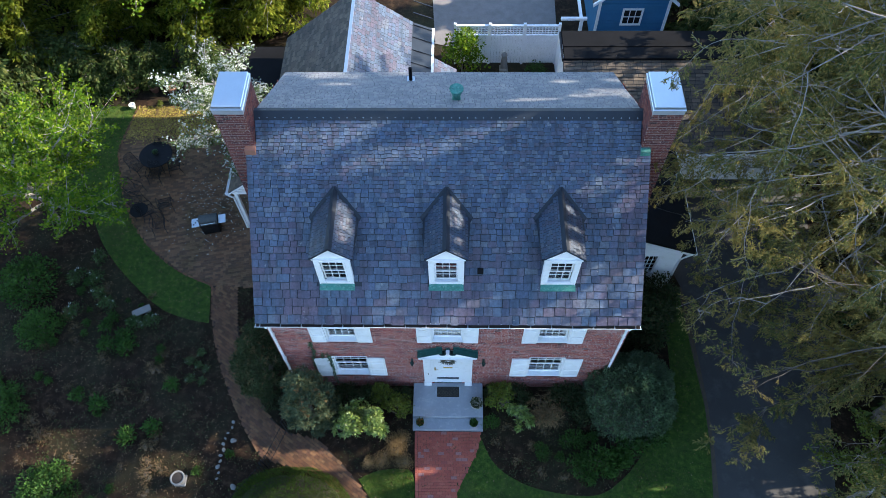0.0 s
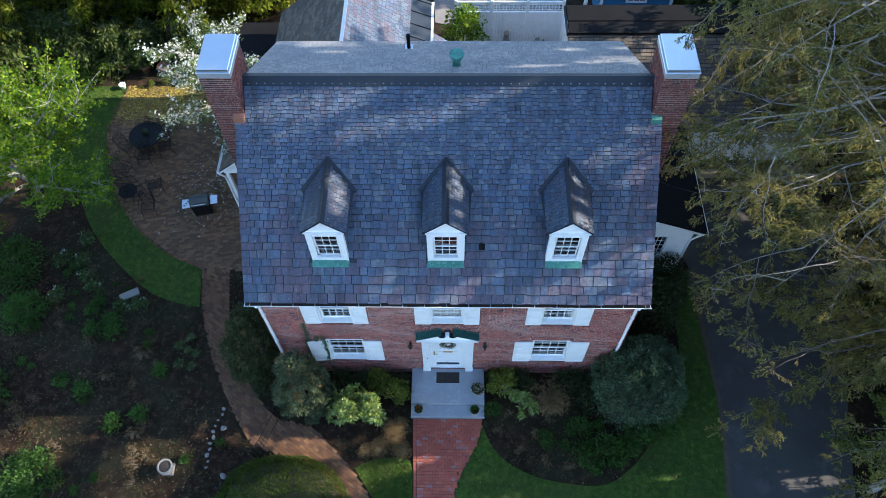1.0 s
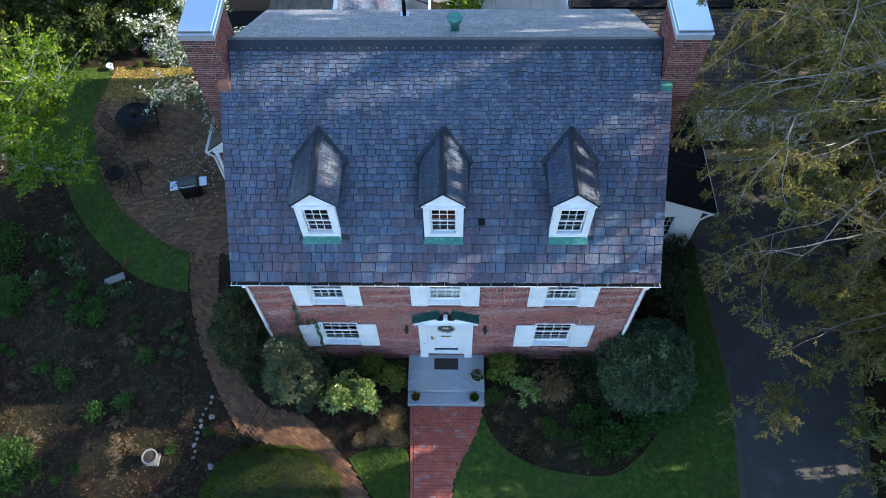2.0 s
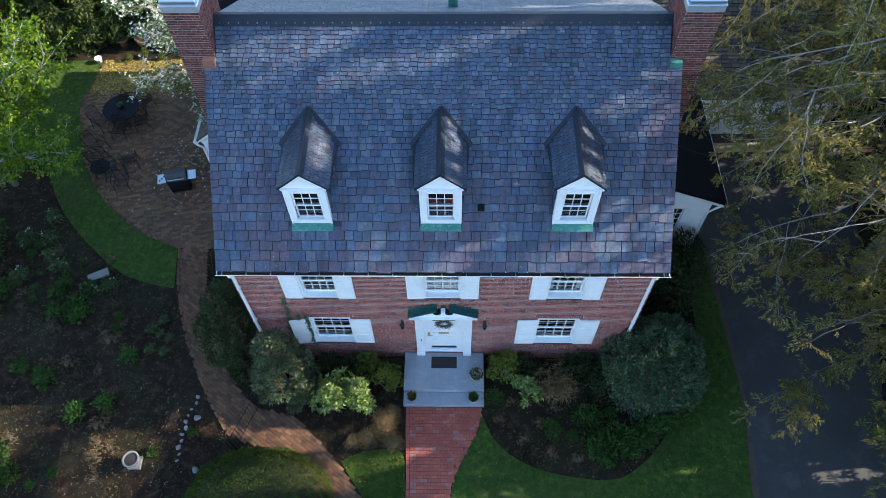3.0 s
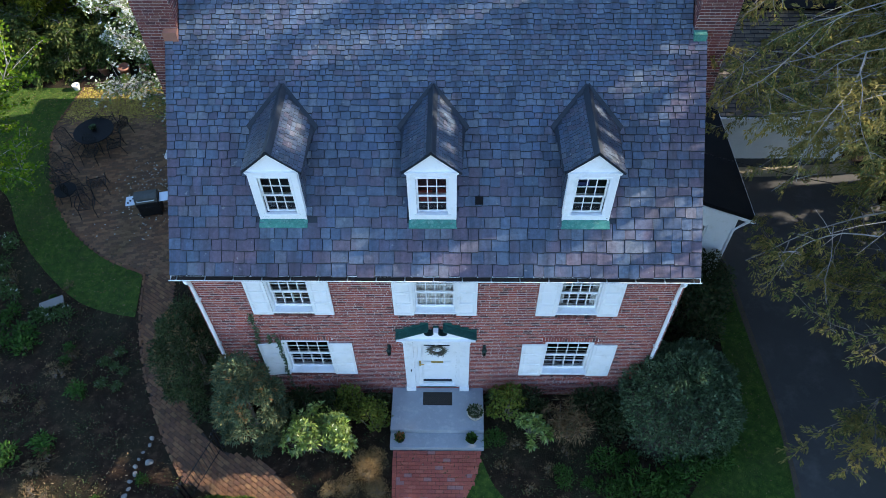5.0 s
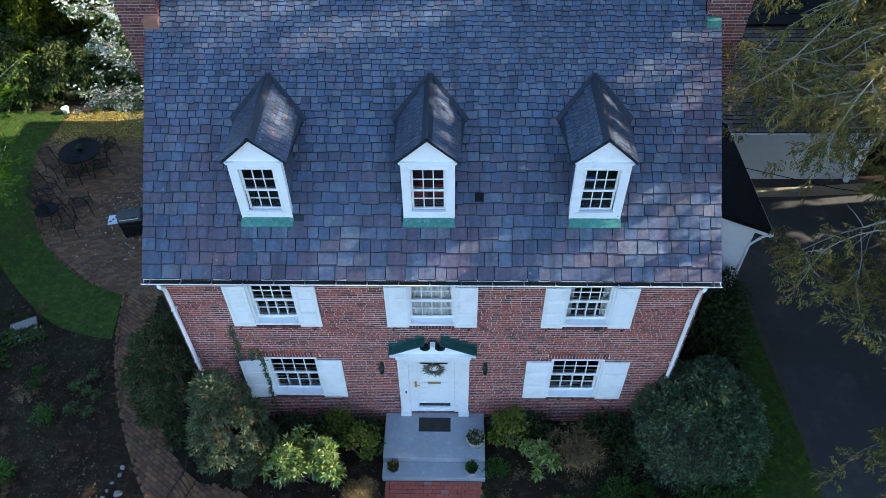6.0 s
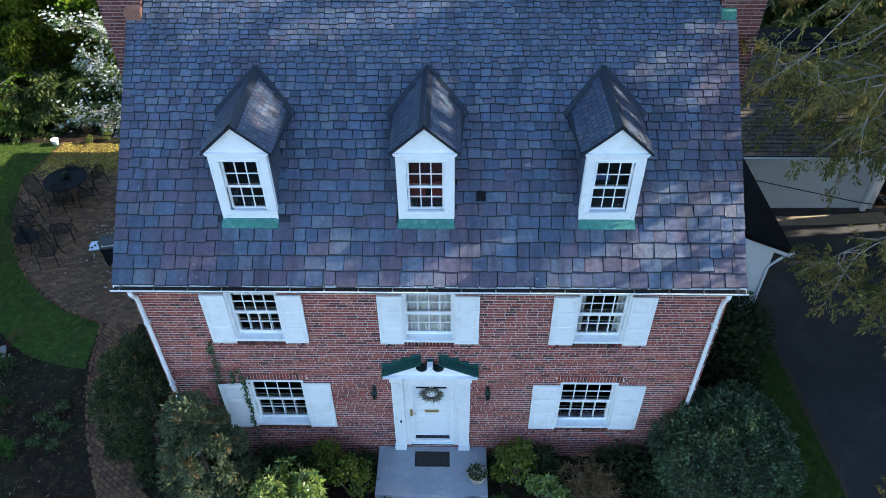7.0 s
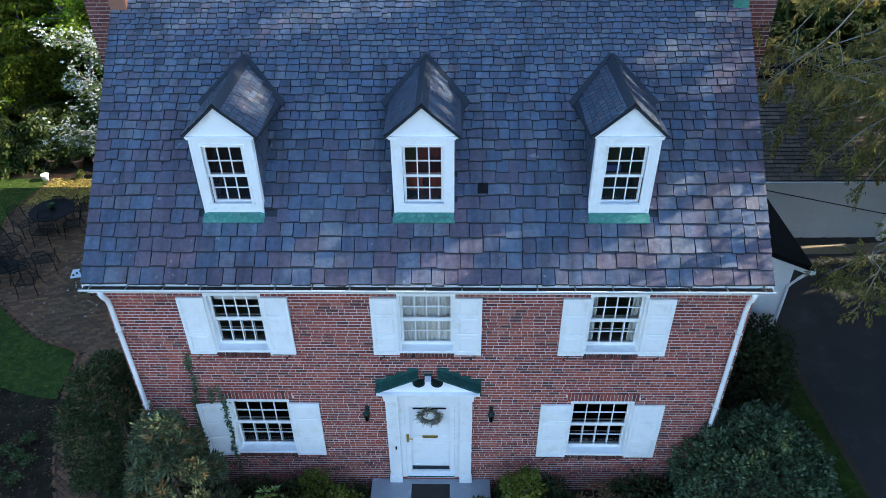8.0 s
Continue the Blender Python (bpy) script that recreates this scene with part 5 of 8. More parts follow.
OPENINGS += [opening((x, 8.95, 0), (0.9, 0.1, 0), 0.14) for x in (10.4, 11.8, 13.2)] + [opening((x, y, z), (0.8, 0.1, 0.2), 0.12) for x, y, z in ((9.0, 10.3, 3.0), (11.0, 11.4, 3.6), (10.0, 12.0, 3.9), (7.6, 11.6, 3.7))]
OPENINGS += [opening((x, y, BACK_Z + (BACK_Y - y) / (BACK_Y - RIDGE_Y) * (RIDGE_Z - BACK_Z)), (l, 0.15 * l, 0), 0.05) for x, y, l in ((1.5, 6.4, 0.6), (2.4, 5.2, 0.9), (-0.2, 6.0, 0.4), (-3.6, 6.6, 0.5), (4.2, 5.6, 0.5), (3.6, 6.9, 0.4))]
# holes cut so that the sun also reaches the outer sprays of the near conifer
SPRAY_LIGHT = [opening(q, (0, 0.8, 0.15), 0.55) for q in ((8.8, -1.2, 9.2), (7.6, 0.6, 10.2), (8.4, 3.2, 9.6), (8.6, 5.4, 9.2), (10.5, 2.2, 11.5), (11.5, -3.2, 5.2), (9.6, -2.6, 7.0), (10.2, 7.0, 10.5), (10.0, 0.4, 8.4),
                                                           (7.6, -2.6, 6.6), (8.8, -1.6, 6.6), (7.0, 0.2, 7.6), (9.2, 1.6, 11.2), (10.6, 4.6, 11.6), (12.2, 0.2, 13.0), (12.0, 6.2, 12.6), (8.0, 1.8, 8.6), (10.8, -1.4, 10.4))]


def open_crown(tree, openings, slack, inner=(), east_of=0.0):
    """Gives a tree a crown of its own with holes cut for chosen sun patches; inner: holes only beyond east_of."""
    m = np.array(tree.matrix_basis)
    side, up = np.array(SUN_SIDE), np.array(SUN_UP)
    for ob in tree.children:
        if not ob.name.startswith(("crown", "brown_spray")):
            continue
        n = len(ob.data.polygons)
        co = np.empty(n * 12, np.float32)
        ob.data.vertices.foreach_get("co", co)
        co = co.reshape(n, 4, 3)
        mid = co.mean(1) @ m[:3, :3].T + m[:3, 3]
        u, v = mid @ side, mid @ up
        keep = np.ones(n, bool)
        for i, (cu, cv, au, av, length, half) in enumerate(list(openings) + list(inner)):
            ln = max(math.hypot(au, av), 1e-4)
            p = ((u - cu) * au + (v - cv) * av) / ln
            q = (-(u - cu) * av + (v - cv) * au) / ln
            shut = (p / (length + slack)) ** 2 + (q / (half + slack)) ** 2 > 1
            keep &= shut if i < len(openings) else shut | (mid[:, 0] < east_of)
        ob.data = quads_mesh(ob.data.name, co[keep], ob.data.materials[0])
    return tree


def quads_mesh(name, co, material=None):
    """Loose four-cornered blades from an array of their corners."""
    n = len(co)
    me = bpy.data.meshes.new(name)
    me.vertices.add(4 * n)
    me.vertices.foreach_set("co", co.ravel().astype(np.float32))
    me.loops.add(4 * n)
    me.loops.foreach_set("vertex_index", np.arange(4 * n, dtype=np.int32))
    me.polygons.add(n)
    me.polygons.foreach_set("loop_start", np.arange(0, 4 * n, 4, dtype=np.int32))
    if material:
        me.materials.append(material)
    me.update(calc_edges=True)
    return me


def conifer(name, label, height, reach, base, limbs, seed, leaf_material, bark, aim=None, spray=(0.26, 0.085), dense=1.0, droop=0.07, fronds=False, category="tree", rise=0.30, small_twig=0.55, limb_bark=None, wood=1.0, fine=False, longest=99.0):
    """A conifer at the origin: trunk, long limbs, side twigs and sprays; fronds: flat feathered sprays along each twig."""
    r = random.Random(seed)
    t = thing(name, label, category)
    trunk, limb_bm = bmesh.new(), bmesh.new()
    line = bent(r, (0, 0, -0.2), (0, 0, 1), height, 10, 0.03, 0.02)
    add_trunk(trunk, line, height * 0.018, 0.03, 9)
    pts, ways = [], []
    for i in range(limbs):
        z = base + (height - base) * ((i + r.random()) / limbs) ** (1.3 if fronds else 1.0)
        k = z / height
        reps = (3 if k < 0.7 else 2) if dense >= 1 else 2
        az = r.uniform(0, 2 * math.pi) if aim is None or r.random() < 0.18 else r.gauss(aim, 0.55)
        ln = reach * (1.05 - k) ** 0.75 * r.uniform(0.65, 1.1) + 0.5
        if aim is not None and math.cos(az - aim) < 0:
            ln *= 0.45
        ln = min(ln, longest * r.uniform(0.84, 1.0))
        f = min(9.999, k * 10)
        start = line[int(f)].lerp(line[int(f) + 1], f - int(f))
        limb = bent(r, start, (math.cos(az), math.sin(az), rise + 0.25 * k), ln, 14 if fine else 9, 0.26 if fronds else 0.10, -droop * (0.6 if fine else 1))
        add_trunk(limb_bm, limb, (0.008 + 0.0045 * ln) if fronds else (0.012 + 0.0065 * ln), 0.005, 5)
        axes = [(limb, ln, 3 if ln > 3 else 1)]
        if fronds:
            for q in range(4 if ln > 4 else 2):
                j = r.randrange(2, len(limb) - 1)
                d = (limb[j + 1] - limb[j]).normalized()
                w = d + Vector((-d.y, d.x, 0)) * r.choice((-1, 1)) * r.uniform(0.5, 1.3) + Vector((0, 0, r.uniform(-0.5, 0.35)))
                sl = ln * r.uniform(0.18, 0.36) + 0.2
                fork = bent(r, limb[j], w, sl, 9, 0.24, -droop * 0.8)
                add_trunk(limb_bm, fork, 0.006 + 0.003 * sl, 0.004, 4)
                axes.append((fork, sl, 3))
        for axis, al, first in axes:
            for j in range(first, len(axis)):
                for rep in range(reps if not fronds else r.choice((2, 3, 4)) if fine else r.choice((2, 3, 4, 5, 6))):
                    if r.random() > 0.88 * min(1, dense) or fronds and k > 0.6 and r.random() < 0.45:
                        continue
                    side = r.choice((-1, 1)) if fronds else (-1, 1)[rep % 2]
                    d = (axis[j] - axis[j - 1]).normalized()
                    s = Vector((-d.y, d.x, 0)) * side * (r.uniform(0.1, 1.2) if fronds else 1)
                    tl = (0.35 + 0.20 * al * (1 - 0.6 * j / len(axis))) * r.uniform(0.5, 1.1)
                    if fronds:
                        tl = min(tl, small_twig * r.uniform(0.5, 1.1))
                    o = axis[j - 1].lerp(axis[j], r.random())
                    twig = bent(r, o, d * (r.uniform(-0.1, 0.9) if fronds else r.uniform(0.3, 1.0)) + s + Vector((0, 0, r.uniform(-0.7, 0.6) if fronds else r.uniform(-0.35, 0.15))), tl, 4, 0.25 if fronds else 0.16, -0.12)
                    if r.random() < wood:
                        add_trunk(limb_bm, twig, 0.008 if fronds else 0.012, 0.003, 3 if fronds else 4)
                    if fronds:
                        flat = Vector((r.gauss(0, 0.7), r.gauss(0, 0.7), 1)).normalized()
                        n_shoot = max(3, int(tl * 9 * dense))
                        for q in range(n_shoot):
                            u = min(3.999, 4 * (q + 0.4 + r.uniform(-0.25, 0.25)) / n_shoot)
                            a = twig[int(u)].lerp(twig[int(u) + 1], u - int(u))
                            dd = (twig[int(u) + 1] - twig[int(u)]).normalized()
                            across = dd.cross(flat)
                            for flank in (-1, 1):
                                sl = (0.10 + 0.16 * min(1, tl)) * (1.15 - u / 5) * r.uniform(0.5, 1.2)
                                sd = (dd * 0.75 + across * flank * r.uniform(0.5, 1.0) + Vector((0, 0, r.uniform(-0.45, 0.1)))).normalized()
                                n_leaf = (7 if sl > 0.15 else 5) if fine else 5 if sl > 0.15 else 4
                                for v in range(n_leaf):
                                    pts.append(a + sd * sl * v / n_leaf + Vector((r.gauss(0, 0.012), r.gauss(0, 0.012), r.gauss(0, 0.012) - 0.03 * v / n_leaf)))
                                    ways.append(sd + across * (r.choice((-0.6, 0.6)) if v < n_leaf - 1 else 0) + Vector((r.gauss(0, 0.2), r.gauss(0, 0.2), r.gauss(-0.1, 0.2))))
                        continue
                    m = int((7 + 24 * tl) * dense)
                    for q in range(m):
                        u = r.choice((0.9, 1.7, 2.5, 3.3, 3.9)) + r.gauss(0, 0.16)
                        u = min(3.999, max(0.0, u))
                        a = twig[int(u)].lerp(twig[int(u) + 1], u - int(u))
                        dd = (twig[int(u) + 1] - twig[int(u)]).normalized()
                        w = dd * 0.8 + Vector((r.gauss(0, 0.7), r.gauss(0, 0.7), r.gauss(-0.1, 0.5)))
                        pts.append(a + Vector((r.gauss(0, 0.085), r.gauss(0, 0.085), r.gauss(0, 0.06))))
                        ways.append(w)
    part("trunk", trunk, bark, t)
    part("branchwork", limb_bm, limb_bark or M_GREYBARK, t, "bare crooked limbs")["kind"] = "stuff"
    part("crown", leaf_mesh("crown", [tuple(p) for p in pts], [tuple(w) for w in ways], spray[0], spray[1], seed, 0.1), leaf_material, t)
    return t


def broadleaf(name, label, height, spread, seed, leaf_material, bark, leaf=(0.12, 0.08), count=14000, limbs=9, clear=0.3, flowers=None, lean=(0, 0)):
    """A spreading tree at the origin: trunk, forked limbs, twigs, leaves round the twigs."""
    r = random.Random(seed)
    t = thing(name, label, "tree")
    trunk, limb_bm = bmesh.new(), bmesh.new()
    line = bent(r, (0, 0, -0.2), (lean[0], lean[1], 1), height * 0.75, 6, 0.08, 0.03)
    add_trunk(trunk, line, height * 0.02 + 0.03, 0.05, 8)
    twigs = []
    for i in range(limbs):
        f = clear * 6 + (6 - clear * 6) * (i + 0.5) / limbs
        f = min(f, 5.99)
        start = line[int(f)].lerp(line[int(f) + 1], f - int(f))
        az = i * 2.4 + r.uniform(-0.4, 0.4)
        ln = spread * r.uniform(0.75, 1.1) * (1 - 0.35 * i / limbs)
        limb = bent(r, start, (math.cos(az) + lean[0], math.sin(az) + lean[1], r.uniform(0.35, 0.9)), ln, 7, 0.16, 0.0)
        add_trunk(limb_bm, limb, 0.02 + 0.012 * ln, 0.012, 6)
        for j in range(2, 8):
            for k in range(3):
                d = (limb[j] - limb[j - 1]).normalized()
                w = d + Vector((r.gauss(0, 0.8), r.gauss(0, 0.8), r.gauss(0.15, 0.5)))
                br = bent(r, limb[j - 1].lerp(limb[j], r.random()), w, ln * r.uniform(0.2, 0.45), 5, 0.22, 0.0)
                add_trunk(limb_bm, br, 0.014, 0.005, 4)
                twigs.append(br)
    pts, ways = [], []
    for q in range(count):
        tw = r.choice(twigs)
        u = min(4.99, r.choice((1.4, 2.4, 3.3, 4.1, 4.9)) + r.gauss(0, 0.1))
        a = tw[int(u)].lerp(tw[int(u) + 1], u - int(u))
        pts.append(tuple(a + Vector((r.gauss(0, 0.10), r.gauss(0, 0.10), r.gauss(0, 0.05)))))
        ways.append((r.gauss(0, 1), r.gauss(0, 1), r.gauss(-0.1, 0.5)))
    part("trunk", trunk, bark, t)
    part("branchwork", limb_bm, M_GREYBARK, t)["kind"] = "stuff"
    part("crown", leaf_mesh("crown", pts, ways, leaf[0], leaf[1], seed), leaf_material, t)
    if flowers:
        n = flowers[1]
        fp, fw = [], []
        for q in range(n):
            tw = r.choice(twigs)
            u = (0.4 + 0.6 * r.random()) * 4.999
            a = tw[int(u)].lerp(tw[int(u) + 1], u - int(u)) + Vector((r.gauss(0, 0.1), r.gauss(0, 0.1), r.gauss(0.04, 0.1)))
            for k in range(7):
                fp.append(tuple(a))
                fw.append((r.gauss(0, 1), r.gauss(0, 1), r.gauss(0.5, 0.5)))
        part("blossom", leaf_mesh("blossom", fp, fw, 0.052, 0.036, seed + 1), flowers[0], t, "white star-shaped blossom")["kind"] = "stuff"
    return t


def shrub(name, label, rx, ry, h, leaf_material, leaf, count, seed, lumps=14, low=0.05, tight=0.12, shape=1.0, category="shrub", tips=None, stems=6, upward=0.5, extra=None):
    """A shrub at the origin: stems and leaves in overlapping clumps over an uneven body."""
    r = random.Random(seed)
    t = thing(name, label, category)
    clumps = []
    for i in range(lumps):
        az = i * 2.399 + r.uniform(-0.3, 0.3)
        v = (i + 0.5) / lumps
        z = low + (1 - low) * v
        ring = math.sqrt(max(0.0, 1 - (abs(z) ** (1.4 * shape)) ** 2)) * 0.78
        ring = max(ring, 0.08)
        clumps.append((Vector((rx * ring * math.cos(az), ry * ring * math.sin(az), h * z * 0.86)), r.uniform(0.8, 1.25)))
    bm = bmesh.new()
    for i in range(stems):
        c = r.choice(clumps)[0]
        add_trunk(bm, bent(r, (r.uniform(-0.1, 0.1), r.uniform(-0.1, 0.1), -0.05), (c.x, c.y, max(c.z, 0.3)), c.length, 5, 0.12, 0.03), 0.02 + 0.008 * h, 0.006, 5)
    part("branchwork", bm, M_BARK, t)["kind"] = "stuff"
    size = tight * (rx + ry + h) / 3 * 3.0
    pts, ways = [], []
    for q in range(count):
        c, k = clumps[r.randrange(lumps)]
        d = Vector((r.gauss(0, 1), r.gauss(0, 1), r.gauss(0.25, 1))).normalized()
        rad = size * k * (r.random() ** 0.35)
        p = c + Vector((d.x * rad, d.y * rad, d.z * rad * 0.8))
        if p.z < 0.02:
            p.z = abs(p.z) * 0.5 + 0.03
        pts.append(tuple(p))
        w = d * 0.8 + Vector((r.gauss(0, 0.5), r.gauss(0, 0.5), r.gauss(0, 0.5) + upward * 0.5))
        ways.append(tuple(w))
    part("foliage", leaf_mesh("foliage", pts, ways, leaf[0], leaf[1], seed), leaf_material, t)
    if extra:
        pts2, ways2 = [], []
        for q in range(extra[1]):
            c, k = clumps[r.randrange(lumps // 2, lumps)]
            d = Vector((r.gauss(0, 1), r.gauss(0, 1), abs(r.gauss(0.4, 1)))).normalized()
            a = c + d * size * k * 0.95
            for s in range(extra[2]):
                pts2.append(tuple(a + Vector((r.gauss(0, 0.03), r.gauss(0, 0.03), r.gauss(0, 0.02)))))
                ways2.append((d.x + r.gauss(0, 0.8), d.y + r.gauss(0, 0.8), d.z + r.gauss(0, 0.6)))
        part(extra[3], leaf_mesh(extra[3], pts2, ways2, leaf[0] * extra[4], leaf[1] * extra[4], seed + 5), extra[0], t)["kind"] = "stuff"
    return t


def rosette(name, label, rx, ry, h, leaf_material, leaf, heads, per, seed, lumps=16):
    """A broad-leaved evergreen at the origin: whorls of long leaves at the ends of its twigs."""
    r = random.Random(seed)
    t = thing(name, label, "shrub")
    bm = bmesh.new()
    pts, ways = [], []
    mounds = [Vector((r.uniform(-0.62, 0.62) * rx, r.uniform(-0.62, 0.62) * ry, r.uniform(0.35, 0.8) * h)) for i in range(lumps)]
    for q in range(heads):
        c = r.choice(mounds)
        d = Vector((r.gauss(0, 1), r.gauss(0, 1), r.gauss(0.35, 0.8))).normalized()
        a = c + Vector((d.x * rx * 0.36, d.y * ry * 0.36, d.z * h * 0.24)) * r.uniform(0.55, 1.0)
        a.z = max(a.z, 0.12)
        if q % 3 == 0:
            add_trunk(bm, bent(r, (a.x * 0.3, a.y * 0.3, 0), (a.x * 0.7, a.y * 0.7, a.z), (a - Vector((a.x * 0.3, a.y * 0.3, 0))).length, 4, 0.06, 0.02), 0.012, 0.006, 4)
        axis = (d + Vector((0, 0, 0.5))).normalized()
        e1 = axis.orthogonal().normalized()
        e2 = axis.cross(e1)
        turn = r.uniform(0, 6.28)
        for k in range(per):
            az = turn + k * 2.4
            out = e1 * math.cos(az) + e2 * math.sin(az)
            pts.append(tuple(a + out * 0.012))
            ways.append(tuple(out + axis * r.uniform(0.0, 0.7)))
    part("branchwork", bm, M_BARK, t)["kind"] = "stuff"
    part("foliage", leaf_mesh("foliage", pts, ways, leaf[0], leaf[1], seed, 0.15, 0.25), leaf_material, t)
    return t


def dome(name, label, rx, ry, h, leaf_material, leaf, count, seed, rough_=0.05, lump=0.10, power=2.6, category="hedge"):
    """A rounded, dense bush at the origin: leaves over the skin of a swollen dome, in shallow lumps."""
    r = random.Random(seed)
    t = thing(name, label, category)
    pts, ways = [], []
    for q in range(count):
        az, v = r.uniform(0, 2 * math.pi), r.random() ** 0.62
        el = math.asin(min(1.0, 0.02 + 0.98 * v))
        d = Vector((math.cos(az) * math.cos(el), math.sin(az) * math.cos(el), math.sin(el)))
        k = (abs(d.x) ** power + abs(d.y) ** power + abs(d.z) ** power) ** (-1 / power)
        p = Vector((d.x * rx * k, d.y * ry * k, d.z * h * k))
        n = noise.noise(p * 1.9 + Vector((seed, 0, 0))) * lump + noise.noise(p * 5.0 + Vector((0, seed, 0))) * lump * 0.5
        depth = abs(r.gauss(0, rough_))
        p = p * (1 + n - depth)
        p.z = max(p.z, 0.02)
        pts.append(tuple(p))
        ways.append((d.x / rx + r.gauss(0, 0.5), d.y / ry + r.gauss(0, 0.5), d.z / h + r.gauss(0.1, 0.5)))
    # dark solid core under the leaves, standing in for their inner shade
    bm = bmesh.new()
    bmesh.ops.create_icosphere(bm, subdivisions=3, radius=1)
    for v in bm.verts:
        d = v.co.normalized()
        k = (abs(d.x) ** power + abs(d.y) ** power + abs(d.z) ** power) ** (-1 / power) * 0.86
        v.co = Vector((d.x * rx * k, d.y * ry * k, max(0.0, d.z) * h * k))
    part("twig_mass", bm, M_SOIL, t, "dark solid core standing in for the shaded inside")
    part("foliage", leaf_mesh("foliage", pts, ways, leaf[0], leaf[1], seed), leaf_material, t)
    return t


def put(ob, x, y, turn=0, size=1.0, z=None):
    ob.matrix_basis = Matrix.LocRotScale((x, y, land(x, y) if z is None else z), Euler((0, 0, radians(turn))), (size,) * 3)
    return ob


def again(ob, x, y, turn=0, size=1.0, label=""):
    c = copy_thing(ob, pose(x, y, land(x, y), 0, 0, turn))
    c.scale = (size,) * 3
    if label:
        c["label"] = label
    return c


# conifers along the driveway
WEST = math.pi
big = put(conifer("conifer", "tall olive green conifer with drooping limbs over the driveway", 24.0, 13.0, 7.2, 128, 61, M_CONIFER, M_BARK, WEST, (0.082, 0.026), 1.1, 0.03, True, rise=0.10, wood=0.2, fine=True, longest=8.5), 14.4, 3.3)
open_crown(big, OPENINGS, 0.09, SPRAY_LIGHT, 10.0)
low_big = put(conifer("conifer", "olive green conifer with drooping feathery limbs over the driveway", 14.0, 10.2, 4.9, 70, 68, M_CONIFER, M_BARK, WEST, (0.09, 0.03), 1.25, 0.04, True, rise=0.10, limb_bark=M_BARK, wood=0.2, fine=True, longest=8.5), 15.3, -1.1)
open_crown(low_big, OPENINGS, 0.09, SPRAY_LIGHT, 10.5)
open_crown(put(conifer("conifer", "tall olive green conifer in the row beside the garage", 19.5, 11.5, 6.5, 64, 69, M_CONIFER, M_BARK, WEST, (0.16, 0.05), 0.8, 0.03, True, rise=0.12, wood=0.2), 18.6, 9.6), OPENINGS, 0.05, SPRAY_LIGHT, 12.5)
# conifers out of view, added so that their crowns shade roof and garden
tall = put(conifer("conifer", "unseen tall thin-crowned conifer beyond the driveway, added for its shade", 30.0, 6.2, 9.0, 110, 64, M_CONIFER, M_BARK, None, (0.34, 0.12), 0.76, wood=0.3), 23.5, 3.5)
shade_row = [again(tall, x, y, turn, size) for x, y, turn, size in ((24.5, -5.5, 120, 0.85), (23.0, 9.0, 220, 0.95), (23.5, 11.0, 20, 0.62), (27.5, 9.0, 75, 0.9), (26.5, 6.4, 160, 1.0), (25.5, -0.9, 250, 0.95))]
for t in [tall] + shade_row:
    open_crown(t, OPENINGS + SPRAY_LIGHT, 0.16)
back_tree = put(conifer("conifer", "dark green spreading evergreen behind the garage", 8.0, 3.2, 0.6, 60, 62, M_DARKCONIFER, M_BARK, None, (0.29, 0.125), 1.0, wood=0.05), 13.8, 17.5)
# southernmost ones east of the drive are out of view, kept for shade
for x, y, turn, size in ((19.0, -10.0, 15, 1.25), (18.6, -6.2, 140, 1.15), (18.9, -2.6, 75, 1.25), (18.7, -0.4, 40, 1.1), (18.5, 2.0, 300, 1.2), (19.6, 4.6, 220, 1.2), (20.5, 13.2, 20, 1.2), (17.0, 15.2, 60, 1.0), (12.2, 21.5, 200, 0.9), (18.5, 20.0, 20, 1.0), (-21.8, 13.8, 100, 0.9), (-19.0, 25.0, 250, 1.1), (-26.5, 19.5, 10, 1.1), (-14.0, 25.5, 170, 1.5), (-20.5, 26.5, 290, 1.6), (-32, 14, 40, 1.4)):
    t = again(back_tree, x, y, turn, size, "dark green evergreen along the back fence" if x < 0 else "dense dark green evergreen beyond the driveway")
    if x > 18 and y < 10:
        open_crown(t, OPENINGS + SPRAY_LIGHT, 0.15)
arbor = put(conifer("arborvitae", "feathery sunlit yellow-green evergreen along the back fence", 8.5, 3.0, 0.4, 60, 66, M_ARBOR, M_BARK, None, (0.24, 0.10), 1.0, wood=0.1), -12.2, 18.6)
for x, y, turn, size in ((-16.6, 18.0, 100, 0.85), (-20.6, 17.4, 250, 0.95), (-24.8, 17.0, 10, 1.0), (-11.0, 22.0, 70, 1.2), (-17.0, 23.0, 290, 1.25), (-23.0, 22.5, 330, 1.3), (-8.6, 20.0, 350, 1.0), (-29, 18.5, 80, 1.2)):
    again(arbor, x, y, turn, size)
low_ever = put(conifer("evergreen", "low dark evergreen before the board fence", 2.6, 1.5, 0.1, 30, 67, M_DARKCONIFER, M_BARK, None, (0.18, 0.08), 1.1, wood=0.2), -17.6, 16.0)
for x, y, turn, size in ((-12.0, 16.2, 40, 0.9), (-14.4, 16.2, 130, 0.8), (-16.0, 16.0, 200, 0.85), (-19.6, 15.8, 300, 1.1), (-21.8, 15.6, 20, 1.1), (-24, 15.4, 90, 1.2)):
    again(low_ever, x, y, turn, size)
maple = put(broadleaf("maple_tree", "spreading tree with fresh yellow-green spring leaves", 5.6, 4.7, 71, M_MAPLE, M_BARK, (0.12, 0.085), 22000, 20, 0.35), -16.6, 7.2)
again(maple, -12.5, 20.2, 220, 1.25)
again(maple, -8.0, 20.6, 40, 1.25)
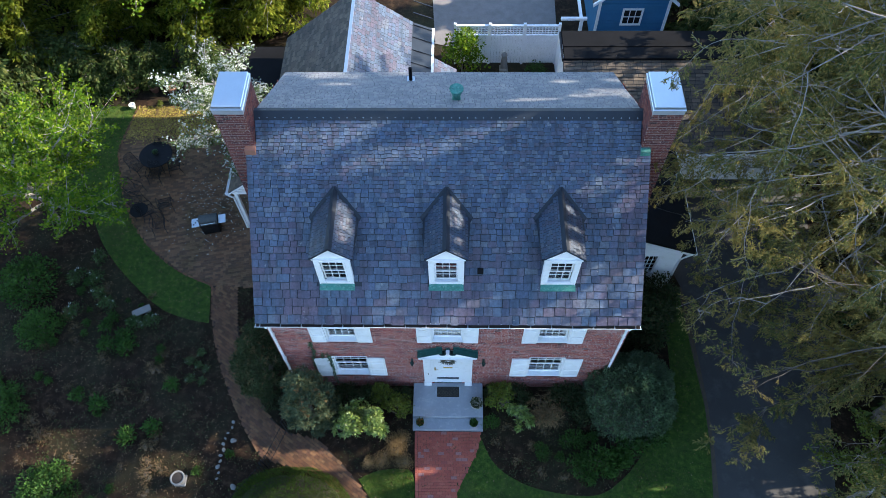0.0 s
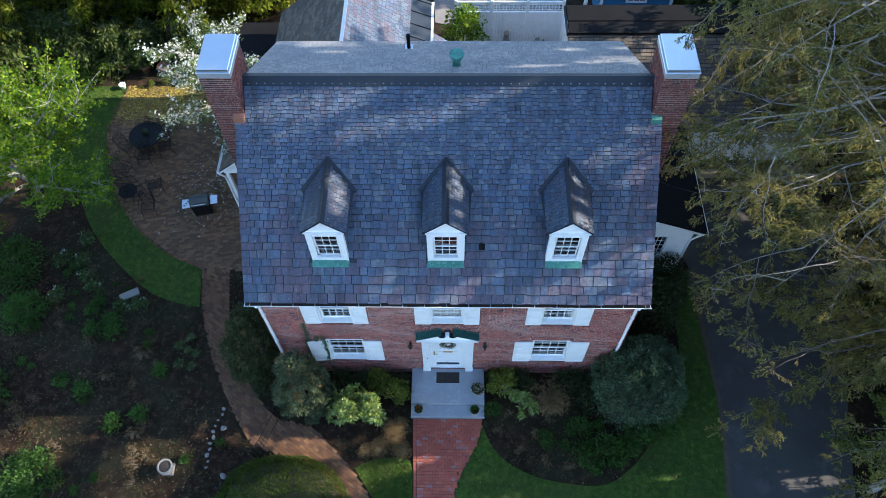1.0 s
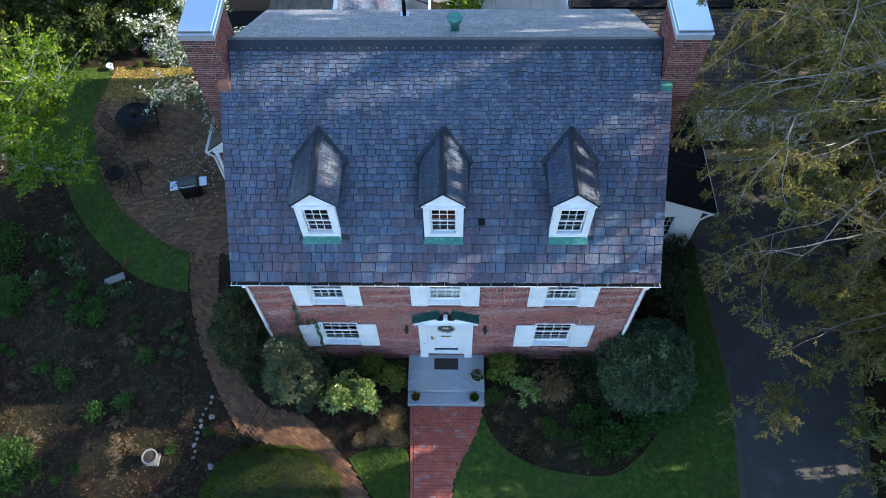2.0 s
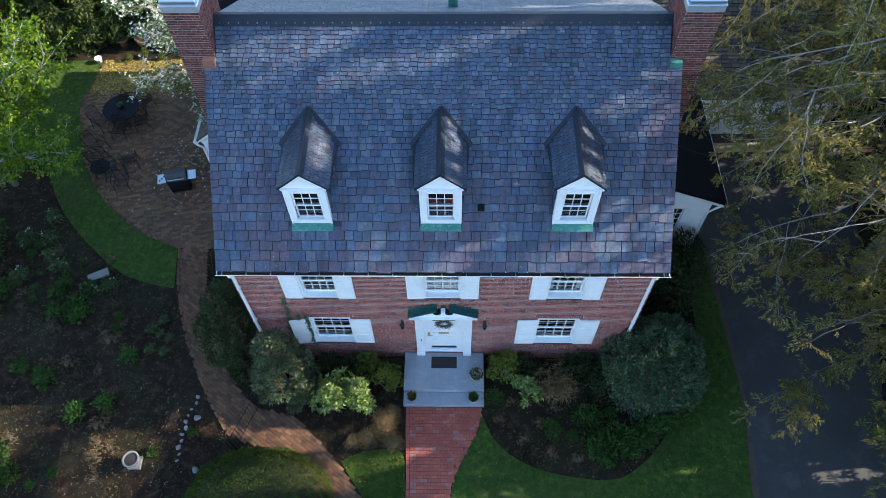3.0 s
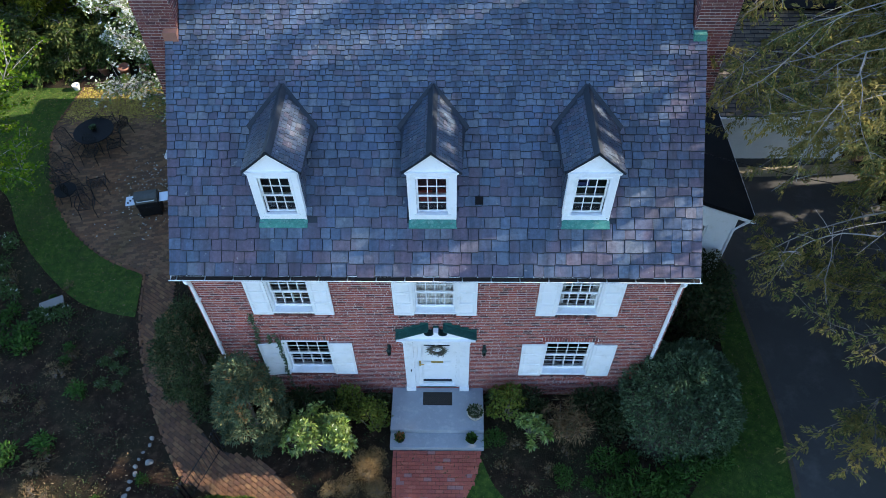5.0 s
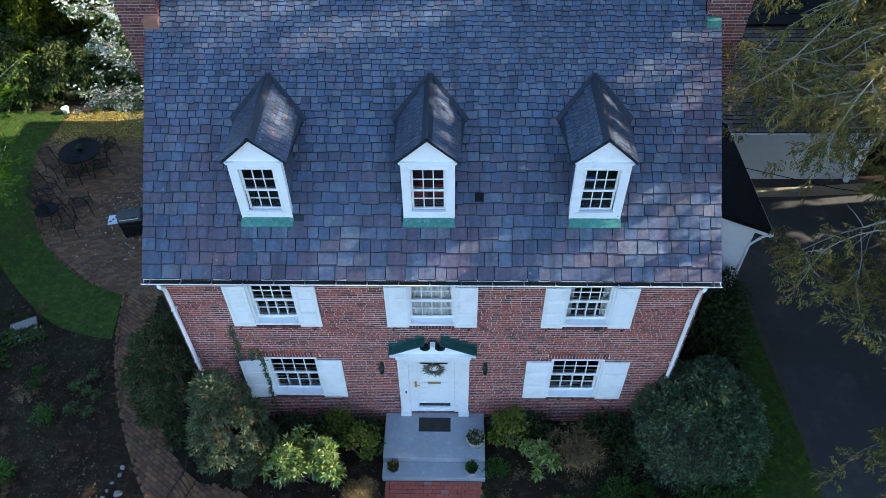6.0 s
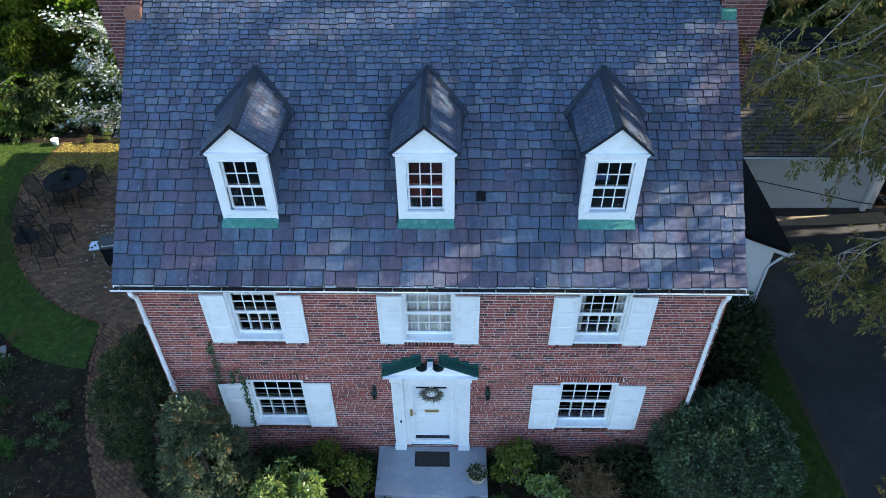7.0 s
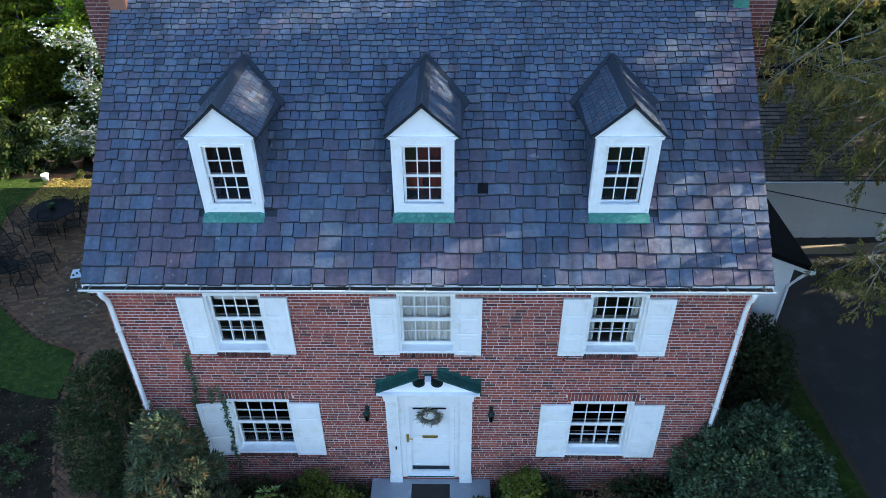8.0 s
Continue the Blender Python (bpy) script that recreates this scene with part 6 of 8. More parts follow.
put(broadleaf("magnolia_tree", "white flowering magnolia tree beside the patio", 9.0, 2.6, 73, M_MAGNOLIA, M_GREYBARK, (0.10, 0.05), 8000, 18, 0.35, (M_BLOSSOM, 2300), (0.15, -0.08)), -9.0, 9.5)

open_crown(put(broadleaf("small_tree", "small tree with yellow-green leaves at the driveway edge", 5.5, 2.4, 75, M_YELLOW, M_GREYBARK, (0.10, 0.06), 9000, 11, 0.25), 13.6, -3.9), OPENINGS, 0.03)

# shrubs round the front of the house
put(shrub("cypress_shrub", "layered blue-green cypress shrub with browning top sprays by the house corner", 0.98, 0.95, 3.75, M_CYPRESS, (0.105, 0.034), 19000, 81, 38, 0.04, 0.045, 0.8, stems=14, upward=0.2, extra=(M_CYPRESS_DRY, 60, 14, "brown_spray", 0.9)), -4.8, -1.1)
put(shrub("yew_bush", "large dark green yew bush with browning tips beside the brick path", 1.0, 1.5, 3.5, M_YEW, (0.105, 0.032), 18000, 82, 34, 0.05, 0.054, 0.9, extra=(M_RUSSET, 70, 9, "brown_spray", 0.9)), -6.6, 0.4)
put(rosette("rhododendron", "glossy bright green rhododendron in the front bed", 1.12, 0.72, 1.75, M_RHODO, (0.14, 0.046), 400, 10, 83, 14), -3.0, -1.6)
gold = put(shrub("azalea", "yellow-green azalea bush beside the porch", 0.42, 0.42, 1.2, M_YELLOW, (0.075, 0.05), 1300, 84, 8, 0.25, 0.095), -1.75, -0.95)
again(gold, 1.85, -0.62, 80, 1.15)
again(gold, -2.35, -0.55, 160, 0.95)
russet = put(rosette("azalea", "russet brown azalea with starry withered leaves in the bed", 0.85, 0.8, 1.35, M_RUSSET, (0.20, 0.022), 150, 11, 85, 16), 3.4, -1.15)
put(rosette("rhododendron", "small rhododendron with pale new leaves", 0.55, 0.5, 0.95, M_RHODO, (0.15, 0.05), 80, 9, 86, 7), 2.6, -1.25)
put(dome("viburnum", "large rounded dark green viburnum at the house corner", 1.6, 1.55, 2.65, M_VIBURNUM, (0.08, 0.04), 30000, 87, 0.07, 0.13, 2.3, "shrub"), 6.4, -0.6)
dark = put(shrub("evergreen_bush", "dense dark evergreen bush along the side wall", 1.0, 1.3, 2.3, M_YEW, (0.12, 0.06), 5000, 88, 16, 0.05, 0.12, 1.1), 7.1, 2.3)
again(dark, 6.5, 3.5, 90, 0.95)
again(dark, 7.9, 3.3, 200, 0.75)
laurel = put(shrub("laurel", "low glossy green laurel at the edge of the bed", 0.62, 0.5, 0.6, M_GARDEN, (0.16, 0.045), 700, 89, 9, 0.15, 0.14), 5.2, -2.75)
for x, y, turn, size in ((6.35, -2.2, 60, 1.0), (4.6, -3.0, 130, 0.8), (5.9, -2.7, 210, 0.8), (1.5, -1.4, 30, 0.5), (3.3, -2.4, 300, 0.5), (7.2, -1.9, 20, 0.75), (4.4, -2.0, 20, 0.7)):
    again(laurel, x, y, turn, size)
low_dark = put(shrub("evergreen_bush", "low dark evergreen bush against the brick wall", 0.6, 0.35, 0.7, M_YEW, (0.08, 0.045), 1500, 98, 12, 0.1, 0.13), -2.75, -0.5)
for x, y, turn, size in ((-1.7, -0.45, 10, 0.8), (2.5, -0.45, 170, 1.0), (4.2, -0.45, 20, 1.15), (1.55, -0.4, 100, 0.7), (-3.6, -0.5, 190, 1.0), (4.9, -0.9, 70, 1.1)):
    again(low_dark, x, y, turn, size)
straw = put(shrub("azalea", "straw-coloured dry shrub beside the walk", 0.75, 0.6, 1.1, M_STRAW, (0.10, 0.022), 2200, 85, 12, 0.2, 0.13, stems=26), -1.5, -2.85, 0, 0.42)
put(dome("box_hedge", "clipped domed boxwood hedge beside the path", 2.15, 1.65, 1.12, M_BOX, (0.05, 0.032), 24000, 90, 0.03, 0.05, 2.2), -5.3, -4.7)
for x, y, k in ((-1.75, -2.4, 0.5), (-2.25, -2.75, 0.45), (-1.6, -2.0, 0.4), (-2.7, -2.85, 0.35), (-1.95, -2.1, 0.4)):
    again(straw, x, y, x * 50, k, "straw-coloured dry tuft beside the walk")
lily = put(shrub("border_plant", "small bright green clump in the mulch bed", 0.26, 0.24, 0.34, M_GARDEN, (0.11, 0.055), 260, 91, 7, 0.1, 0.16, stems=3, category="plant"), -10.2, -0.1)
tuft = put(shrub("border_plant", "pale flowering clump in the mulch bed", 0.30, 0.28, 0.36, M_FLOWERING, (0.09, 0.045), 320, 92, 8, 0.1, 0.16, stems=3, category="plant", extra=(M_BLOSSOM, 9, 4, "bloom", 0.5)), -13.6, 3.35)
dead = put(shrub("border_plant", "brown withered perennial in the mulch bed", 0.35, 0.33, 0.34, M_RUSSET, (0.12, 0.02), 220, 93, 7, 0.1, 0.16, stems=9, category="plant"), -11.0, 0.5)
for x, y, k in ((-13.2, 2.75, 0.9), (-13.35, 2.35, 1.0), (-12.5, 1.9, 1.25), (-12.3, 1.45, 1.3), (-10.55, -1.7, 1.15), (-11.4, -2.0, 1.2), (-13.1, 1.55, 1.2), (-12.75, -0.85, 1.2), (-13.6, -0.5, 1.0), (-7.65, -2.6, 0.6), (-11.0, 1.4, 0.6), (-10.95, 0.95, 0.6)):
    again(lily, x, y, x * 70, k)
for x, y, k in ((-12.25, 2.5, 1.0), (-11.65, 2.6, 1.0), (-9.75, 0.9, 0.55), (-9.4, 1.25, 0.5), (-9.15, 0.1, 0.5), (-9.6, 0.2, 0.55), (-9.1, 0.6, 0.45), (-9.4, 0.75, 0.45), (-14.4, 4.6, 1.0), (-14.1, 3.9, 0.9), (-14.9, 3.0, 1.0), (-14.5, 5.6, 1.0), (-15.2, 4.6, 1.1)):
    again(tuft, x, y, x * 90, k)
for x, y, k in ((1.75, -2.1, 0.5), (2.4, -2.7, 0.45), (2.9, -2.2, 0.5), (3.2, -3.1, 0.55), (3.9, -2.6, 0.6), (4.0, -3.3, 0.5), (4.9, -3.35, 0.75), (5.6, -3.1, 0.8), (6.2, -2.7, 0.7), (6.7, -2.0, 0.6), (2.1, -1.5, 0.5), (5.1, -1.9, 0.7), (3.4, -1.7, 0.55)):
    again(dead if k < 0.56 else lily, x, y, x * 90, k * 1.1, "low withered clump in the shaded front bed" if k < 0.56 else "low leafy clump in the shaded front bed")
rp = random.Random(17)
for i in range(70):
    x, y = rp.uniform(-17, -8.2), rp.uniform(-5.5, 4.5)
    if x > -9.2 and y > -1.5 or x > -8.6 or y > 1.5 and x > -11.5:
        continue
    again(dead if rp.random() < 0.6 else lily, x, y, rp.uniform(0, 360), rp.uniform(0.35, 0.9))
leafy_bush = put(shrub("garden_bush", "bright green leafy bush in the corner of the bed", 0.95, 0.85, 1.05, M_GARDEN, (0.10, 0.055), 3000, 94, 14, 0.1, 0.13), -13.6, -3.9)
for x, y, turn, size in ((-15.8, 2.2, 40, 0.9), (-16.2, -1.0, 90, 1.0), (-17.0, 4.2, 200, 1.2), (-12.0, 15.6, 10, 0.8), (-17.5, 15.3, 50, 1.0), (-19.8, 15.5, 70, 1.1)):
    again(leafy_bush, x, y, turn, size, "leafy green bush at the garden's edge")

# ---- porch, garage, wing, fences and loose things ----
porch = part("porch_step", boxes((-1.25, 1.25, -1.27, -0.0125, -0.1, 0.36), bevel=0.012), M_BLUESTONE)
tagged(porch, "grey bluestone porch slab before the front door", "porch", kind="structure")
low_step = part("porch_step", boxes((-1.25, 1.25, -1.69, -1.2705, -0.1, 0.18), bevel=0.012), M_BLUESTONE)
tagged(low_step, "grey bluestone lower step of the porch", "porch", kind="structure")


def door_mat():
    t = thing("door_mat", "black rubber door mat with diamond mesh on the porch", "mat", at=(0.0, -0.35, 0.36))
    part("mat_base", boxes((-0.40, 0.40, -0.20, 0.19, 0.0, 0.010)), M_RUBBER, t)
    bm = bmesh.new()
    m45 = Matrix.Rotation(radians(45), 4, "Z")
    for k in range(-12, 13):
        for s in (-1, 1):
            a = Vector((k * 0.055, 0, 0))
            d = Vector((1, s, 0)).normalized()
            lo, hi = -2, 2
            for c, h in ((0, 0.38), (1, 0.18)):
                t0, t1 = sorted(((-h - a[c]) / d[c], (h - a[c]) / d[c]))
                lo, hi = max(lo, t0), min(hi, t1)
            if hi - lo > 0.03:
                p, q = a + d * lo, a + d * hi
                n = Vector((-d.y, d.x, 0)) * 0.0022
                vs = [bm.verts.new((v.x, v.y, 0.0125)) for v in (p - n, q - n, q + n, p + n)]
                bm.faces.new(vs)
    part("mesh_pattern", bm, plain("mat_ridges", (0.075, 0.06, 0.04), 0.8), t)["kind"] = "stuff"


door_mat()


def planter(x, y, z, r, h, plant_material, label, flowers=None, mat_=None):
    t = thing("planter", label, "planter", "planters on the porch", at=(x, y, z))
    bm = bmesh.new()
    lathe(bm, [(r * 0.7, 0), (r * 0.86, h * 0.35), (r * 0.98, h * 0.8), (r * 1.08, h * 0.86), (r * 1.08, h), (r * 0.94, h), (r * 0.9, h * 0.84), (0.02, h * 0.84)], 24)
    part("pot", bm, mat_ or M_POT, t, smooth=True)
    rr = random.Random(int(x * 100))
    pts, ways = [], []
    for i in range(240):
        a, q = rr.uniform(0, 6.28), r * 0.9 * math.sqrt(rr.random())
        pts.append((q * math.cos(a), q * math.sin(a), h * 0.84 + rr.random() * r * 0.5))
        ways.append((math.cos(a) * 0.6 + rr.gauss(0, 0.5), math.sin(a) * 0.6 + rr.gauss(0, 0.5), 0.7 + rr.gauss(0, 0.4)))
    part("foliage", leaf_mesh("foliage", pts, ways, 0.07, 0.035, 5), plant_material, t)
    if flowers:
        pts2 = [(p[0], p[1], p[2] + 0.05) for p in pts[::8] for k in range(5)]
        part("bloom", leaf_mesh("bloom", pts2, [(rr.gauss(0, 1), rr.gauss(0, 1), 0.6) for p in pts2], 0.035, 0.025, 6), flowers, t)["kind"] = "stuff"
    return t


planter(1.02, -0.85, 0.36, 0.21, 0.26, M_YEW, "pale stone planter with dark green leaves", None)
planter(-0.98, -1.48, 0.18, 0.125, 0.17, M_GARDEN, "small pot with orange flowers on the lower step", M_ORANGE, M_IRON)
planter(0.92, -1.48, 0.18, 0.135, 0.14, M_GARDEN, "small dark pot with green leaves on the lower step", None, M_IRON)


def wreath():
    t = thing("wreath", "dried grey-green twig wreath on the front door", "wreath", at=(0.0, 0.085, 2.24))
    rr = random.Random(4)
    bm = bmesh.new()
    tube(bm, [(0.16 * math.cos(a), -0.012, 0.16 * math.sin(a)) for a in (k * math.pi / 12 for k in range(25))], 0.028, 6)
    part("ring", bm, M_BARK, t)
    pts, ways = [], []
    for i in range(420):
        a = rr.uniform(0, 6.28)
        q = 0.165 + rr.gauss(0, 0.03)
        pts.append((q * math.cos(a), -0.03 + rr.gauss(0, 0.012), q * math.sin(a)))
        ways.append((math.cos(a) + rr.gauss(0, 0.9), -0.35 + rr.gauss(0, 0.3), math.sin(a) * 0.7 - 0.15 + rr.gauss(0, 0.7)))
    part("twigwork", leaf_mesh("twigwork", pts, ways, 0.105, 0.016, 8), leafy("dried_twig", [(0.16, 0.15, 0.11), (0.10, 0.12, 0.08), (0.24, 0.21, 0.17), (0.3, 0.28, 0.25)], 0.7, 0.1), t)["kind"] = "stuff"


wreath()


def wall_lantern():
    t = thing("wall_lantern", "small green copper wall lantern beside the door", "lantern", "lanterns beside the door", at=(-1.21, -0.010, 2.42))
    part("back_plate", boxes((-0.04, 0.04, -0.02, 0.0, -0.02, 0.2), bevel=0.006), M_VERDIGRIS, t)
    bm = bmesh.new()
    tube(bm, [(0, -0.015, 0.16), (0, -0.07, 0.21), (0, -0.12, 0.19), (0, -0.12, 0.14)], 0.009, 6)
    part("arm", bm, M_VERDIGRIS, t)
    bm = bmesh.new()
    lathe(bm, [(0.02, 0.15), (0.075, 0.10), (0.06, 0.095)], 6, (0, -0.12, 0))
    part("cap", bm, M_VERDIGRIS, t)
    bm = bmesh.new()
    for k in range(6):
        a = k * math.pi / 3
        tube(bm, [(0.057 * math.cos(a), -0.12 + 0.057 * math.sin(a), 0.10), (0.04 * math.cos(a), -0.12 + 0.04 * math.sin(a), -0.08)], 0.006, 4)
    lathe(bm, [(0.045, -0.095), (0.045, -0.08), (0.02, -0.079)], 6, (0, -0.12, 0))
    part("cage", bm, M_VERDIGRIS, t)
    bm = bmesh.new()
    lathe(bm, [(0.037, -0.078), (0.052, 0.095)], 6, (0, -0.12, 0))
    part("glass", bm, M_GLASS, t).visible_shadow = False
    return t


lamp = wall_lantern()
copy_thing(lamp, pose(1.21, -0.010, 2.42))


# garage
def garage():
    g = thing("garage", "low garage with dark shingle roof and black flat top", "garage")
    x0, x1, y0, y1, ez, ry, rz = 4.75, 14.4, 9.5, 13.9, 2.43, 12.5, 4.22
    part("front_wall", boxes((x0, 9.3, y0, y0 + 0.2, -0.3, ez), (9.3, 14.0, y0, y0 + 0.2, 2.28, ez), (14.0, x1, y0, y0 + 0.2, -0.3, ez)), M_GREYWALL, g, "pale grey painted wall")
    for xa, xb in ((9.32, 13.98),):
        bm = boxes((xa, xb, y0 + 0.06, y0 + 0.10, -0.28, 2.27))
        d = part("garage_door", bm, M_GREYWALL, g, "wide pale grey garage door")
        for k in range(4):
            z = -0.22 + k * 0.62
            for j in range(6):
                xx = xa + 0.1 + j * (xb - xa - 0.2) / 6
                part("panel", boxes((xx + 0.05, xx + 0.68, y0 + 0.048, y0 + 0.0599, z + 0.08, z + 0.54), bevel=0.008), M_GREYWALL, d)
    for xa, xb in ((x0, x0 + 0.15), (x1 - 0.15, x1)):
        bm = bmesh.new()
        prism(bm, [(y0 + 0.2, -0.3), (y1, -0.3), (y1, rz - 0.1), (ry, rz - 0.1), (y0 + 0.2, ez + 0.2)], "x", xa, xb)
        part("side_wall", bm, M_WHITE_WORN, g, "white boarded gable end")
    part("rear_wall", boxes((x0 + 0.15, x1 - 0.15, y1 - 0.15, y1, -0.3, rz - 0.1)), M_GREYWALL, g)
    bm = bmesh.new()
    prism(bm, [(9.02, ez - 0.12), (9.02, ez - 0.02), (ry, rz), (ry, rz - 0.12)], "x", x0 - 0.12, x1 + 0.12)
    roof = part("roof", bm, M_DARK, g, "dark brown shingle slope")
    way = Vector((0, ry - 9.02, rz - ez + 0.02))
    lay_shingles("shingling", (x0 - 0.12, 9.02, ez - 0.015), (x1 + 0.12, 9.02, ez - 0.015), way, way.length, 0.15, 0.3, M_BROWN_SHINGLE, roof, 0.02, 71, 0.4, None, 0.007)
    part("gutter", boxes((x0 - 0.12, x1 + 0.12, 8.93, 9.02, ez - 0.10, ez - 0.03)), M_GREYWALL, g, "pale gutter")
    bm = boxes((x0 - 0.1, x1 + 0.12, ry - 0.1, 13.05, rz + 0.02, rz + 0.12), (x0 - 0.1, x1 + 0.12, 13.08, y1 + 0.1, rz + 0.03, rz + 0.14), bevel=0.01)
    part("flat_top", bm, M_BLACK, g, "black membrane flat roof")
    bm = boxes((13.98, 14.12, 9.36, 9.4999, -0.3, 2.3))
    part("door_post", bm, M_WHITE, g)
    part("rake_trim", boxes((x0 - 0.18, x0 - 0.1201, ry - 0.1, y1 + 0.1, rz - 0.06, rz + 0.1)), M_IRON, g)
    return g


garage()


# side rooms: right sun room and left door hood
def sun_room():
    s = thing("sun_room", "small white side room with dark roof and gridded window", "side room")
    x0, x1, y0, y1 = 5.64, 8.55, 4.1, 8.7
    part("front_wall", boxes((x0, 6.35, y0, y0 + 0.15, -0.2, 2.9), (7.75, x1, y0, y0 + 0.15, -0.2, 2.9), (6.35, 7.75, y0, y0 + 0.15, -0.2, 1.3), (6.35, 7.75, y0, y0 + 0.15, 2.55, 2.9)), M_WHITE, s, "white painted front wall")
    bm = bmesh.new()
    prism(bm, [(x0, 2.9001), (x1, 2.9001), (x0, 4.15)], "y", y0, y0 + 0.15)
    part("gable", bm, M_WHITE, s)
    part("side_wall", boxes((x1 - 0.15, x1, y0 + 0.15, y1, -0.2, 2.9), (x0, x1 - 0.15, y1 - 0.15, y1, -0.2, 2.9)), M_WHITE, s)
    for k in range(2):
        xa = 6.36 + k * 0.70
        bm = bmesh.new()
        q = sash_grid(bm, xa, xa + 0.68, 1.31, 2.54, y0 + 0.02, 4, 4, 0.02, 0.04)
        w = part("window", bm, M_WHITE, s)
        panes(w, *q, y0 + 0.04, 4, 4, rw)
    part("inner_wall", boxes((x0 + 0.1, x1 - 0.2, y0 + 1.6, y0 + 1.7, -0.1, 2.8)), M_ROOM, s)
    bm = bmesh.new()
    prism(bm, [(x0, 4.22), (8.95, 2.86), (8.95, 2.98), (x0, 4.36)], "y", y0 - 0.12, y1)
    part("roof", bm, M_BLACK, s, "dark side roof")
    part("rake_trim", boxes((8.86, 9.0, y0 - 0.16, y1, 2.80, 2.92), bevel=0.01), M_WHITE, s, "white gutter")
    bm = bmesh.new()
    prism(bm, [(x0, 4.10), (8.95, 2.76), (8.95, 2.858), (x0, 4.218)], "y", y0 - 0.14, y0 - 0.02)
    part("barge_board", bm, M_WHITE, s)
    bm = bmesh.new()
    tube(bm, [(8.9, y0 - 0.05, 2.8), (8.7, y0 - 0.05, 2.62), (8.5, y0 - 0.06, 2.4), (8.48, y0 - 0.06, 0.1)], 0.04, 8)
    part("downspout", bm, M_WHITE, s)
    return s


sun_room()


def door_hood():
    """A small gabled porch at the side door, its ridge running along the house."""
    s = thing("side_porch", "small white gabled porch roof with posts beside the side door", "porch", at=(0, 0, 0))
    xa, xb, ya, yb, ze = -8.62, -5.75, 6.83, 8.9, 2.6
    xm, zr = (xa + xb) / 2, 3.75
    for x, y in ((xa + 0.2, ya + 0.2), (xa + 0.2, yb - 0.2)):
        z0 = land(x, y)
        part("post", boxes((x - 0.07, x + 0.07, y - 0.07, y + 0.07, z0, ze - 0.18), bevel=0.008), M_WHITE, s, "white square post")
    part("beam", boxes((xa + 0.1, xb, ya + 0.1, ya + 0.26, ze - 0.1799, ze), (xa + 0.1, xb, yb - 0.26, yb - 0.1, ze - 0.1799, ze), (xa + 0.1, xa + 0.26, ya + 0.2601, yb - 0.2601, ze - 0.1799, ze)), M_WHITE, s)
    bm = bmesh.new()
    prism(bm, [(xa + 0.12, ze + 0.001), (xb, ze + 0.001), (xm, zr - 0.06)], "y", ya + 0.12, ya + 0.2)
    part("pediment", bm, M_WHITE, s, "white boarded gable")
    for k in range(5):
        z = ze + 0.1 + k * 0.18
        f = (zr - z) / (zr - ze)
        part("board_edge", boxes((xm + (xa + 0.2 - xm) * f + 0.1, xm + (xb - xm) * f - 0.1, ya + 0.105, ya + 0.1199, z, z + 0.02)), M_WHITE_WORN, s)
    for x in (xa, xb):
        bm = bmesh.new()
        prism(bm, [(x, ze + 0.0), (xm, zr), (xm, zr + 0.05), (x, ze + 0.05)], "y", ya, yb)
        part("porch_roof", bm, M_DARK, s, "dark shingled slope")
        bm = bmesh.new()
        prism(bm, [(x, ze - 0.06), (xm, zr - 0.06), (xm, zr - 0.001), (x, ze - 0.001)], "y", ya - 0.03, ya + 0.0)
        part("rake", bm, M_WHITE, s)
    run = Vector((xm - xa, 0, zr - ze))
    lay_shingles("shingling", (xa, yb, ze + 0.053), (xa, ya, ze + 0.053), run, run.length, 0.14, 0.2, M_BROWN_SHINGLE, s, 0.008, 16, 0.2)
    bm = bmesh.new()
    prism(bm, [(xa - 0.11, ze + 0.05), (xa - 0.10, ze - 0.05), (xa - 0.03, ze - 0.06), (xa + 0.0, ze - 0.05), (xa - 0.002, ze + 0.04), (xa - 0.012, ze + 0.04), (xa - 0.02, ze - 0.04), (xa - 0.085, ze - 0.04), (xa - 0.098, ze + 0.05)], "y", ya - 0.05, yb)
    part("gutter", bm, M_WHITE, s, "white gutter")
    bm = bmesh.new()
    tube(bm, [(xa - 0.05, ya + 0.05, ze - 0.05), (xa - 0.05, ya + 0.05, ze - 0.2), (xa + 0.1, ya + 0.1, ze - 0.4), (xa + 0.12, ya + 0.1, land(xa, ya) + 0.1)], 0.04, 8)
    part("downspout", bm, M_WHITE, s)
    return s


door_hood()


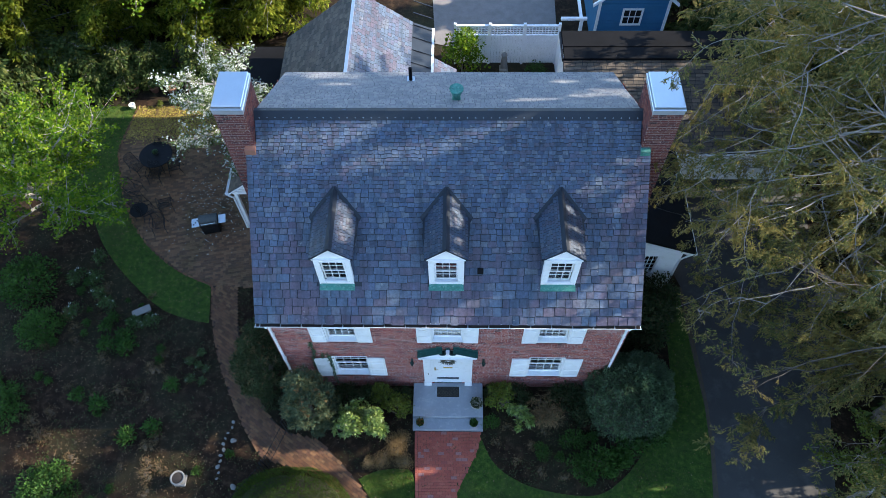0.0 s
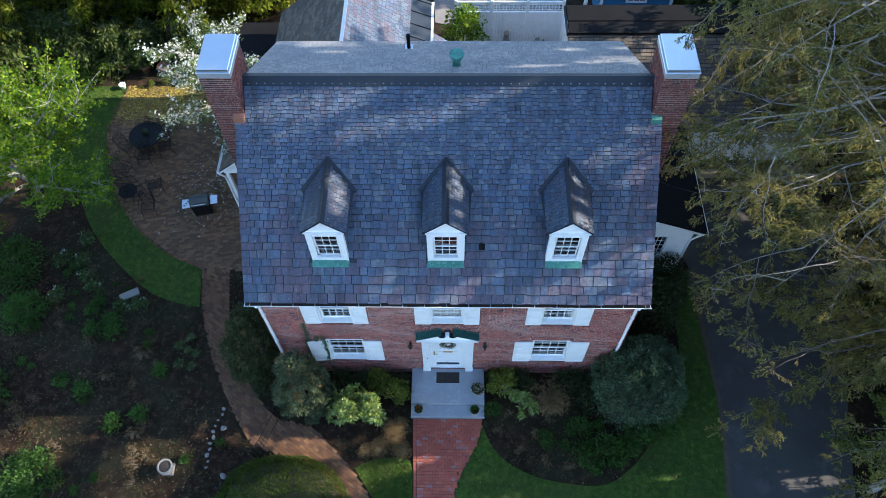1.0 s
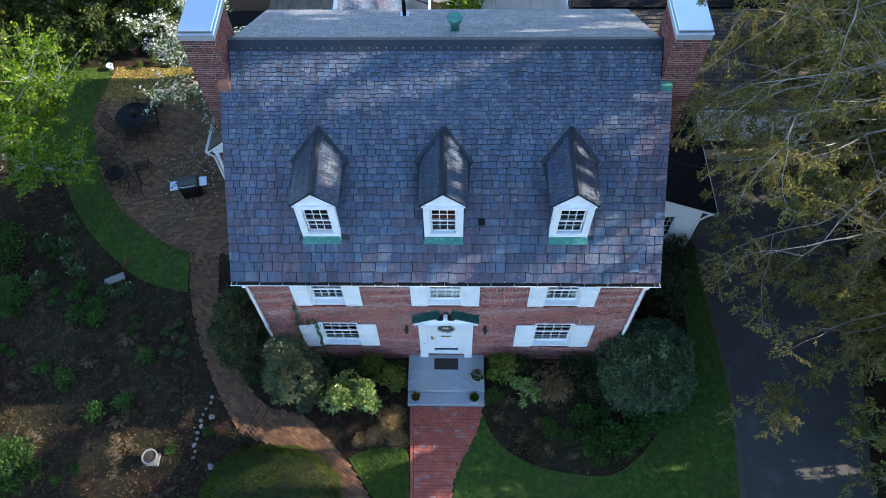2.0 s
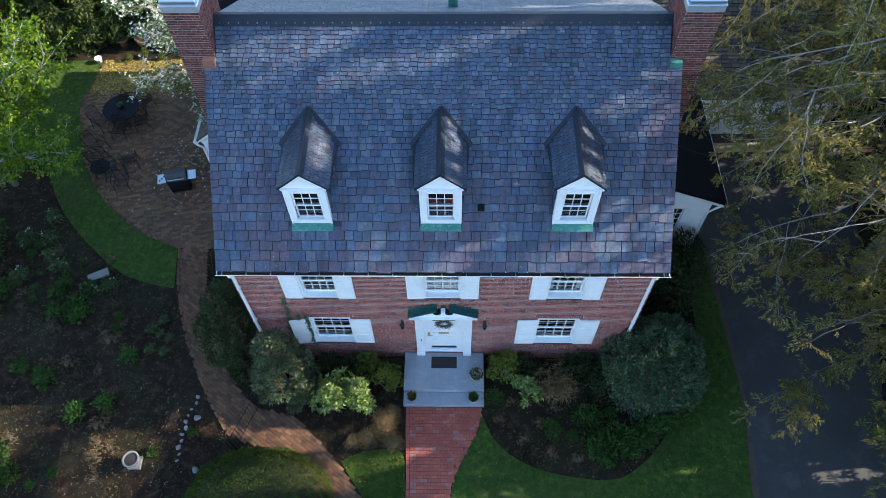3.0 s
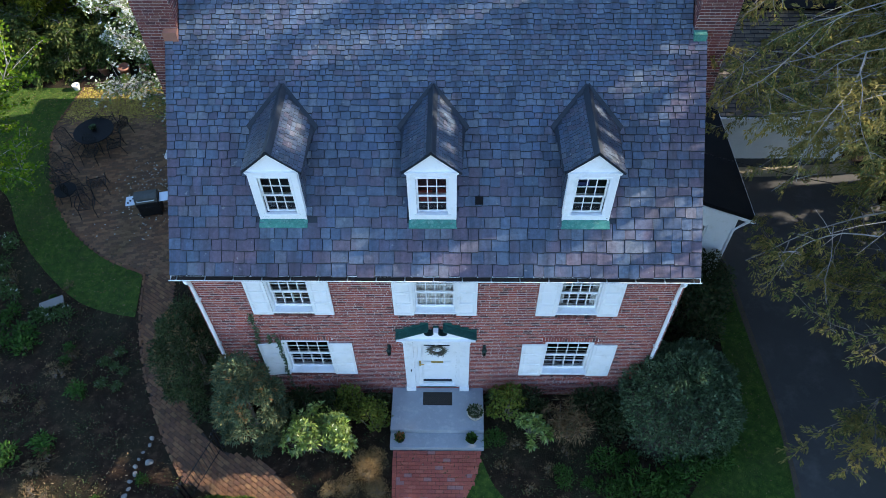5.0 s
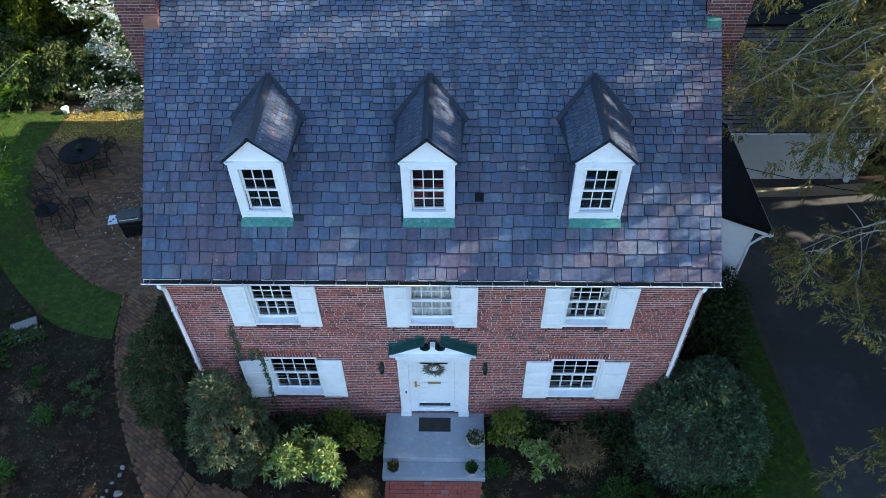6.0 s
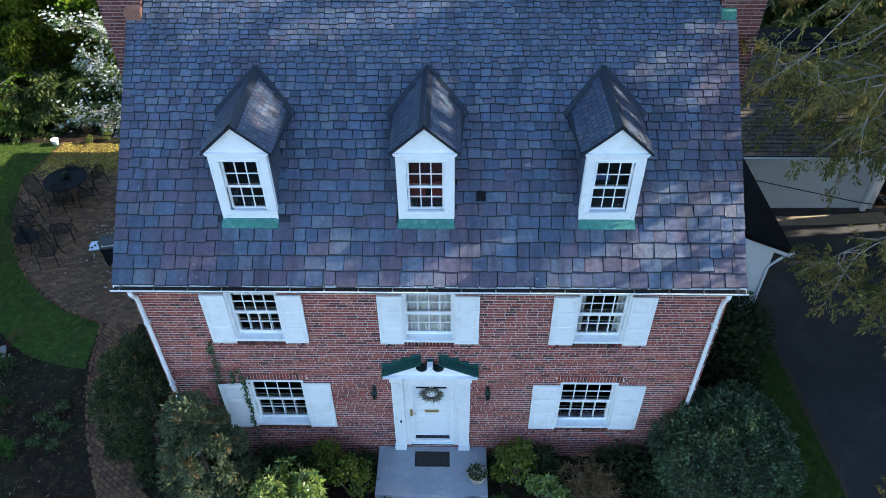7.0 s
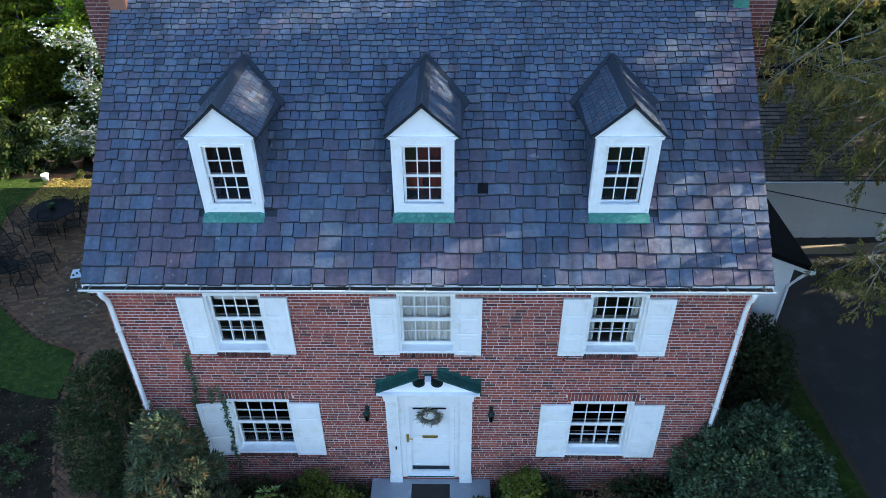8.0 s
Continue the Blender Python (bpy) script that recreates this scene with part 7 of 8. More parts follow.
# rear wing
def rear_wing():
    w = thing("rear_wing", "rear wing with slate roof, metal band and dark flat roof", "house wing")
    y0, y1 = 7.52, 13.85
    part("walls", boxes((-6.6, -0.9, y0, y1 - 0.2, -0.6, 4.3)), M_WHITE_WORN, w, "painted wing walls")
    rx, rz = -3.75, 6.55
    ex, ez = -1.55, 4.95
    lx, lz = -6.9, 4.1
    bm = bmesh.new()
    prism(bm, [(rx, rz), (ex, ez), (-0.75, 4.62), (-0.75, 4.3), (lx, lz - 0.2), (lx, lz)], "y", y0, y1)
    r = part("roof_body", bm, M_DARK, w)
    way = Vector((rx - ex, 0, rz - ez))
    lay_shingles("slating", (ex, y0, ez + 0.006), (ex, y1, ez + 0.006), way, way.length, 0.16, 0.22, M_SLATE, r, 0.014, 75, 0.3, None, 0.008)
    way = Vector((rx - lx, 0, rz - lz))
    lay_shingles("shingling", (lx, y1, lz + 0.006), (lx, y0, lz + 0.006), way, way.length, 0.15, 0.3, M_BROWN_SHINGLE, r, 0.012, 76, 0.3, None, 0.006)
    bm = bmesh.new()
    n = Vector((0.33, 0, 0.8)).normalized() * 0.02
    for k in range(12):
        y = y0 + 0.4 + k * 0.72
        prism(bm, [(ex, ez + 0.005), (-0.75, 4.625), (-0.75, 4.66), (ex, ez + 0.04)], "y", y, y + 0.03)
    part("seam_rest", bm, M_DARK, w, "standing seams of the metal band")["kind"] = "stuff"
    part("gutter", boxes((-0.76, -0.66, y0, y1, 4.55, 4.63)), M_WHITE, w)
    part("ridge_trim", boxes((rx - 0.06, rx + 0.06, y0, y1 + 0.05, rz - 0.01, rz + 0.045)), M_STEEL, w)
    part("flat_roof", boxes((-9.3, -6.0, 10.6, 14.4, 2.9, 3.15), bevel=0.03), M_BLACK, w, "dark smooth flat roof")
    part("flat_walls", boxes((-9.0, -6.61, 10.9, 14.1, -0.6, 2.8999)), M_WHITE_WORN, w)
    bm = bmesh.new()
    prism(bm, [(-0.9, 3.55), (0.25, 2.75), (0.25, 2.65), (-0.9, 2.65)], "y", y0 + 0.4, 13.4)
    lo = part("lean_to", bm, M_DARK, w)
    way = Vector((-1.15, 0, 0.8))
    lay_shingles("slating", (0.25, y0 + 0.4, 2.755), (0.25, 13.4, 2.755), way, way.length, 0.16, 0.22, M_SLATE, lo, 0.014, 78, 0.3, None, 0.008)
    part("lean_to_wall", boxes((-0.899, 0.15, y0 + 0.5, 13.3, -0.3, 2.6499)), M_WHITE_WORN, w)
    return w


rear_wing()


def lattice_fence():
    f = thing("fence", "white board fence with lattice top", "fence")
    y, x0, x1 = 16.65, 0.2, 5.05
    for i in range(4):
        x = x0 + i * (x1 - x0) / 3
        part("post", boxes((x - 0.06, x + 0.06, y - 0.06, y + 0.06, -0.1, 2.45)), M_WHITE, f)
    n = 34
    for i in range(n):
        a = x0 + i * (x1 - x0) / n
        part("board", boxes((a + 0.004, a + (x1 - x0) / n - 0.004, y - 0.02, y + 0.01, 0.05, 1.72)), M_WHITE, f)
    part("rail", boxes((x0, x1, y - 0.05, y + 0.04, 1.72, 1.80)), M_WHITE, f)
    part("rail", boxes((x0, x1, y - 0.05, y + 0.04, 2.26, 2.36)), M_WHITE, f)
    bm = bmesh.new()
    for i in range(33):
        a = x0 + 0.05 + i * (x1 - x0 - 0.1) / 32
        box(bm, a - 0.018, a + 0.018, y - 0.012, y, 1.8, 2.26)
    for k in range(3):
        z = 1.91 + k * 0.13
        box(bm, x0, x1, y + 0.001, y + 0.012, z - 0.018, z + 0.018)
    part("lattice", bm, M_WHITE, f, "white square lattice")["kind"] = "stuff"
    # short return to the garage
    part("return_panel", boxes((5.05, 5.10, 14.45, 16.6, 0.0, 1.9)), M_WHITE, f)
    return f


lattice_fence()
pergola = thing("gate_frame", "white square gate frame behind the fence", "gate")
part("post", boxes((6.0, 6.14, 16.9, 17.04, -0.1, 2.4)), M_WHITE, pergola)
part("beam", boxes((5.1, 6.3, 16.9, 17.02, 2.4, 2.52)), M_WHITE, pergola)
part("beam", boxes((6.02, 6.14, 17.03, 21.0, 2.2, 2.34)), M_WHITE, pergola)


def blue_shed():
    s = thing("blue_shed", "blue weatherboarded shed with white trim", "shed")
    x0, x1, y0, ez, az = 6.95, 10.35, 18.0, 2.7, 4.1
    mid = (x0 + x1) / 2
    bm = bmesh.new()
    prism(bm, [(x0, -0.2), (x1, -0.2), (x1, ez), (mid, az), (x0, ez)], "y", y0, y0 + 0.15)
    prism(bm, [(x0, -0.2), (x1, -0.2), (x1, ez), (mid, az), (x0, ez)], "y", y0 + 4.0, y0 + 4.15)
    w = part("walls", bm, M_BLUE, s)
    part("side_wall", boxes((x0, x0 + 0.12, y0 + 0.15, y0 + 4.0, -0.2, ez)), M_BLUE, s)
    part("side_wall", boxes((x1 - 0.12, x1, y0 + 0.15, y0 + 4.0, -0.2, ez)), M_BLUE, s)
    bm = bmesh.new()
    for k in range(20):
        z = -0.1 + k * 0.2
        half = (x1 - x0) / 2 if z < ez else max(0.0, (az - z) / (az - ez) * (x1 - x0) / 2)
        if half > 0.1:
            box(bm, mid - half + 0.02, mid + half - 0.02, y0 - 0.02, y0 - 0.001, z, z + 0.17)
    part("clapboarding", bm, M_BLUE, w)["kind"] = "stuff"
    for a in (x0, x1 - 0.14):
        part("corner_board", boxes((a, a + 0.14, y0 - 0.05, y0 - 0.021, -0.2, ez)), M_WHITE, s)
    for sgn in (-1, 1):
        bm = bmesh.new()
        xe = mid + sgn * 2.0
        prism(bm, [(mid, az + 0.02), (xe, ez - 0.22), (xe, ez - 0.06), (mid, az + 0.18)], "y", y0 - 0.3, y0 - 0.2)
        part("barge_board", bm, M_WHITE, s)
        bm = bmesh.new()
        prism(bm, [(mid, az + 0.06), (xe, ez - 0.16), (xe, ez - 0.06), (mid, az + 0.19)], "y", y0 - 0.1999, y0 + 4.3)
        part("roof_slope", bm, M_BROWN_SHINGLE, s)
    win = part("window", boxes((8.15, 8.24, y0 - 0.06, y0 - 0.021, 1.2, 2.2), (9.05, 9.14, y0 - 0.06, y0 - 0.021, 1.2, 2.2), (8.24, 9.05, y0 - 0.06, y0 - 0.021, 2.1, 2.2), (8.24, 9.05, y0 - 0.06, y0 - 0.021, 1.2, 1.3), (8.49, 8.52, y0 - 0.05, y0 - 0.022, 1.3, 2.1), (8.77, 8.80, y0 - 0.05, y0 - 0.022, 1.3, 2.1), (8.24, 9.05, y0 - 0.045, y0 - 0.023, 1.68, 1.72)), M_WHITE, s)
    part("pane", boxes((8.24, 9.05, y0 - 0.0209, y0 - 0.0205, 1.3, 2.1)), M_IRON, win)


blue_shed()

# statue-like stone post by the fence
t = thing("garden_post", "weathered grey stone post before the white fence", "ornament", at=(2.55, 16.2, 0))
bm = boxes((-0.2, 0.2, -0.2, 0.2, 0, 0.15), bevel=0.02)
lathe(bm, [(0.14, 0.15), (0.16, 0.5), (0.12, 0.8), (0.15, 0.95), (0.08, 1.05)], 10)
part("post_body", bm, M_STONE, t)
ivy = put(shrub("climbing_vine", "bright green vine on the white fence", 0.9, 0.5, 2.6, M_MAPLE, (0.13, 0.1), 1500, 96, 14, 0.2, 0.12, category="vine"), 0.6, 16.1)
put(shrub("garden_bush", "round bright green bush by the white fence", 0.5, 0.4, 0.6, M_GARDEN, (0.08, 0.05), 700, 97, 8, 0.1, 0.15), 4.1, 15.9)


# wall ivy
def ivy_wall():
    t = thing("ivy", "green ivy climbing the brick wall by the shutter", "ivy", at=(-4.0, -0.01, 1.3))
    rr = random.Random(3)
    pts, ways = [], []
    lines = [[(-0.62, -1.3), (-0.60, 0.2), (-0.56, 1.2), (-0.50, 1.6), (-0.43, 2.0), (-0.46, 2.4), (-0.40, 2.72)], [(0.03, -0.9), (0.0, 0.0), (0.05, 0.5), (0.02, 1.0), (0.06, 1.45), (-0.02, 1.9)], [(-0.2, 1.45), (-0.17, 1.8)]]
    bm = bmesh.new()
    for ln in lines:
        out = -0.06 if ln[0][0] > 0 else -0.015
        tube(bm, [(a, out, b) for a, b in ln], 0.008, 4)
        for (a, b), (c, d) in zip(ln, ln[1:]):
            for k in range(46):
                u = rr.random()
                pts.append((a + (c - a) * u + rr.gauss(0, 0.03), out - rr.random() * 0.04, b + (d - b) * u + rr.gauss(0, 0.04)))
                ways.append((rr.gauss(0, 1), -0.4, rr.gauss(-0.4, 0.8)))
    part("vine_stem", bm, M_BARK, t)
    part("foliage", leaf_mesh("foliage", pts, ways, 0.06, 0.045, 9), M_VIBURNUM, t)


ivy_wall()


# patio furniture
def patio_chair():
    t = thing("patio_chair", "black wrought-iron patio chair with mesh seat", "chair", "chairs on the patio")
    def mesh_panel(name, a, b, c, d):
        bm = bmesh.new()
        n = 12
        A, B, C, D = (Vector(q) for q in (a, b, c, d))
        for i in range(n + 1):
            u = i / n
            tube(bm, [A.lerp(B, u), D.lerp(C, u)], 0.0045, 4)
            tube(bm, [A.lerp(D, u), B.lerp(C, u)], 0.0045, 4)
        part(name, bm, M_IRON, t)["kind"] = "stuff"
    mesh_panel("seat", (-0.25, -0.24, 0.43), (0.25, -0.24, 0.43), (0.23, 0.23, 0.41), (-0.23, 0.23, 0.41))
    mesh_panel("backrest", (-0.23, 0.23, 0.45), (0.23, 0.23, 0.45), (0.21, 0.36, 0.92), (-0.21, 0.36, 0.92))
    bm = bmesh.new()
    tube(bm, [(-0.25, 0.22, 0.41), (-0.24, 0.36, 0.85), (-0.15, 0.39, 0.96), (0.15, 0.39, 0.96), (0.24, 0.36, 0.85), (0.25, 0.22, 0.41), (0.27, -0.25, 0.43), (-0.27, -0.25, 0.43), (-0.25, 0.22, 0.41)], 0.014, 6)
    part("frame", bm, M_IRON, t)
    for s in (-1, 1):
        bm = bmesh.new()
        tube(bm, [(s * 0.27, 0.28, 0.66), (s * 0.30, 0.0, 0.67), (s * 0.30, -0.22, 0.64), (s * 0.27, -0.25, 0.43)], 0.013, 6)
        part("armrest", bm, M_IRON, t)
        for y, yy in ((-0.25, -0.30), (0.22, 0.34)):
            bm = bmesh.new()
            tube(bm, [(s * 0.26, y, 0.42), (s * 0.28, yy, 0.0)], 0.013, 6)
            part("leg", bm, M_IRON, t)
    return t


chair = patio_chair()
table_at = (-13.1, 10.55)
seats = [(-13.95, 10.15, 60), (-12.45, 11.2, -120), (-12.3, 10.15, -70), (-13.05, 9.65, 0), (-13.1, 11.5, 180)]
lounge = [(-13.75, 8.85, 70), (-13.55, 8.25, 100), (-12.95, 7.75, 120), (-12.25, 8.1, 200), (-12.3, 7.05, 10)]
spots = seats + lounge
chair.matrix_basis = pose(spots[0][0], spots[0][1], land(*spots[0][:2]) + 0.02, 0, 0, spots[0][2])
for x, y, a in spots[1:]:
    copy_thing(chair, pose(x, y, land(x, y) + 0.02, 0, 0, a))


def patio_table():
    t = thing("patio_table", "round black metal patio table", "table", at=(table_at[0], table_at[1], land(*table_at) + 0.02))
    bm = bmesh.new()
    lathe(bm, [(0.70, 0.69), (0.73, 0.70), (0.73, 0.725), (0.70, 0.73)], 32)
    part("tabletop", bm, M_IRON, t)
    for k in range(4):
        a = k * math.pi / 2 + 0.5
        bm = bmesh.new()
        tube(bm, [(0.5 * math.cos(a), 0.5 * math.sin(a), 0.69), (0.3 * math.cos(a), 0.3 * math.sin(a), 0.35), (0.5 * math.cos(a), 0.5 * math.sin(a), 0.0)], 0.018, 6)
        part("leg", bm, M_IRON, t)
    c = planter(table_at[0], table_at[1] + 0.05, land(*table_at) + 0.75, 0.11, 0.10, M_VIBURNUM, "small pot of grey-green leaves on the patio table", None, M_IRON)
    c["group"] = ""
    del c["group"]


patio_table()
side_table = thing("side_table", "small black metal side table on the patio", "table", at=(-13.3, 7.75, land(-13.3, 7.75) + 0.02))
bm = bmesh.new()
lathe(bm, [(0.36, 0.42), (0.38, 0.43), (0.38, 0.45), (0.36, 0.455)], 24)
part("tabletop", bm, M_IRON, side_table)
for k in range(3):
    bm = bmesh.new()
    a = k * 2.094
    tube(bm, [(0.3 * math.cos(a), 0.3 * math.sin(a), 0.42), (0.34 * math.cos(a), 0.34 * math.sin(a), 0)], 0.014, 6)
    part("leg", bm, M_IRON, side_table)


def grill():
    x, y = -10.0, 6.9
    t = thing("gas_grill", "black gas grill with grey side shelves on the patio", "grill", at=(x, y, land(x, y) + 0.02))
    t.rotation_euler = (0, 0, radians(12))
    t.scale = (0.85, 0.85, 0.85)
    part("cart", boxes((-0.42, 0.42, -0.26, 0.26, 0.12, 0.62), bevel=0.015), M_IRON, t)
    part("firebox", boxes((-0.45, 0.45, -0.28, 0.28, 0.6201, 0.86), bevel=0.03), M_IRON, t)
    bm = bmesh.new()
    prism(bm, [(-0.28, 0.8601), (0.28, 0.8601), (0.27, 1.02), (0.16, 1.14), (-0.05, 1.16), (-0.22, 1.06)], "x", -0.43, 0.43)
    lid = part("lid", bm, plain("grey_enamel", (0.075, 0.08, 0.075), 0.45, 0.3, 0.25, 5, 40, 0.1), t, "dull grey domed lid")
    bm = bmesh.new()
    tube(bm, [(-0.33, -0.25, 1.0), (-0.33, -0.31, 1.0), (0.33, -0.31, 1.0), (0.33, -0.25, 1.0)], 0.014, 6)
    part("handle", bm, M_STEEL, lid)
    for s in (-1, 1):
        part("side_shelf", boxes((min(s * 0.4601, s * 0.82), max(s * 0.4601, s * 0.82), -0.25, 0.25, 0.82, 0.86), bevel=0.01), M_STEEL, t, "grey metal side shelf")
        for y_ in (-0.2, 0.2):
            part("leg", boxes((s * 0.36 - 0.025, s * 0.36 + 0.025, y_ - 0.025, y_ + 0.025, 0.0, 0.1199)), M_IRON, t)
    for k in range(3):
        bm = bmesh.new()
        lathe(bm, [(0.035, 0), (0.035, 0.03), (0.02, 0.035)], 10, (-0.72 + k * 0.09, -0.12 + k * 0.1, 0.861))
        part("knob", bm, M_IRON, t)


grill()


def urn():
    x, y = -9.2, -3.5
    t = thing("stone_urn", "pale stone garden urn full of soil in the bed", "urn", at=(x, y, land(x, y)))
    t.scale = (0.8, 0.8, 0.85)
    part("plinth", boxes((-0.24, 0.24, -0.24, 0.24, -0.05, 0.08), bevel=0.02), M_STONE, t)
    bm = bmesh.new()
    lathe(bm, [(0.16, 0.08), (0.10, 0.16), (0.20, 0.22), (0.26, 0.34), (0.28, 0.44), (0.31, 0.46), (0.31, 0.50), (0.25, 0.50), (0.24, 0.45)], 24)
    part("bowl", bm, M_STONE, t, smooth=True)
    bm = bmesh.new()
    lathe(bm, [(0.238, 0.40), (0.238, 0.46), (0.1, 0.475)], 20)
    part("soil", bm, M_SOIL, t)


urn()
t = thing("stone_bench", "pale stone slab seat in the garden bed", "bench", at=(-12.15, 3.05, land(-12.15, 3.05)))
t.rotation_euler = (0, 0, radians(28))
t.scale = (0.8, 0.8, 0.8)
part("slab", boxes((-0.45, 0.45, -0.2, 0.2, 0.14, 0.21), bevel=0.02), M_STONE, t)
for s in (-0.3, 0.3):
    part("foot", boxes((s - 0.08, s + 0.08, -0.15, 0.15, -0.06, 0.1399), bevel=0.015), M_STONE, t)


def rock(name, x, y, s, seed, label, group=""):
    bm = bmesh.new()
    bmesh.ops.create_icosphere(bm, subdivisions=2, radius=1)
    rr = random.Random(seed)
    off = Vector((rr.uniform(0, 50), rr.uniform(0, 50), 0))
    for v in bm.verts:
        k = 1 + 0.35 * noise.noise(v.co * 1.4 + off)
        v.co = Vector((v.co.x * s * k * 1.15, v.co.y * s * k * 0.85, v.co.z * s * 0.55 * k))
    ob = part(name, bm, M_STONE)
    ob.matrix_basis = pose(x, y, land(x, y) + s * 0.2, 0, 0, rr.uniform(0, 360))
    return tagged(ob, label, "stone", group)


rr_ = random.Random(44)
for i in range(11):
    v = i / 10
    rock("edging_stone", -7.72 - 0.26 * math.sin(v * 2.2) + rr_.uniform(-0.05, 0.05), -1.42 - v * 2.0, rr_.uniform(0.045, 0.085), i, "small pale edging stone in the mulch", "stones edging the bed")
rock("flat_stone", -7.62, -2.1, 0.10, 30, "flat grey stone in the mulch")
rock("flat_stone", -7.35, -3.7, 0.11, 31, "flat grey stone in the mulch")


def iron_fence(x0, y0, x1, y1, h, n, label):
    f = thing("iron_fence", label, "fence", at=(x0, y0, 0))
    d = Vector((x1 - x0, y1 - y0, 0))
    for z in (0.12, h - 0.08):
        bm = bmesh.new()
        tube(bm, [(0, 0, z), (d.x, d.y, z)], 0.012, 6)
        part("rail", bm, M_IRON, f)
    for k in (0, 1):
        bm = bmesh.new()
        tube(bm, [(d.x * k, d.y * k, -0.05), (d.x * k, d.y * k, h + 0.06)], 0.025, 6)
        lathe(bm, [(0.02, h + 0.05), (0.045, h + 0.09), (0.02, h + 0.13)], 8, (d.x * k, d.y * k, 0))
        part("post", bm, M_IRON, f)
    for i in range(1, n):
        bm = bmesh.new()
        p = d * (i / n)
        tube(bm, [(p.x, p.y, 0.04), (p.x, p.y, h)], 0.008, 5)
        part("picket", bm, M_IRON, f)
    return f


iron_fence(-5.75, -1.75, -6.25, -3.05, 0.95, 12, "black iron garden gate standing open by the path")
iron_fence(-6.3, -3.15, -7.2, -4.3, 0.95, 12, "black iron fence panel beside the hedge")
iron_fence(-5.72, -1.65, -5.66, -0.35, 0.95, 11, "black iron fence panel beside the cypress")


def tall_fence():
    f = thing("board_fence", "dark weathered board fence behind the evergreens", "fence")
    m = plain("weathered_board", (0.06, 0.045, 0.035), 0.9, 0, 0.35, 3, 30, 0.3)
    for i in range(90):
        x = -31 + i * 0.25
        part("board", boxes((x, x + 0.235, 16.55, 16.58, -0.75, 0.95 + 0.02 * (i % 3))), m, f)
    part("rail", boxes((-31, -8.5, 16.5801, 16.64, 0.6, 0.7)), m, f)


tall_fence()
rr_ = random.Random(8)
for i, (x, y, s) in enumerate(((-15.5, 15.3, 0.26), (-14.55, 15.35, 0.24), (-13.65, 15.3, 0.27), (-12.8, 15.4, 0.22))):
    t = thing("flower_pot", "empty terracotta flower pot by the back fence", "pot", "terracotta pots by the fence", at=(x, y, land(x, y) - 0.01))
    bm = bmesh.new()
    lathe(bm, [(s * 0.65, 0), (s * 0.9, s * 1.25), (s, s * 1.27), (s, s * 1.6), (s * 0.88, s * 1.6), (s * 0.8, s * 1.2), (0.03, s * 1.1)], 20)
    part("pot", bm, M_TERRA, t, smooth=True)
t = thing("garden_pot", "white garden pot at the patio's edge", "pot", at=(-15.35, 14.2, land(-15.35, 14.2)))
bm = bmesh.new()
lathe(bm, [(0.10, 0), (0.14, 0.22), (0.155, 0.235), (0.155, 0.265), (0.125, 0.265), (0.12, 0.21), (0.02, 0.20)], 18)
part("pot", bm, M_WHITE, t, smooth=True)
for x, y, k in ((-14.0, 14.3, 0.9), (-13.4, 14.6, 1.0), (-12.6, 14.4, 0.8), (-16.2, 14.9, 0.7)):
    c = again(gold, x, y, x * 40, 0.4 * k, "low yellow flowering clump in the sunlit bed")

# overhead cable
bm = bmesh.new()
tube(bm, [(5.75, 5.0, 5.2), (7.5, 4.6, 4.75), (10.0, 4.0, 4.5), (13.0, 3.2, 4.6), (18.0, 2.0, 5.3)], 0.012, 5)
tagged(part("overhead_cable", bm, M_IRON), "thin black overhead cable from the house", "cable")

# ---- many small pieces, last ----
lay_slates()
shared_bricks = {}
for b in single_bricks:
    w, h = round(b[1] - b[0], 3), round(b[3] - b[2], 3)
    if (w, h) not in shared_bricks:
        bm = boxes((-w / 2, w / 2, -0.0028, 0.002, -h / 2, h / 2))
        shared_bricks[(w, h)] = mesh_of(bm, "brick")
        shared_bricks[(w, h)].materials.append(M_BRICK_ONE)
    ob = new("brick", shared_bricks[(w, h)])
    ob.parent = front_wall
    ob.location = ((b[0] + b[1]) / 2, 0, (b[2] + b[3]) / 2)


def paver_mesh(name, w, d, h, material):
    bm = boxes((-w / 2, w / 2, -d / 2, d / 2, -0.03, h))
    bmesh.ops.bevel(bm, geom=[e for e in bm.edges if all(v.co.z > 0 for v in e.verts)], offset=0.005, segments=1, affect="EDGES")
    me = mesh_of(bm, name)
    me.materials.append(material)
    return me


# front walk of red bricks, flaring towards the porch
front_walk = tagged(part("front_walk", boxes((-1.1, 0.3, -16, -4.0, -0.05, 0.004)), M_SOIL), "red brick front walk flaring out to the porch", "walk", kind="structure")


def walk_half(y):
    """West and east edge of the front walk."""
    k = smooth_step(-4.4, -1.75, y)
    return -1.08 - 0.09 * k, 0.20 + 0.95 * k


bm = bmesh.new()
rows_ = [-1.70 - 0.25 * i for i in range(12)]
lo_ = [bm.verts.new((walk_half(y)[0], y, 0.004)) for y in rows_]
hi_ = [bm.verts.new((walk_half(y)[1], y, 0.004)) for y in rows_]
for i in range(len(rows_) - 1):
    bm.faces.new((lo_[i], lo_[i + 1], hi_[i + 1], hi_[i]))
part("sand_bed", bm, M_SOIL, front_walk)
red = paver_mesh("paver", 0.198, 0.098, 0.03, M_PAVER)
edge_red = paver_mesh("paver", 0.098, 0.198, 0.034, M_PAVER)
half_red = paver_mesh("paver", 0.096, 0.098, 0.03, M_PAVER)
rp = random.Random(12)
count_, extra_ = 0, []
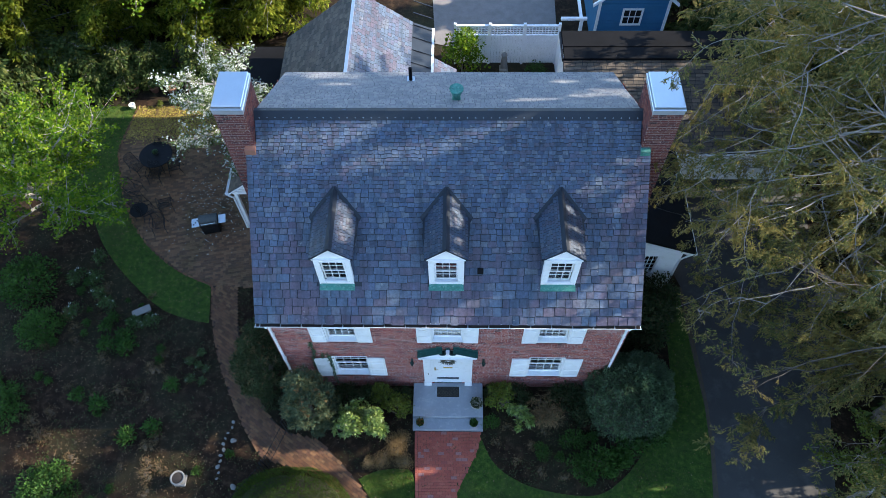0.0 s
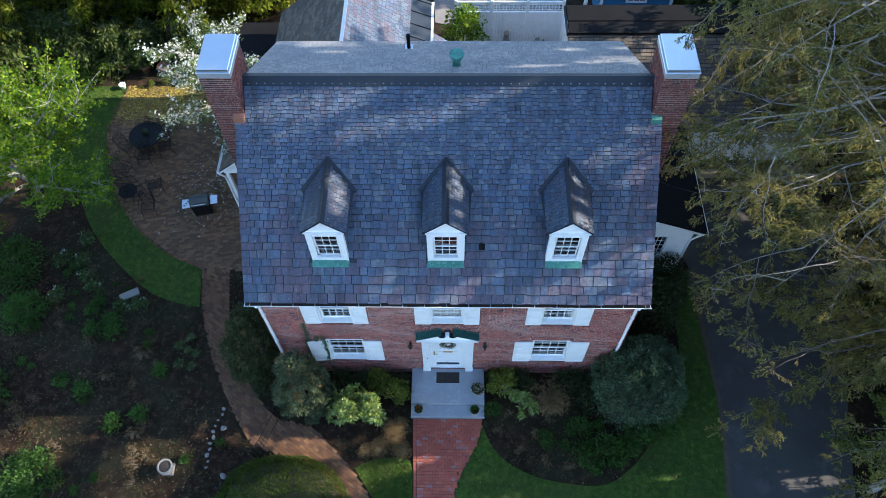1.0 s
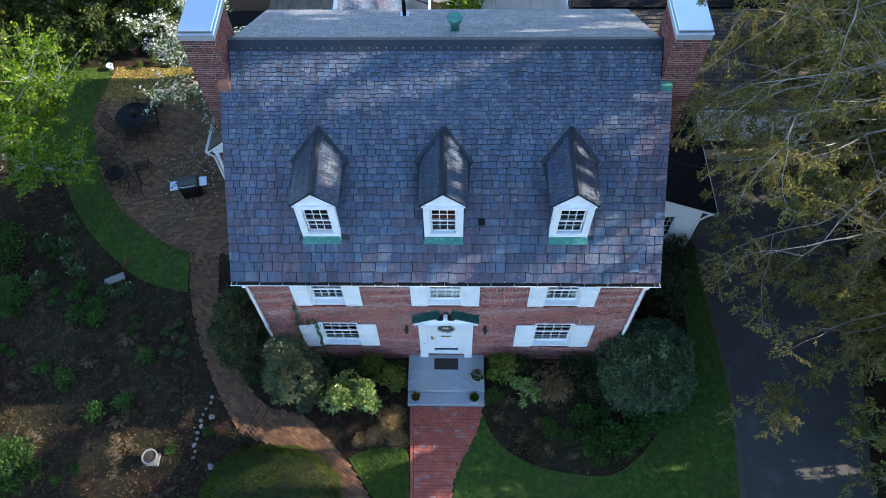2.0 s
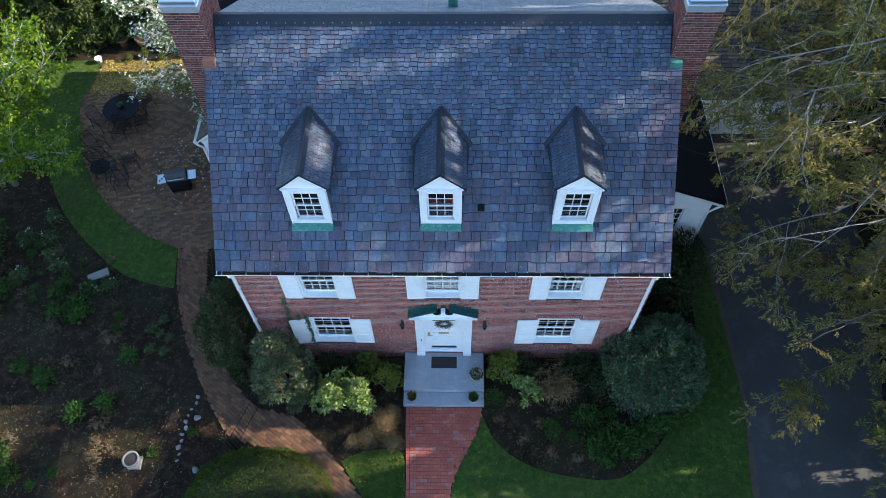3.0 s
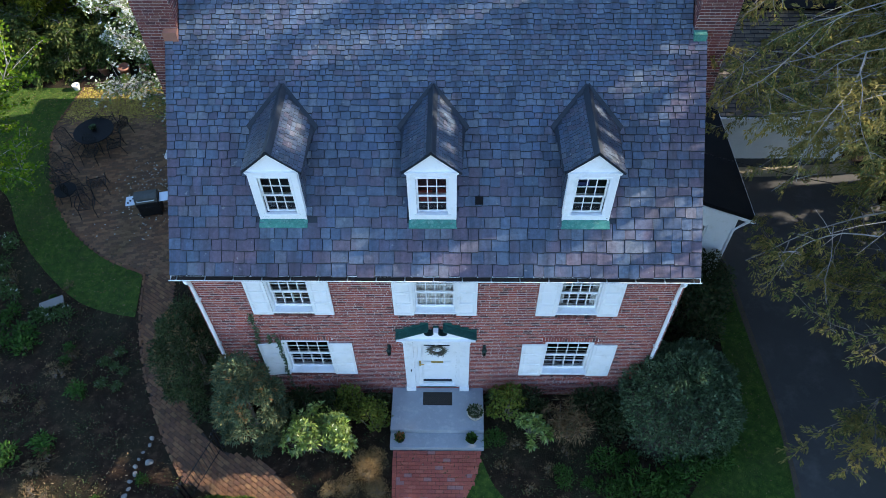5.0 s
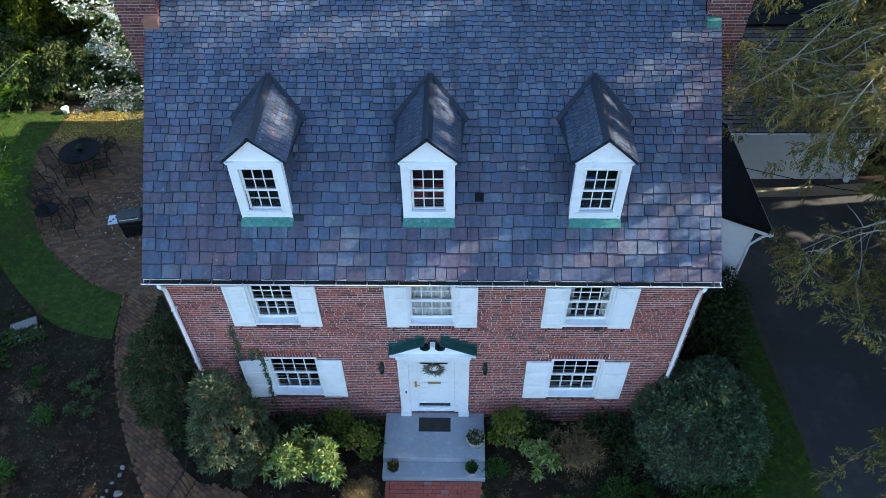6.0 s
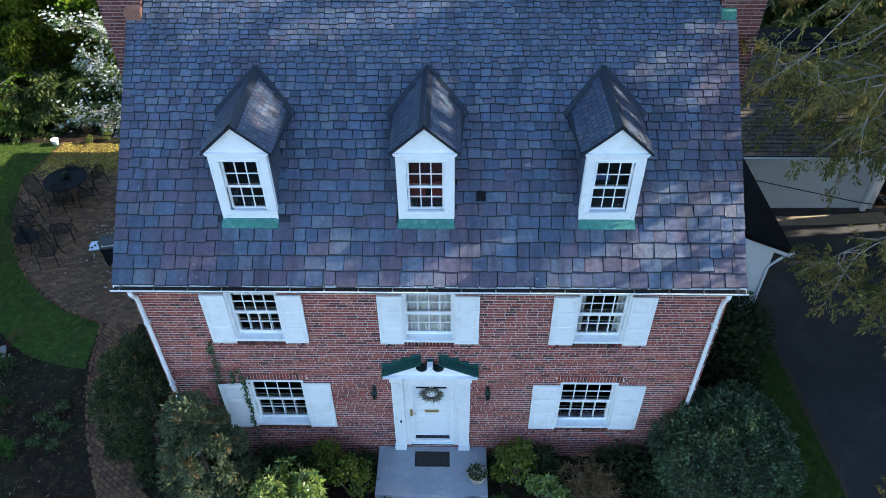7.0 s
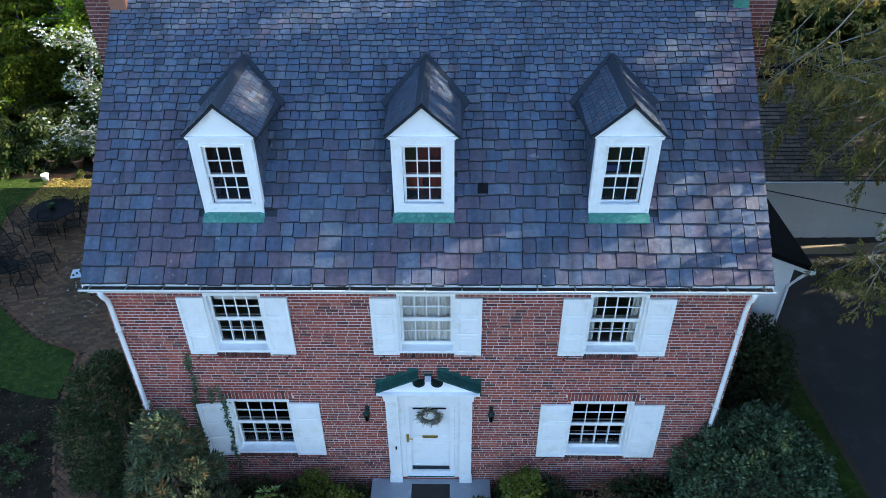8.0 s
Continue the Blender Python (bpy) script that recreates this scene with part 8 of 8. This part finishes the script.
y, row = -1.76, 0
while y > -16.0:
    a, b = walk_half(y)
    x = a + 0.11 + (0.102 if row % 2 else 0)
    if row % 2:
        ob = new("paver", half_red)
        ob.parent = front_walk
        ob.matrix_basis = pose(a + 0.158, y, 0.001)
    while x < b - 0.12:
        m = pose(x + 0.1, y, rp.uniform(-0.002, 0.003), rp.uniform(-0.8, 0.8), rp.uniform(-0.8, 0.8), rp.uniform(-1.2, 1.2))
        if count_ < 300:
            ob = new("paver", red)
            ob.parent = front_walk
            ob.matrix_basis = m
            count_ += 1
        else:
            extra_.append(m)
        x += 0.204
    for e, s in ((a + 0.05, 1), (b - 0.05, -1)):
        if row % 2 == 0:
            ob = new("paver", edge_red)
            ob.parent = front_walk
            slope_ = math.atan2(walk_half(y + 0.2)[0 if s > 0 else 1] - walk_half(y - 0.2)[0 if s > 0 else 1], 0.4)
            ob.matrix_basis = pose(e, y - 0.05, 0.002, 0, 0, -math.degrees(slope_))
    y -= 0.104
    row += 1


def joined_pavers(name, poses, w, d, material, parent, h=0.028, snug=0.96):
    base = [(-w / 2, -d / 2), (w / 2, -d / 2), (w / 2, d / 2), (-w / 2, d / 2)]
    verts, faces = [], []
    for m in poses:
        k = len(verts)
        verts += [tuple(m @ Vector((x, y, -0.01))) for x, y in base] + [tuple(m @ Vector((x * snug, y * (snug - 0.02), h))) for x, y in base]
        faces += [(k + 4, k + 5, k + 6, k + 7)] + [(k + i, k + (i + 1) % 4, k + 4 + (i + 1) % 4, k + 4 + i) for i in range(4)]
    ob = part(name, quick_mesh(name, verts, faces), material, parent)
    ob["kind"] = "stuff"
    return ob


joined_pavers("paving_rest", extra_, 0.198, 0.098, M_PAVER, front_walk)
old_path = tagged(part("brick_path", boxes((-6.2, -6.0, -2.2, -2.0, -0.05, 0.0)), M_SOIL), "weathered brown brick path curving round the house", "path", kind="structure")
patio = tagged(part("patio", boxes((-10.2, -10.0, 8.0, 8.2, -0.5, -0.3)), M_SOIL), "weathered brown brick patio", "patio", kind="structure")


def in_bond(outline, turn, u_step, v_step):
    """Places of bricks in running bond that fall inside an outline."""
    out = []
    rr = random.Random(5)
    c, s = math.cos(turn), math.sin(turn)
    for j in range(-160, 160):
        for i in range(-90, 90):
            u, v = (i + (0.5 if j % 2 else 0)) * u_step, j * v_step
            x, y = -9 + u * c - v * s, 4 + u * s + v * c
            if inside(outline, x, y):
                out.append(pose(x, y, land(x, y) + rr.uniform(-0.004, 0.004), rr.uniform(-1, 1), rr.uniform(-1, 1), math.degrees(turn) + rr.uniform(-1.5, 1.5)))
    return out


path_poses = in_bond(path_outline, radians(-35), 0.21, 0.108)
old = paver_mesh("paver", 0.2, 0.098, 0.028, M_OLD_PAVER_ONE)
near = [m for m in path_poses if m.translation.y < -0.9][:300]
near_set = {id(m) for m in near}
for m in near:
    ob = new("paver", old)
    ob.parent = old_path
    ob.matrix_basis = m
joined_pavers("paving_rest", [m for m in path_poses if id(m) not in near_set], 0.2, 0.098, M_OLD_PAVER, old_path)
patio_poses = in_bond(patio_outline, radians(8), 0.21, 0.108)
patio_poses.sort(key=lambda m: m.translation.y)
patio_brick = paver_mesh("paver", 0.206, 0.104, 0.028, pieces("patio_brick_single", PATIO_BRICKS, "object", 0.85, 30, 0.4, [(0.7, 0.78, 0.65), (1, 1, 1), (1.15, 1.05, 0.95)], 0.7))
for m in patio_poses[:300]:
    ob = new("paver", patio_brick)
    ob.parent = patio
    ob.matrix_basis = m
joined_pavers("paving_rest", patio_poses[300:], 0.208, 0.106, M_PATIO_BRICK, patio, snug=0.985)
# brick edging of patio and path
edge_line = rounded(PATIO_EDGE, 14, False) + rounded(PATH_LEFT, 12, False)
edge_poses, last_ = [], None
for p in edge_line:
    if last_ is None or math.dist(p, last_) > 0.2:
        if last_ is not None:
            a = math.degrees(math.atan2(p[1] - last_[1], p[0] - last_[0]))
            edge_poses.append(pose((p[0] + last_[0]) / 2, (p[1] + last_[1]) / 2, land(*p) + 0.02, 0, 0, a))
        last_ = p
joined_pavers("edging", edge_poses, 0.2, 0.07, M_OLD_PAVER, patio, 0.04)

# fallen leaves, twigs and grass blades
rl = random.Random(23)
pts, ways = [], []
for i in range(30000):
    x, y = rl.uniform(-18, 9), rl.uniform(-6, 14)
    if -5.7 < x < 5.7 and y > -0.05 or -1.3 < x < 1.3 and y > -1.8:
        continue
    if rl.random() < 0.6 and x > -8 or rl.random() < 0.85 and inside(patio_outline, x, y):
        continue
    pts.append((x, y, land(x, y) + 0.035 + rl.random() * 0.01))
    ways.append((rl.gauss(0, 1), rl.gauss(0, 1), rl.gauss(0, 0.25)))
tagged(part("leaf_litter", leaf_mesh("leaf_litter", pts, ways, 0.045, 0.022, 3, vary=0.7), M_LITTER), "scattered dry brown leaves and twigs on the beds", "leaf litter", kind="stuff")
pts, ways = [], []
for i in range(26000):
    x, y = rl.uniform(-18, 8.6), rl.uniform(-6, 5)
    k = noise.noise(Vector((x * 0.8, y * 0.8, 3.0)))
    if k + rl.gauss(0, 0.2) < 0.08 or -5.7 < x < 5.7 and y > -0.05 or -1.3 < x < 1.3 and y > -1.8 or inside(path_outline, x, y) or inside(lawn_left, x, y):
        continue
    for j in range(3):
        pts.append((x + rl.gauss(0, 0.04), y + rl.gauss(0, 0.04), land(x, y)))
        ways.append((rl.gauss(0, 1), rl.gauss(0, 1), 0.8))
tagged(part("weeds", leaf_mesh("weeds", pts, ways, 0.06, 0.024, 4, vary=0.6), M_WEED), "sparse low green weeds in the mulch", "weeds", kind="stuff")
pts, ways, pts2, ways2 = [], [], [], []
# yellow flecks paint the sunlit, mossy strip at the patio's far end
for i in range(22000):
    x, y = rl.uniform(-15.2, -7.2), rl.uniform(11.6, 14.3)
    if inside(patio_outline, x, y) and rl.random() < smooth_step(11.6, 12.9, y):
        pts.append((x, y, land(x, y) + 0.033))
        ways.append((rl.gauss(0, 1), rl.gauss(0, 1), 0.12))
for i in range(420):
    x, y = rl.gauss(-10.1, 0.9), rl.gauss(8.0, 1.0)
    if inside(patio_outline, x, y):
        pts2.append((x, y, land(x, y) + 0.036))
        ways2.append((rl.gauss(0, 1), rl.gauss(0, 1), 0.2))
tagged(part("moss", leaf_mesh("moss", pts, ways, 0.05, 0.04, 14, vary=0.6), M_SUNLIT_MOSS), "yellow flecks for moss and sunlight on the patio bricks", "moss", kind="stuff")
tagged(part("petal_litter", leaf_mesh("petal_litter", pts2, ways2, 0.06, 0.04, 15, vary=0.4), M_BLOSSOM), "fallen white magnolia petals on the patio", "petals", kind="stuff")
M_BLADE = leafy("grass_blade", [(0.034, 0.072, 0.008), (0.058, 0.106, 0.012), (0.095, 0.138, 0.019), (0.135, 0.14, 0.036)], 0.6, 0.3)


def turf(outlines, count, seed):
    g = random.Random(seed)
    pts, ways = [], []
    for o, n in zip(outlines, count):
        xs, ys = [p[0] for p in o], [p[1] for p in o]
        k = 0
        while k < n:
            x, y = g.uniform(max(min(xs), -18.5), max(xs)), g.uniform(max(min(ys), -6.5), max(ys))
            k += 1
            if inside(o, x, y):
                pts.append((x, y, land(x, y) + 0.005))
                ways.append((g.gauss(0, 0.7), g.gauss(0, 0.7), 1.0))
    tagged(part("grass", leaf_mesh("grass", pts, ways, 0.06, 0.014, seed), M_BLADE), "short green grass blades of the lawns", "grass", kind="stuff")


turf([lawn_left, lawn_front_left, lawn_front_right], [42000, 9000, 30000], 6)
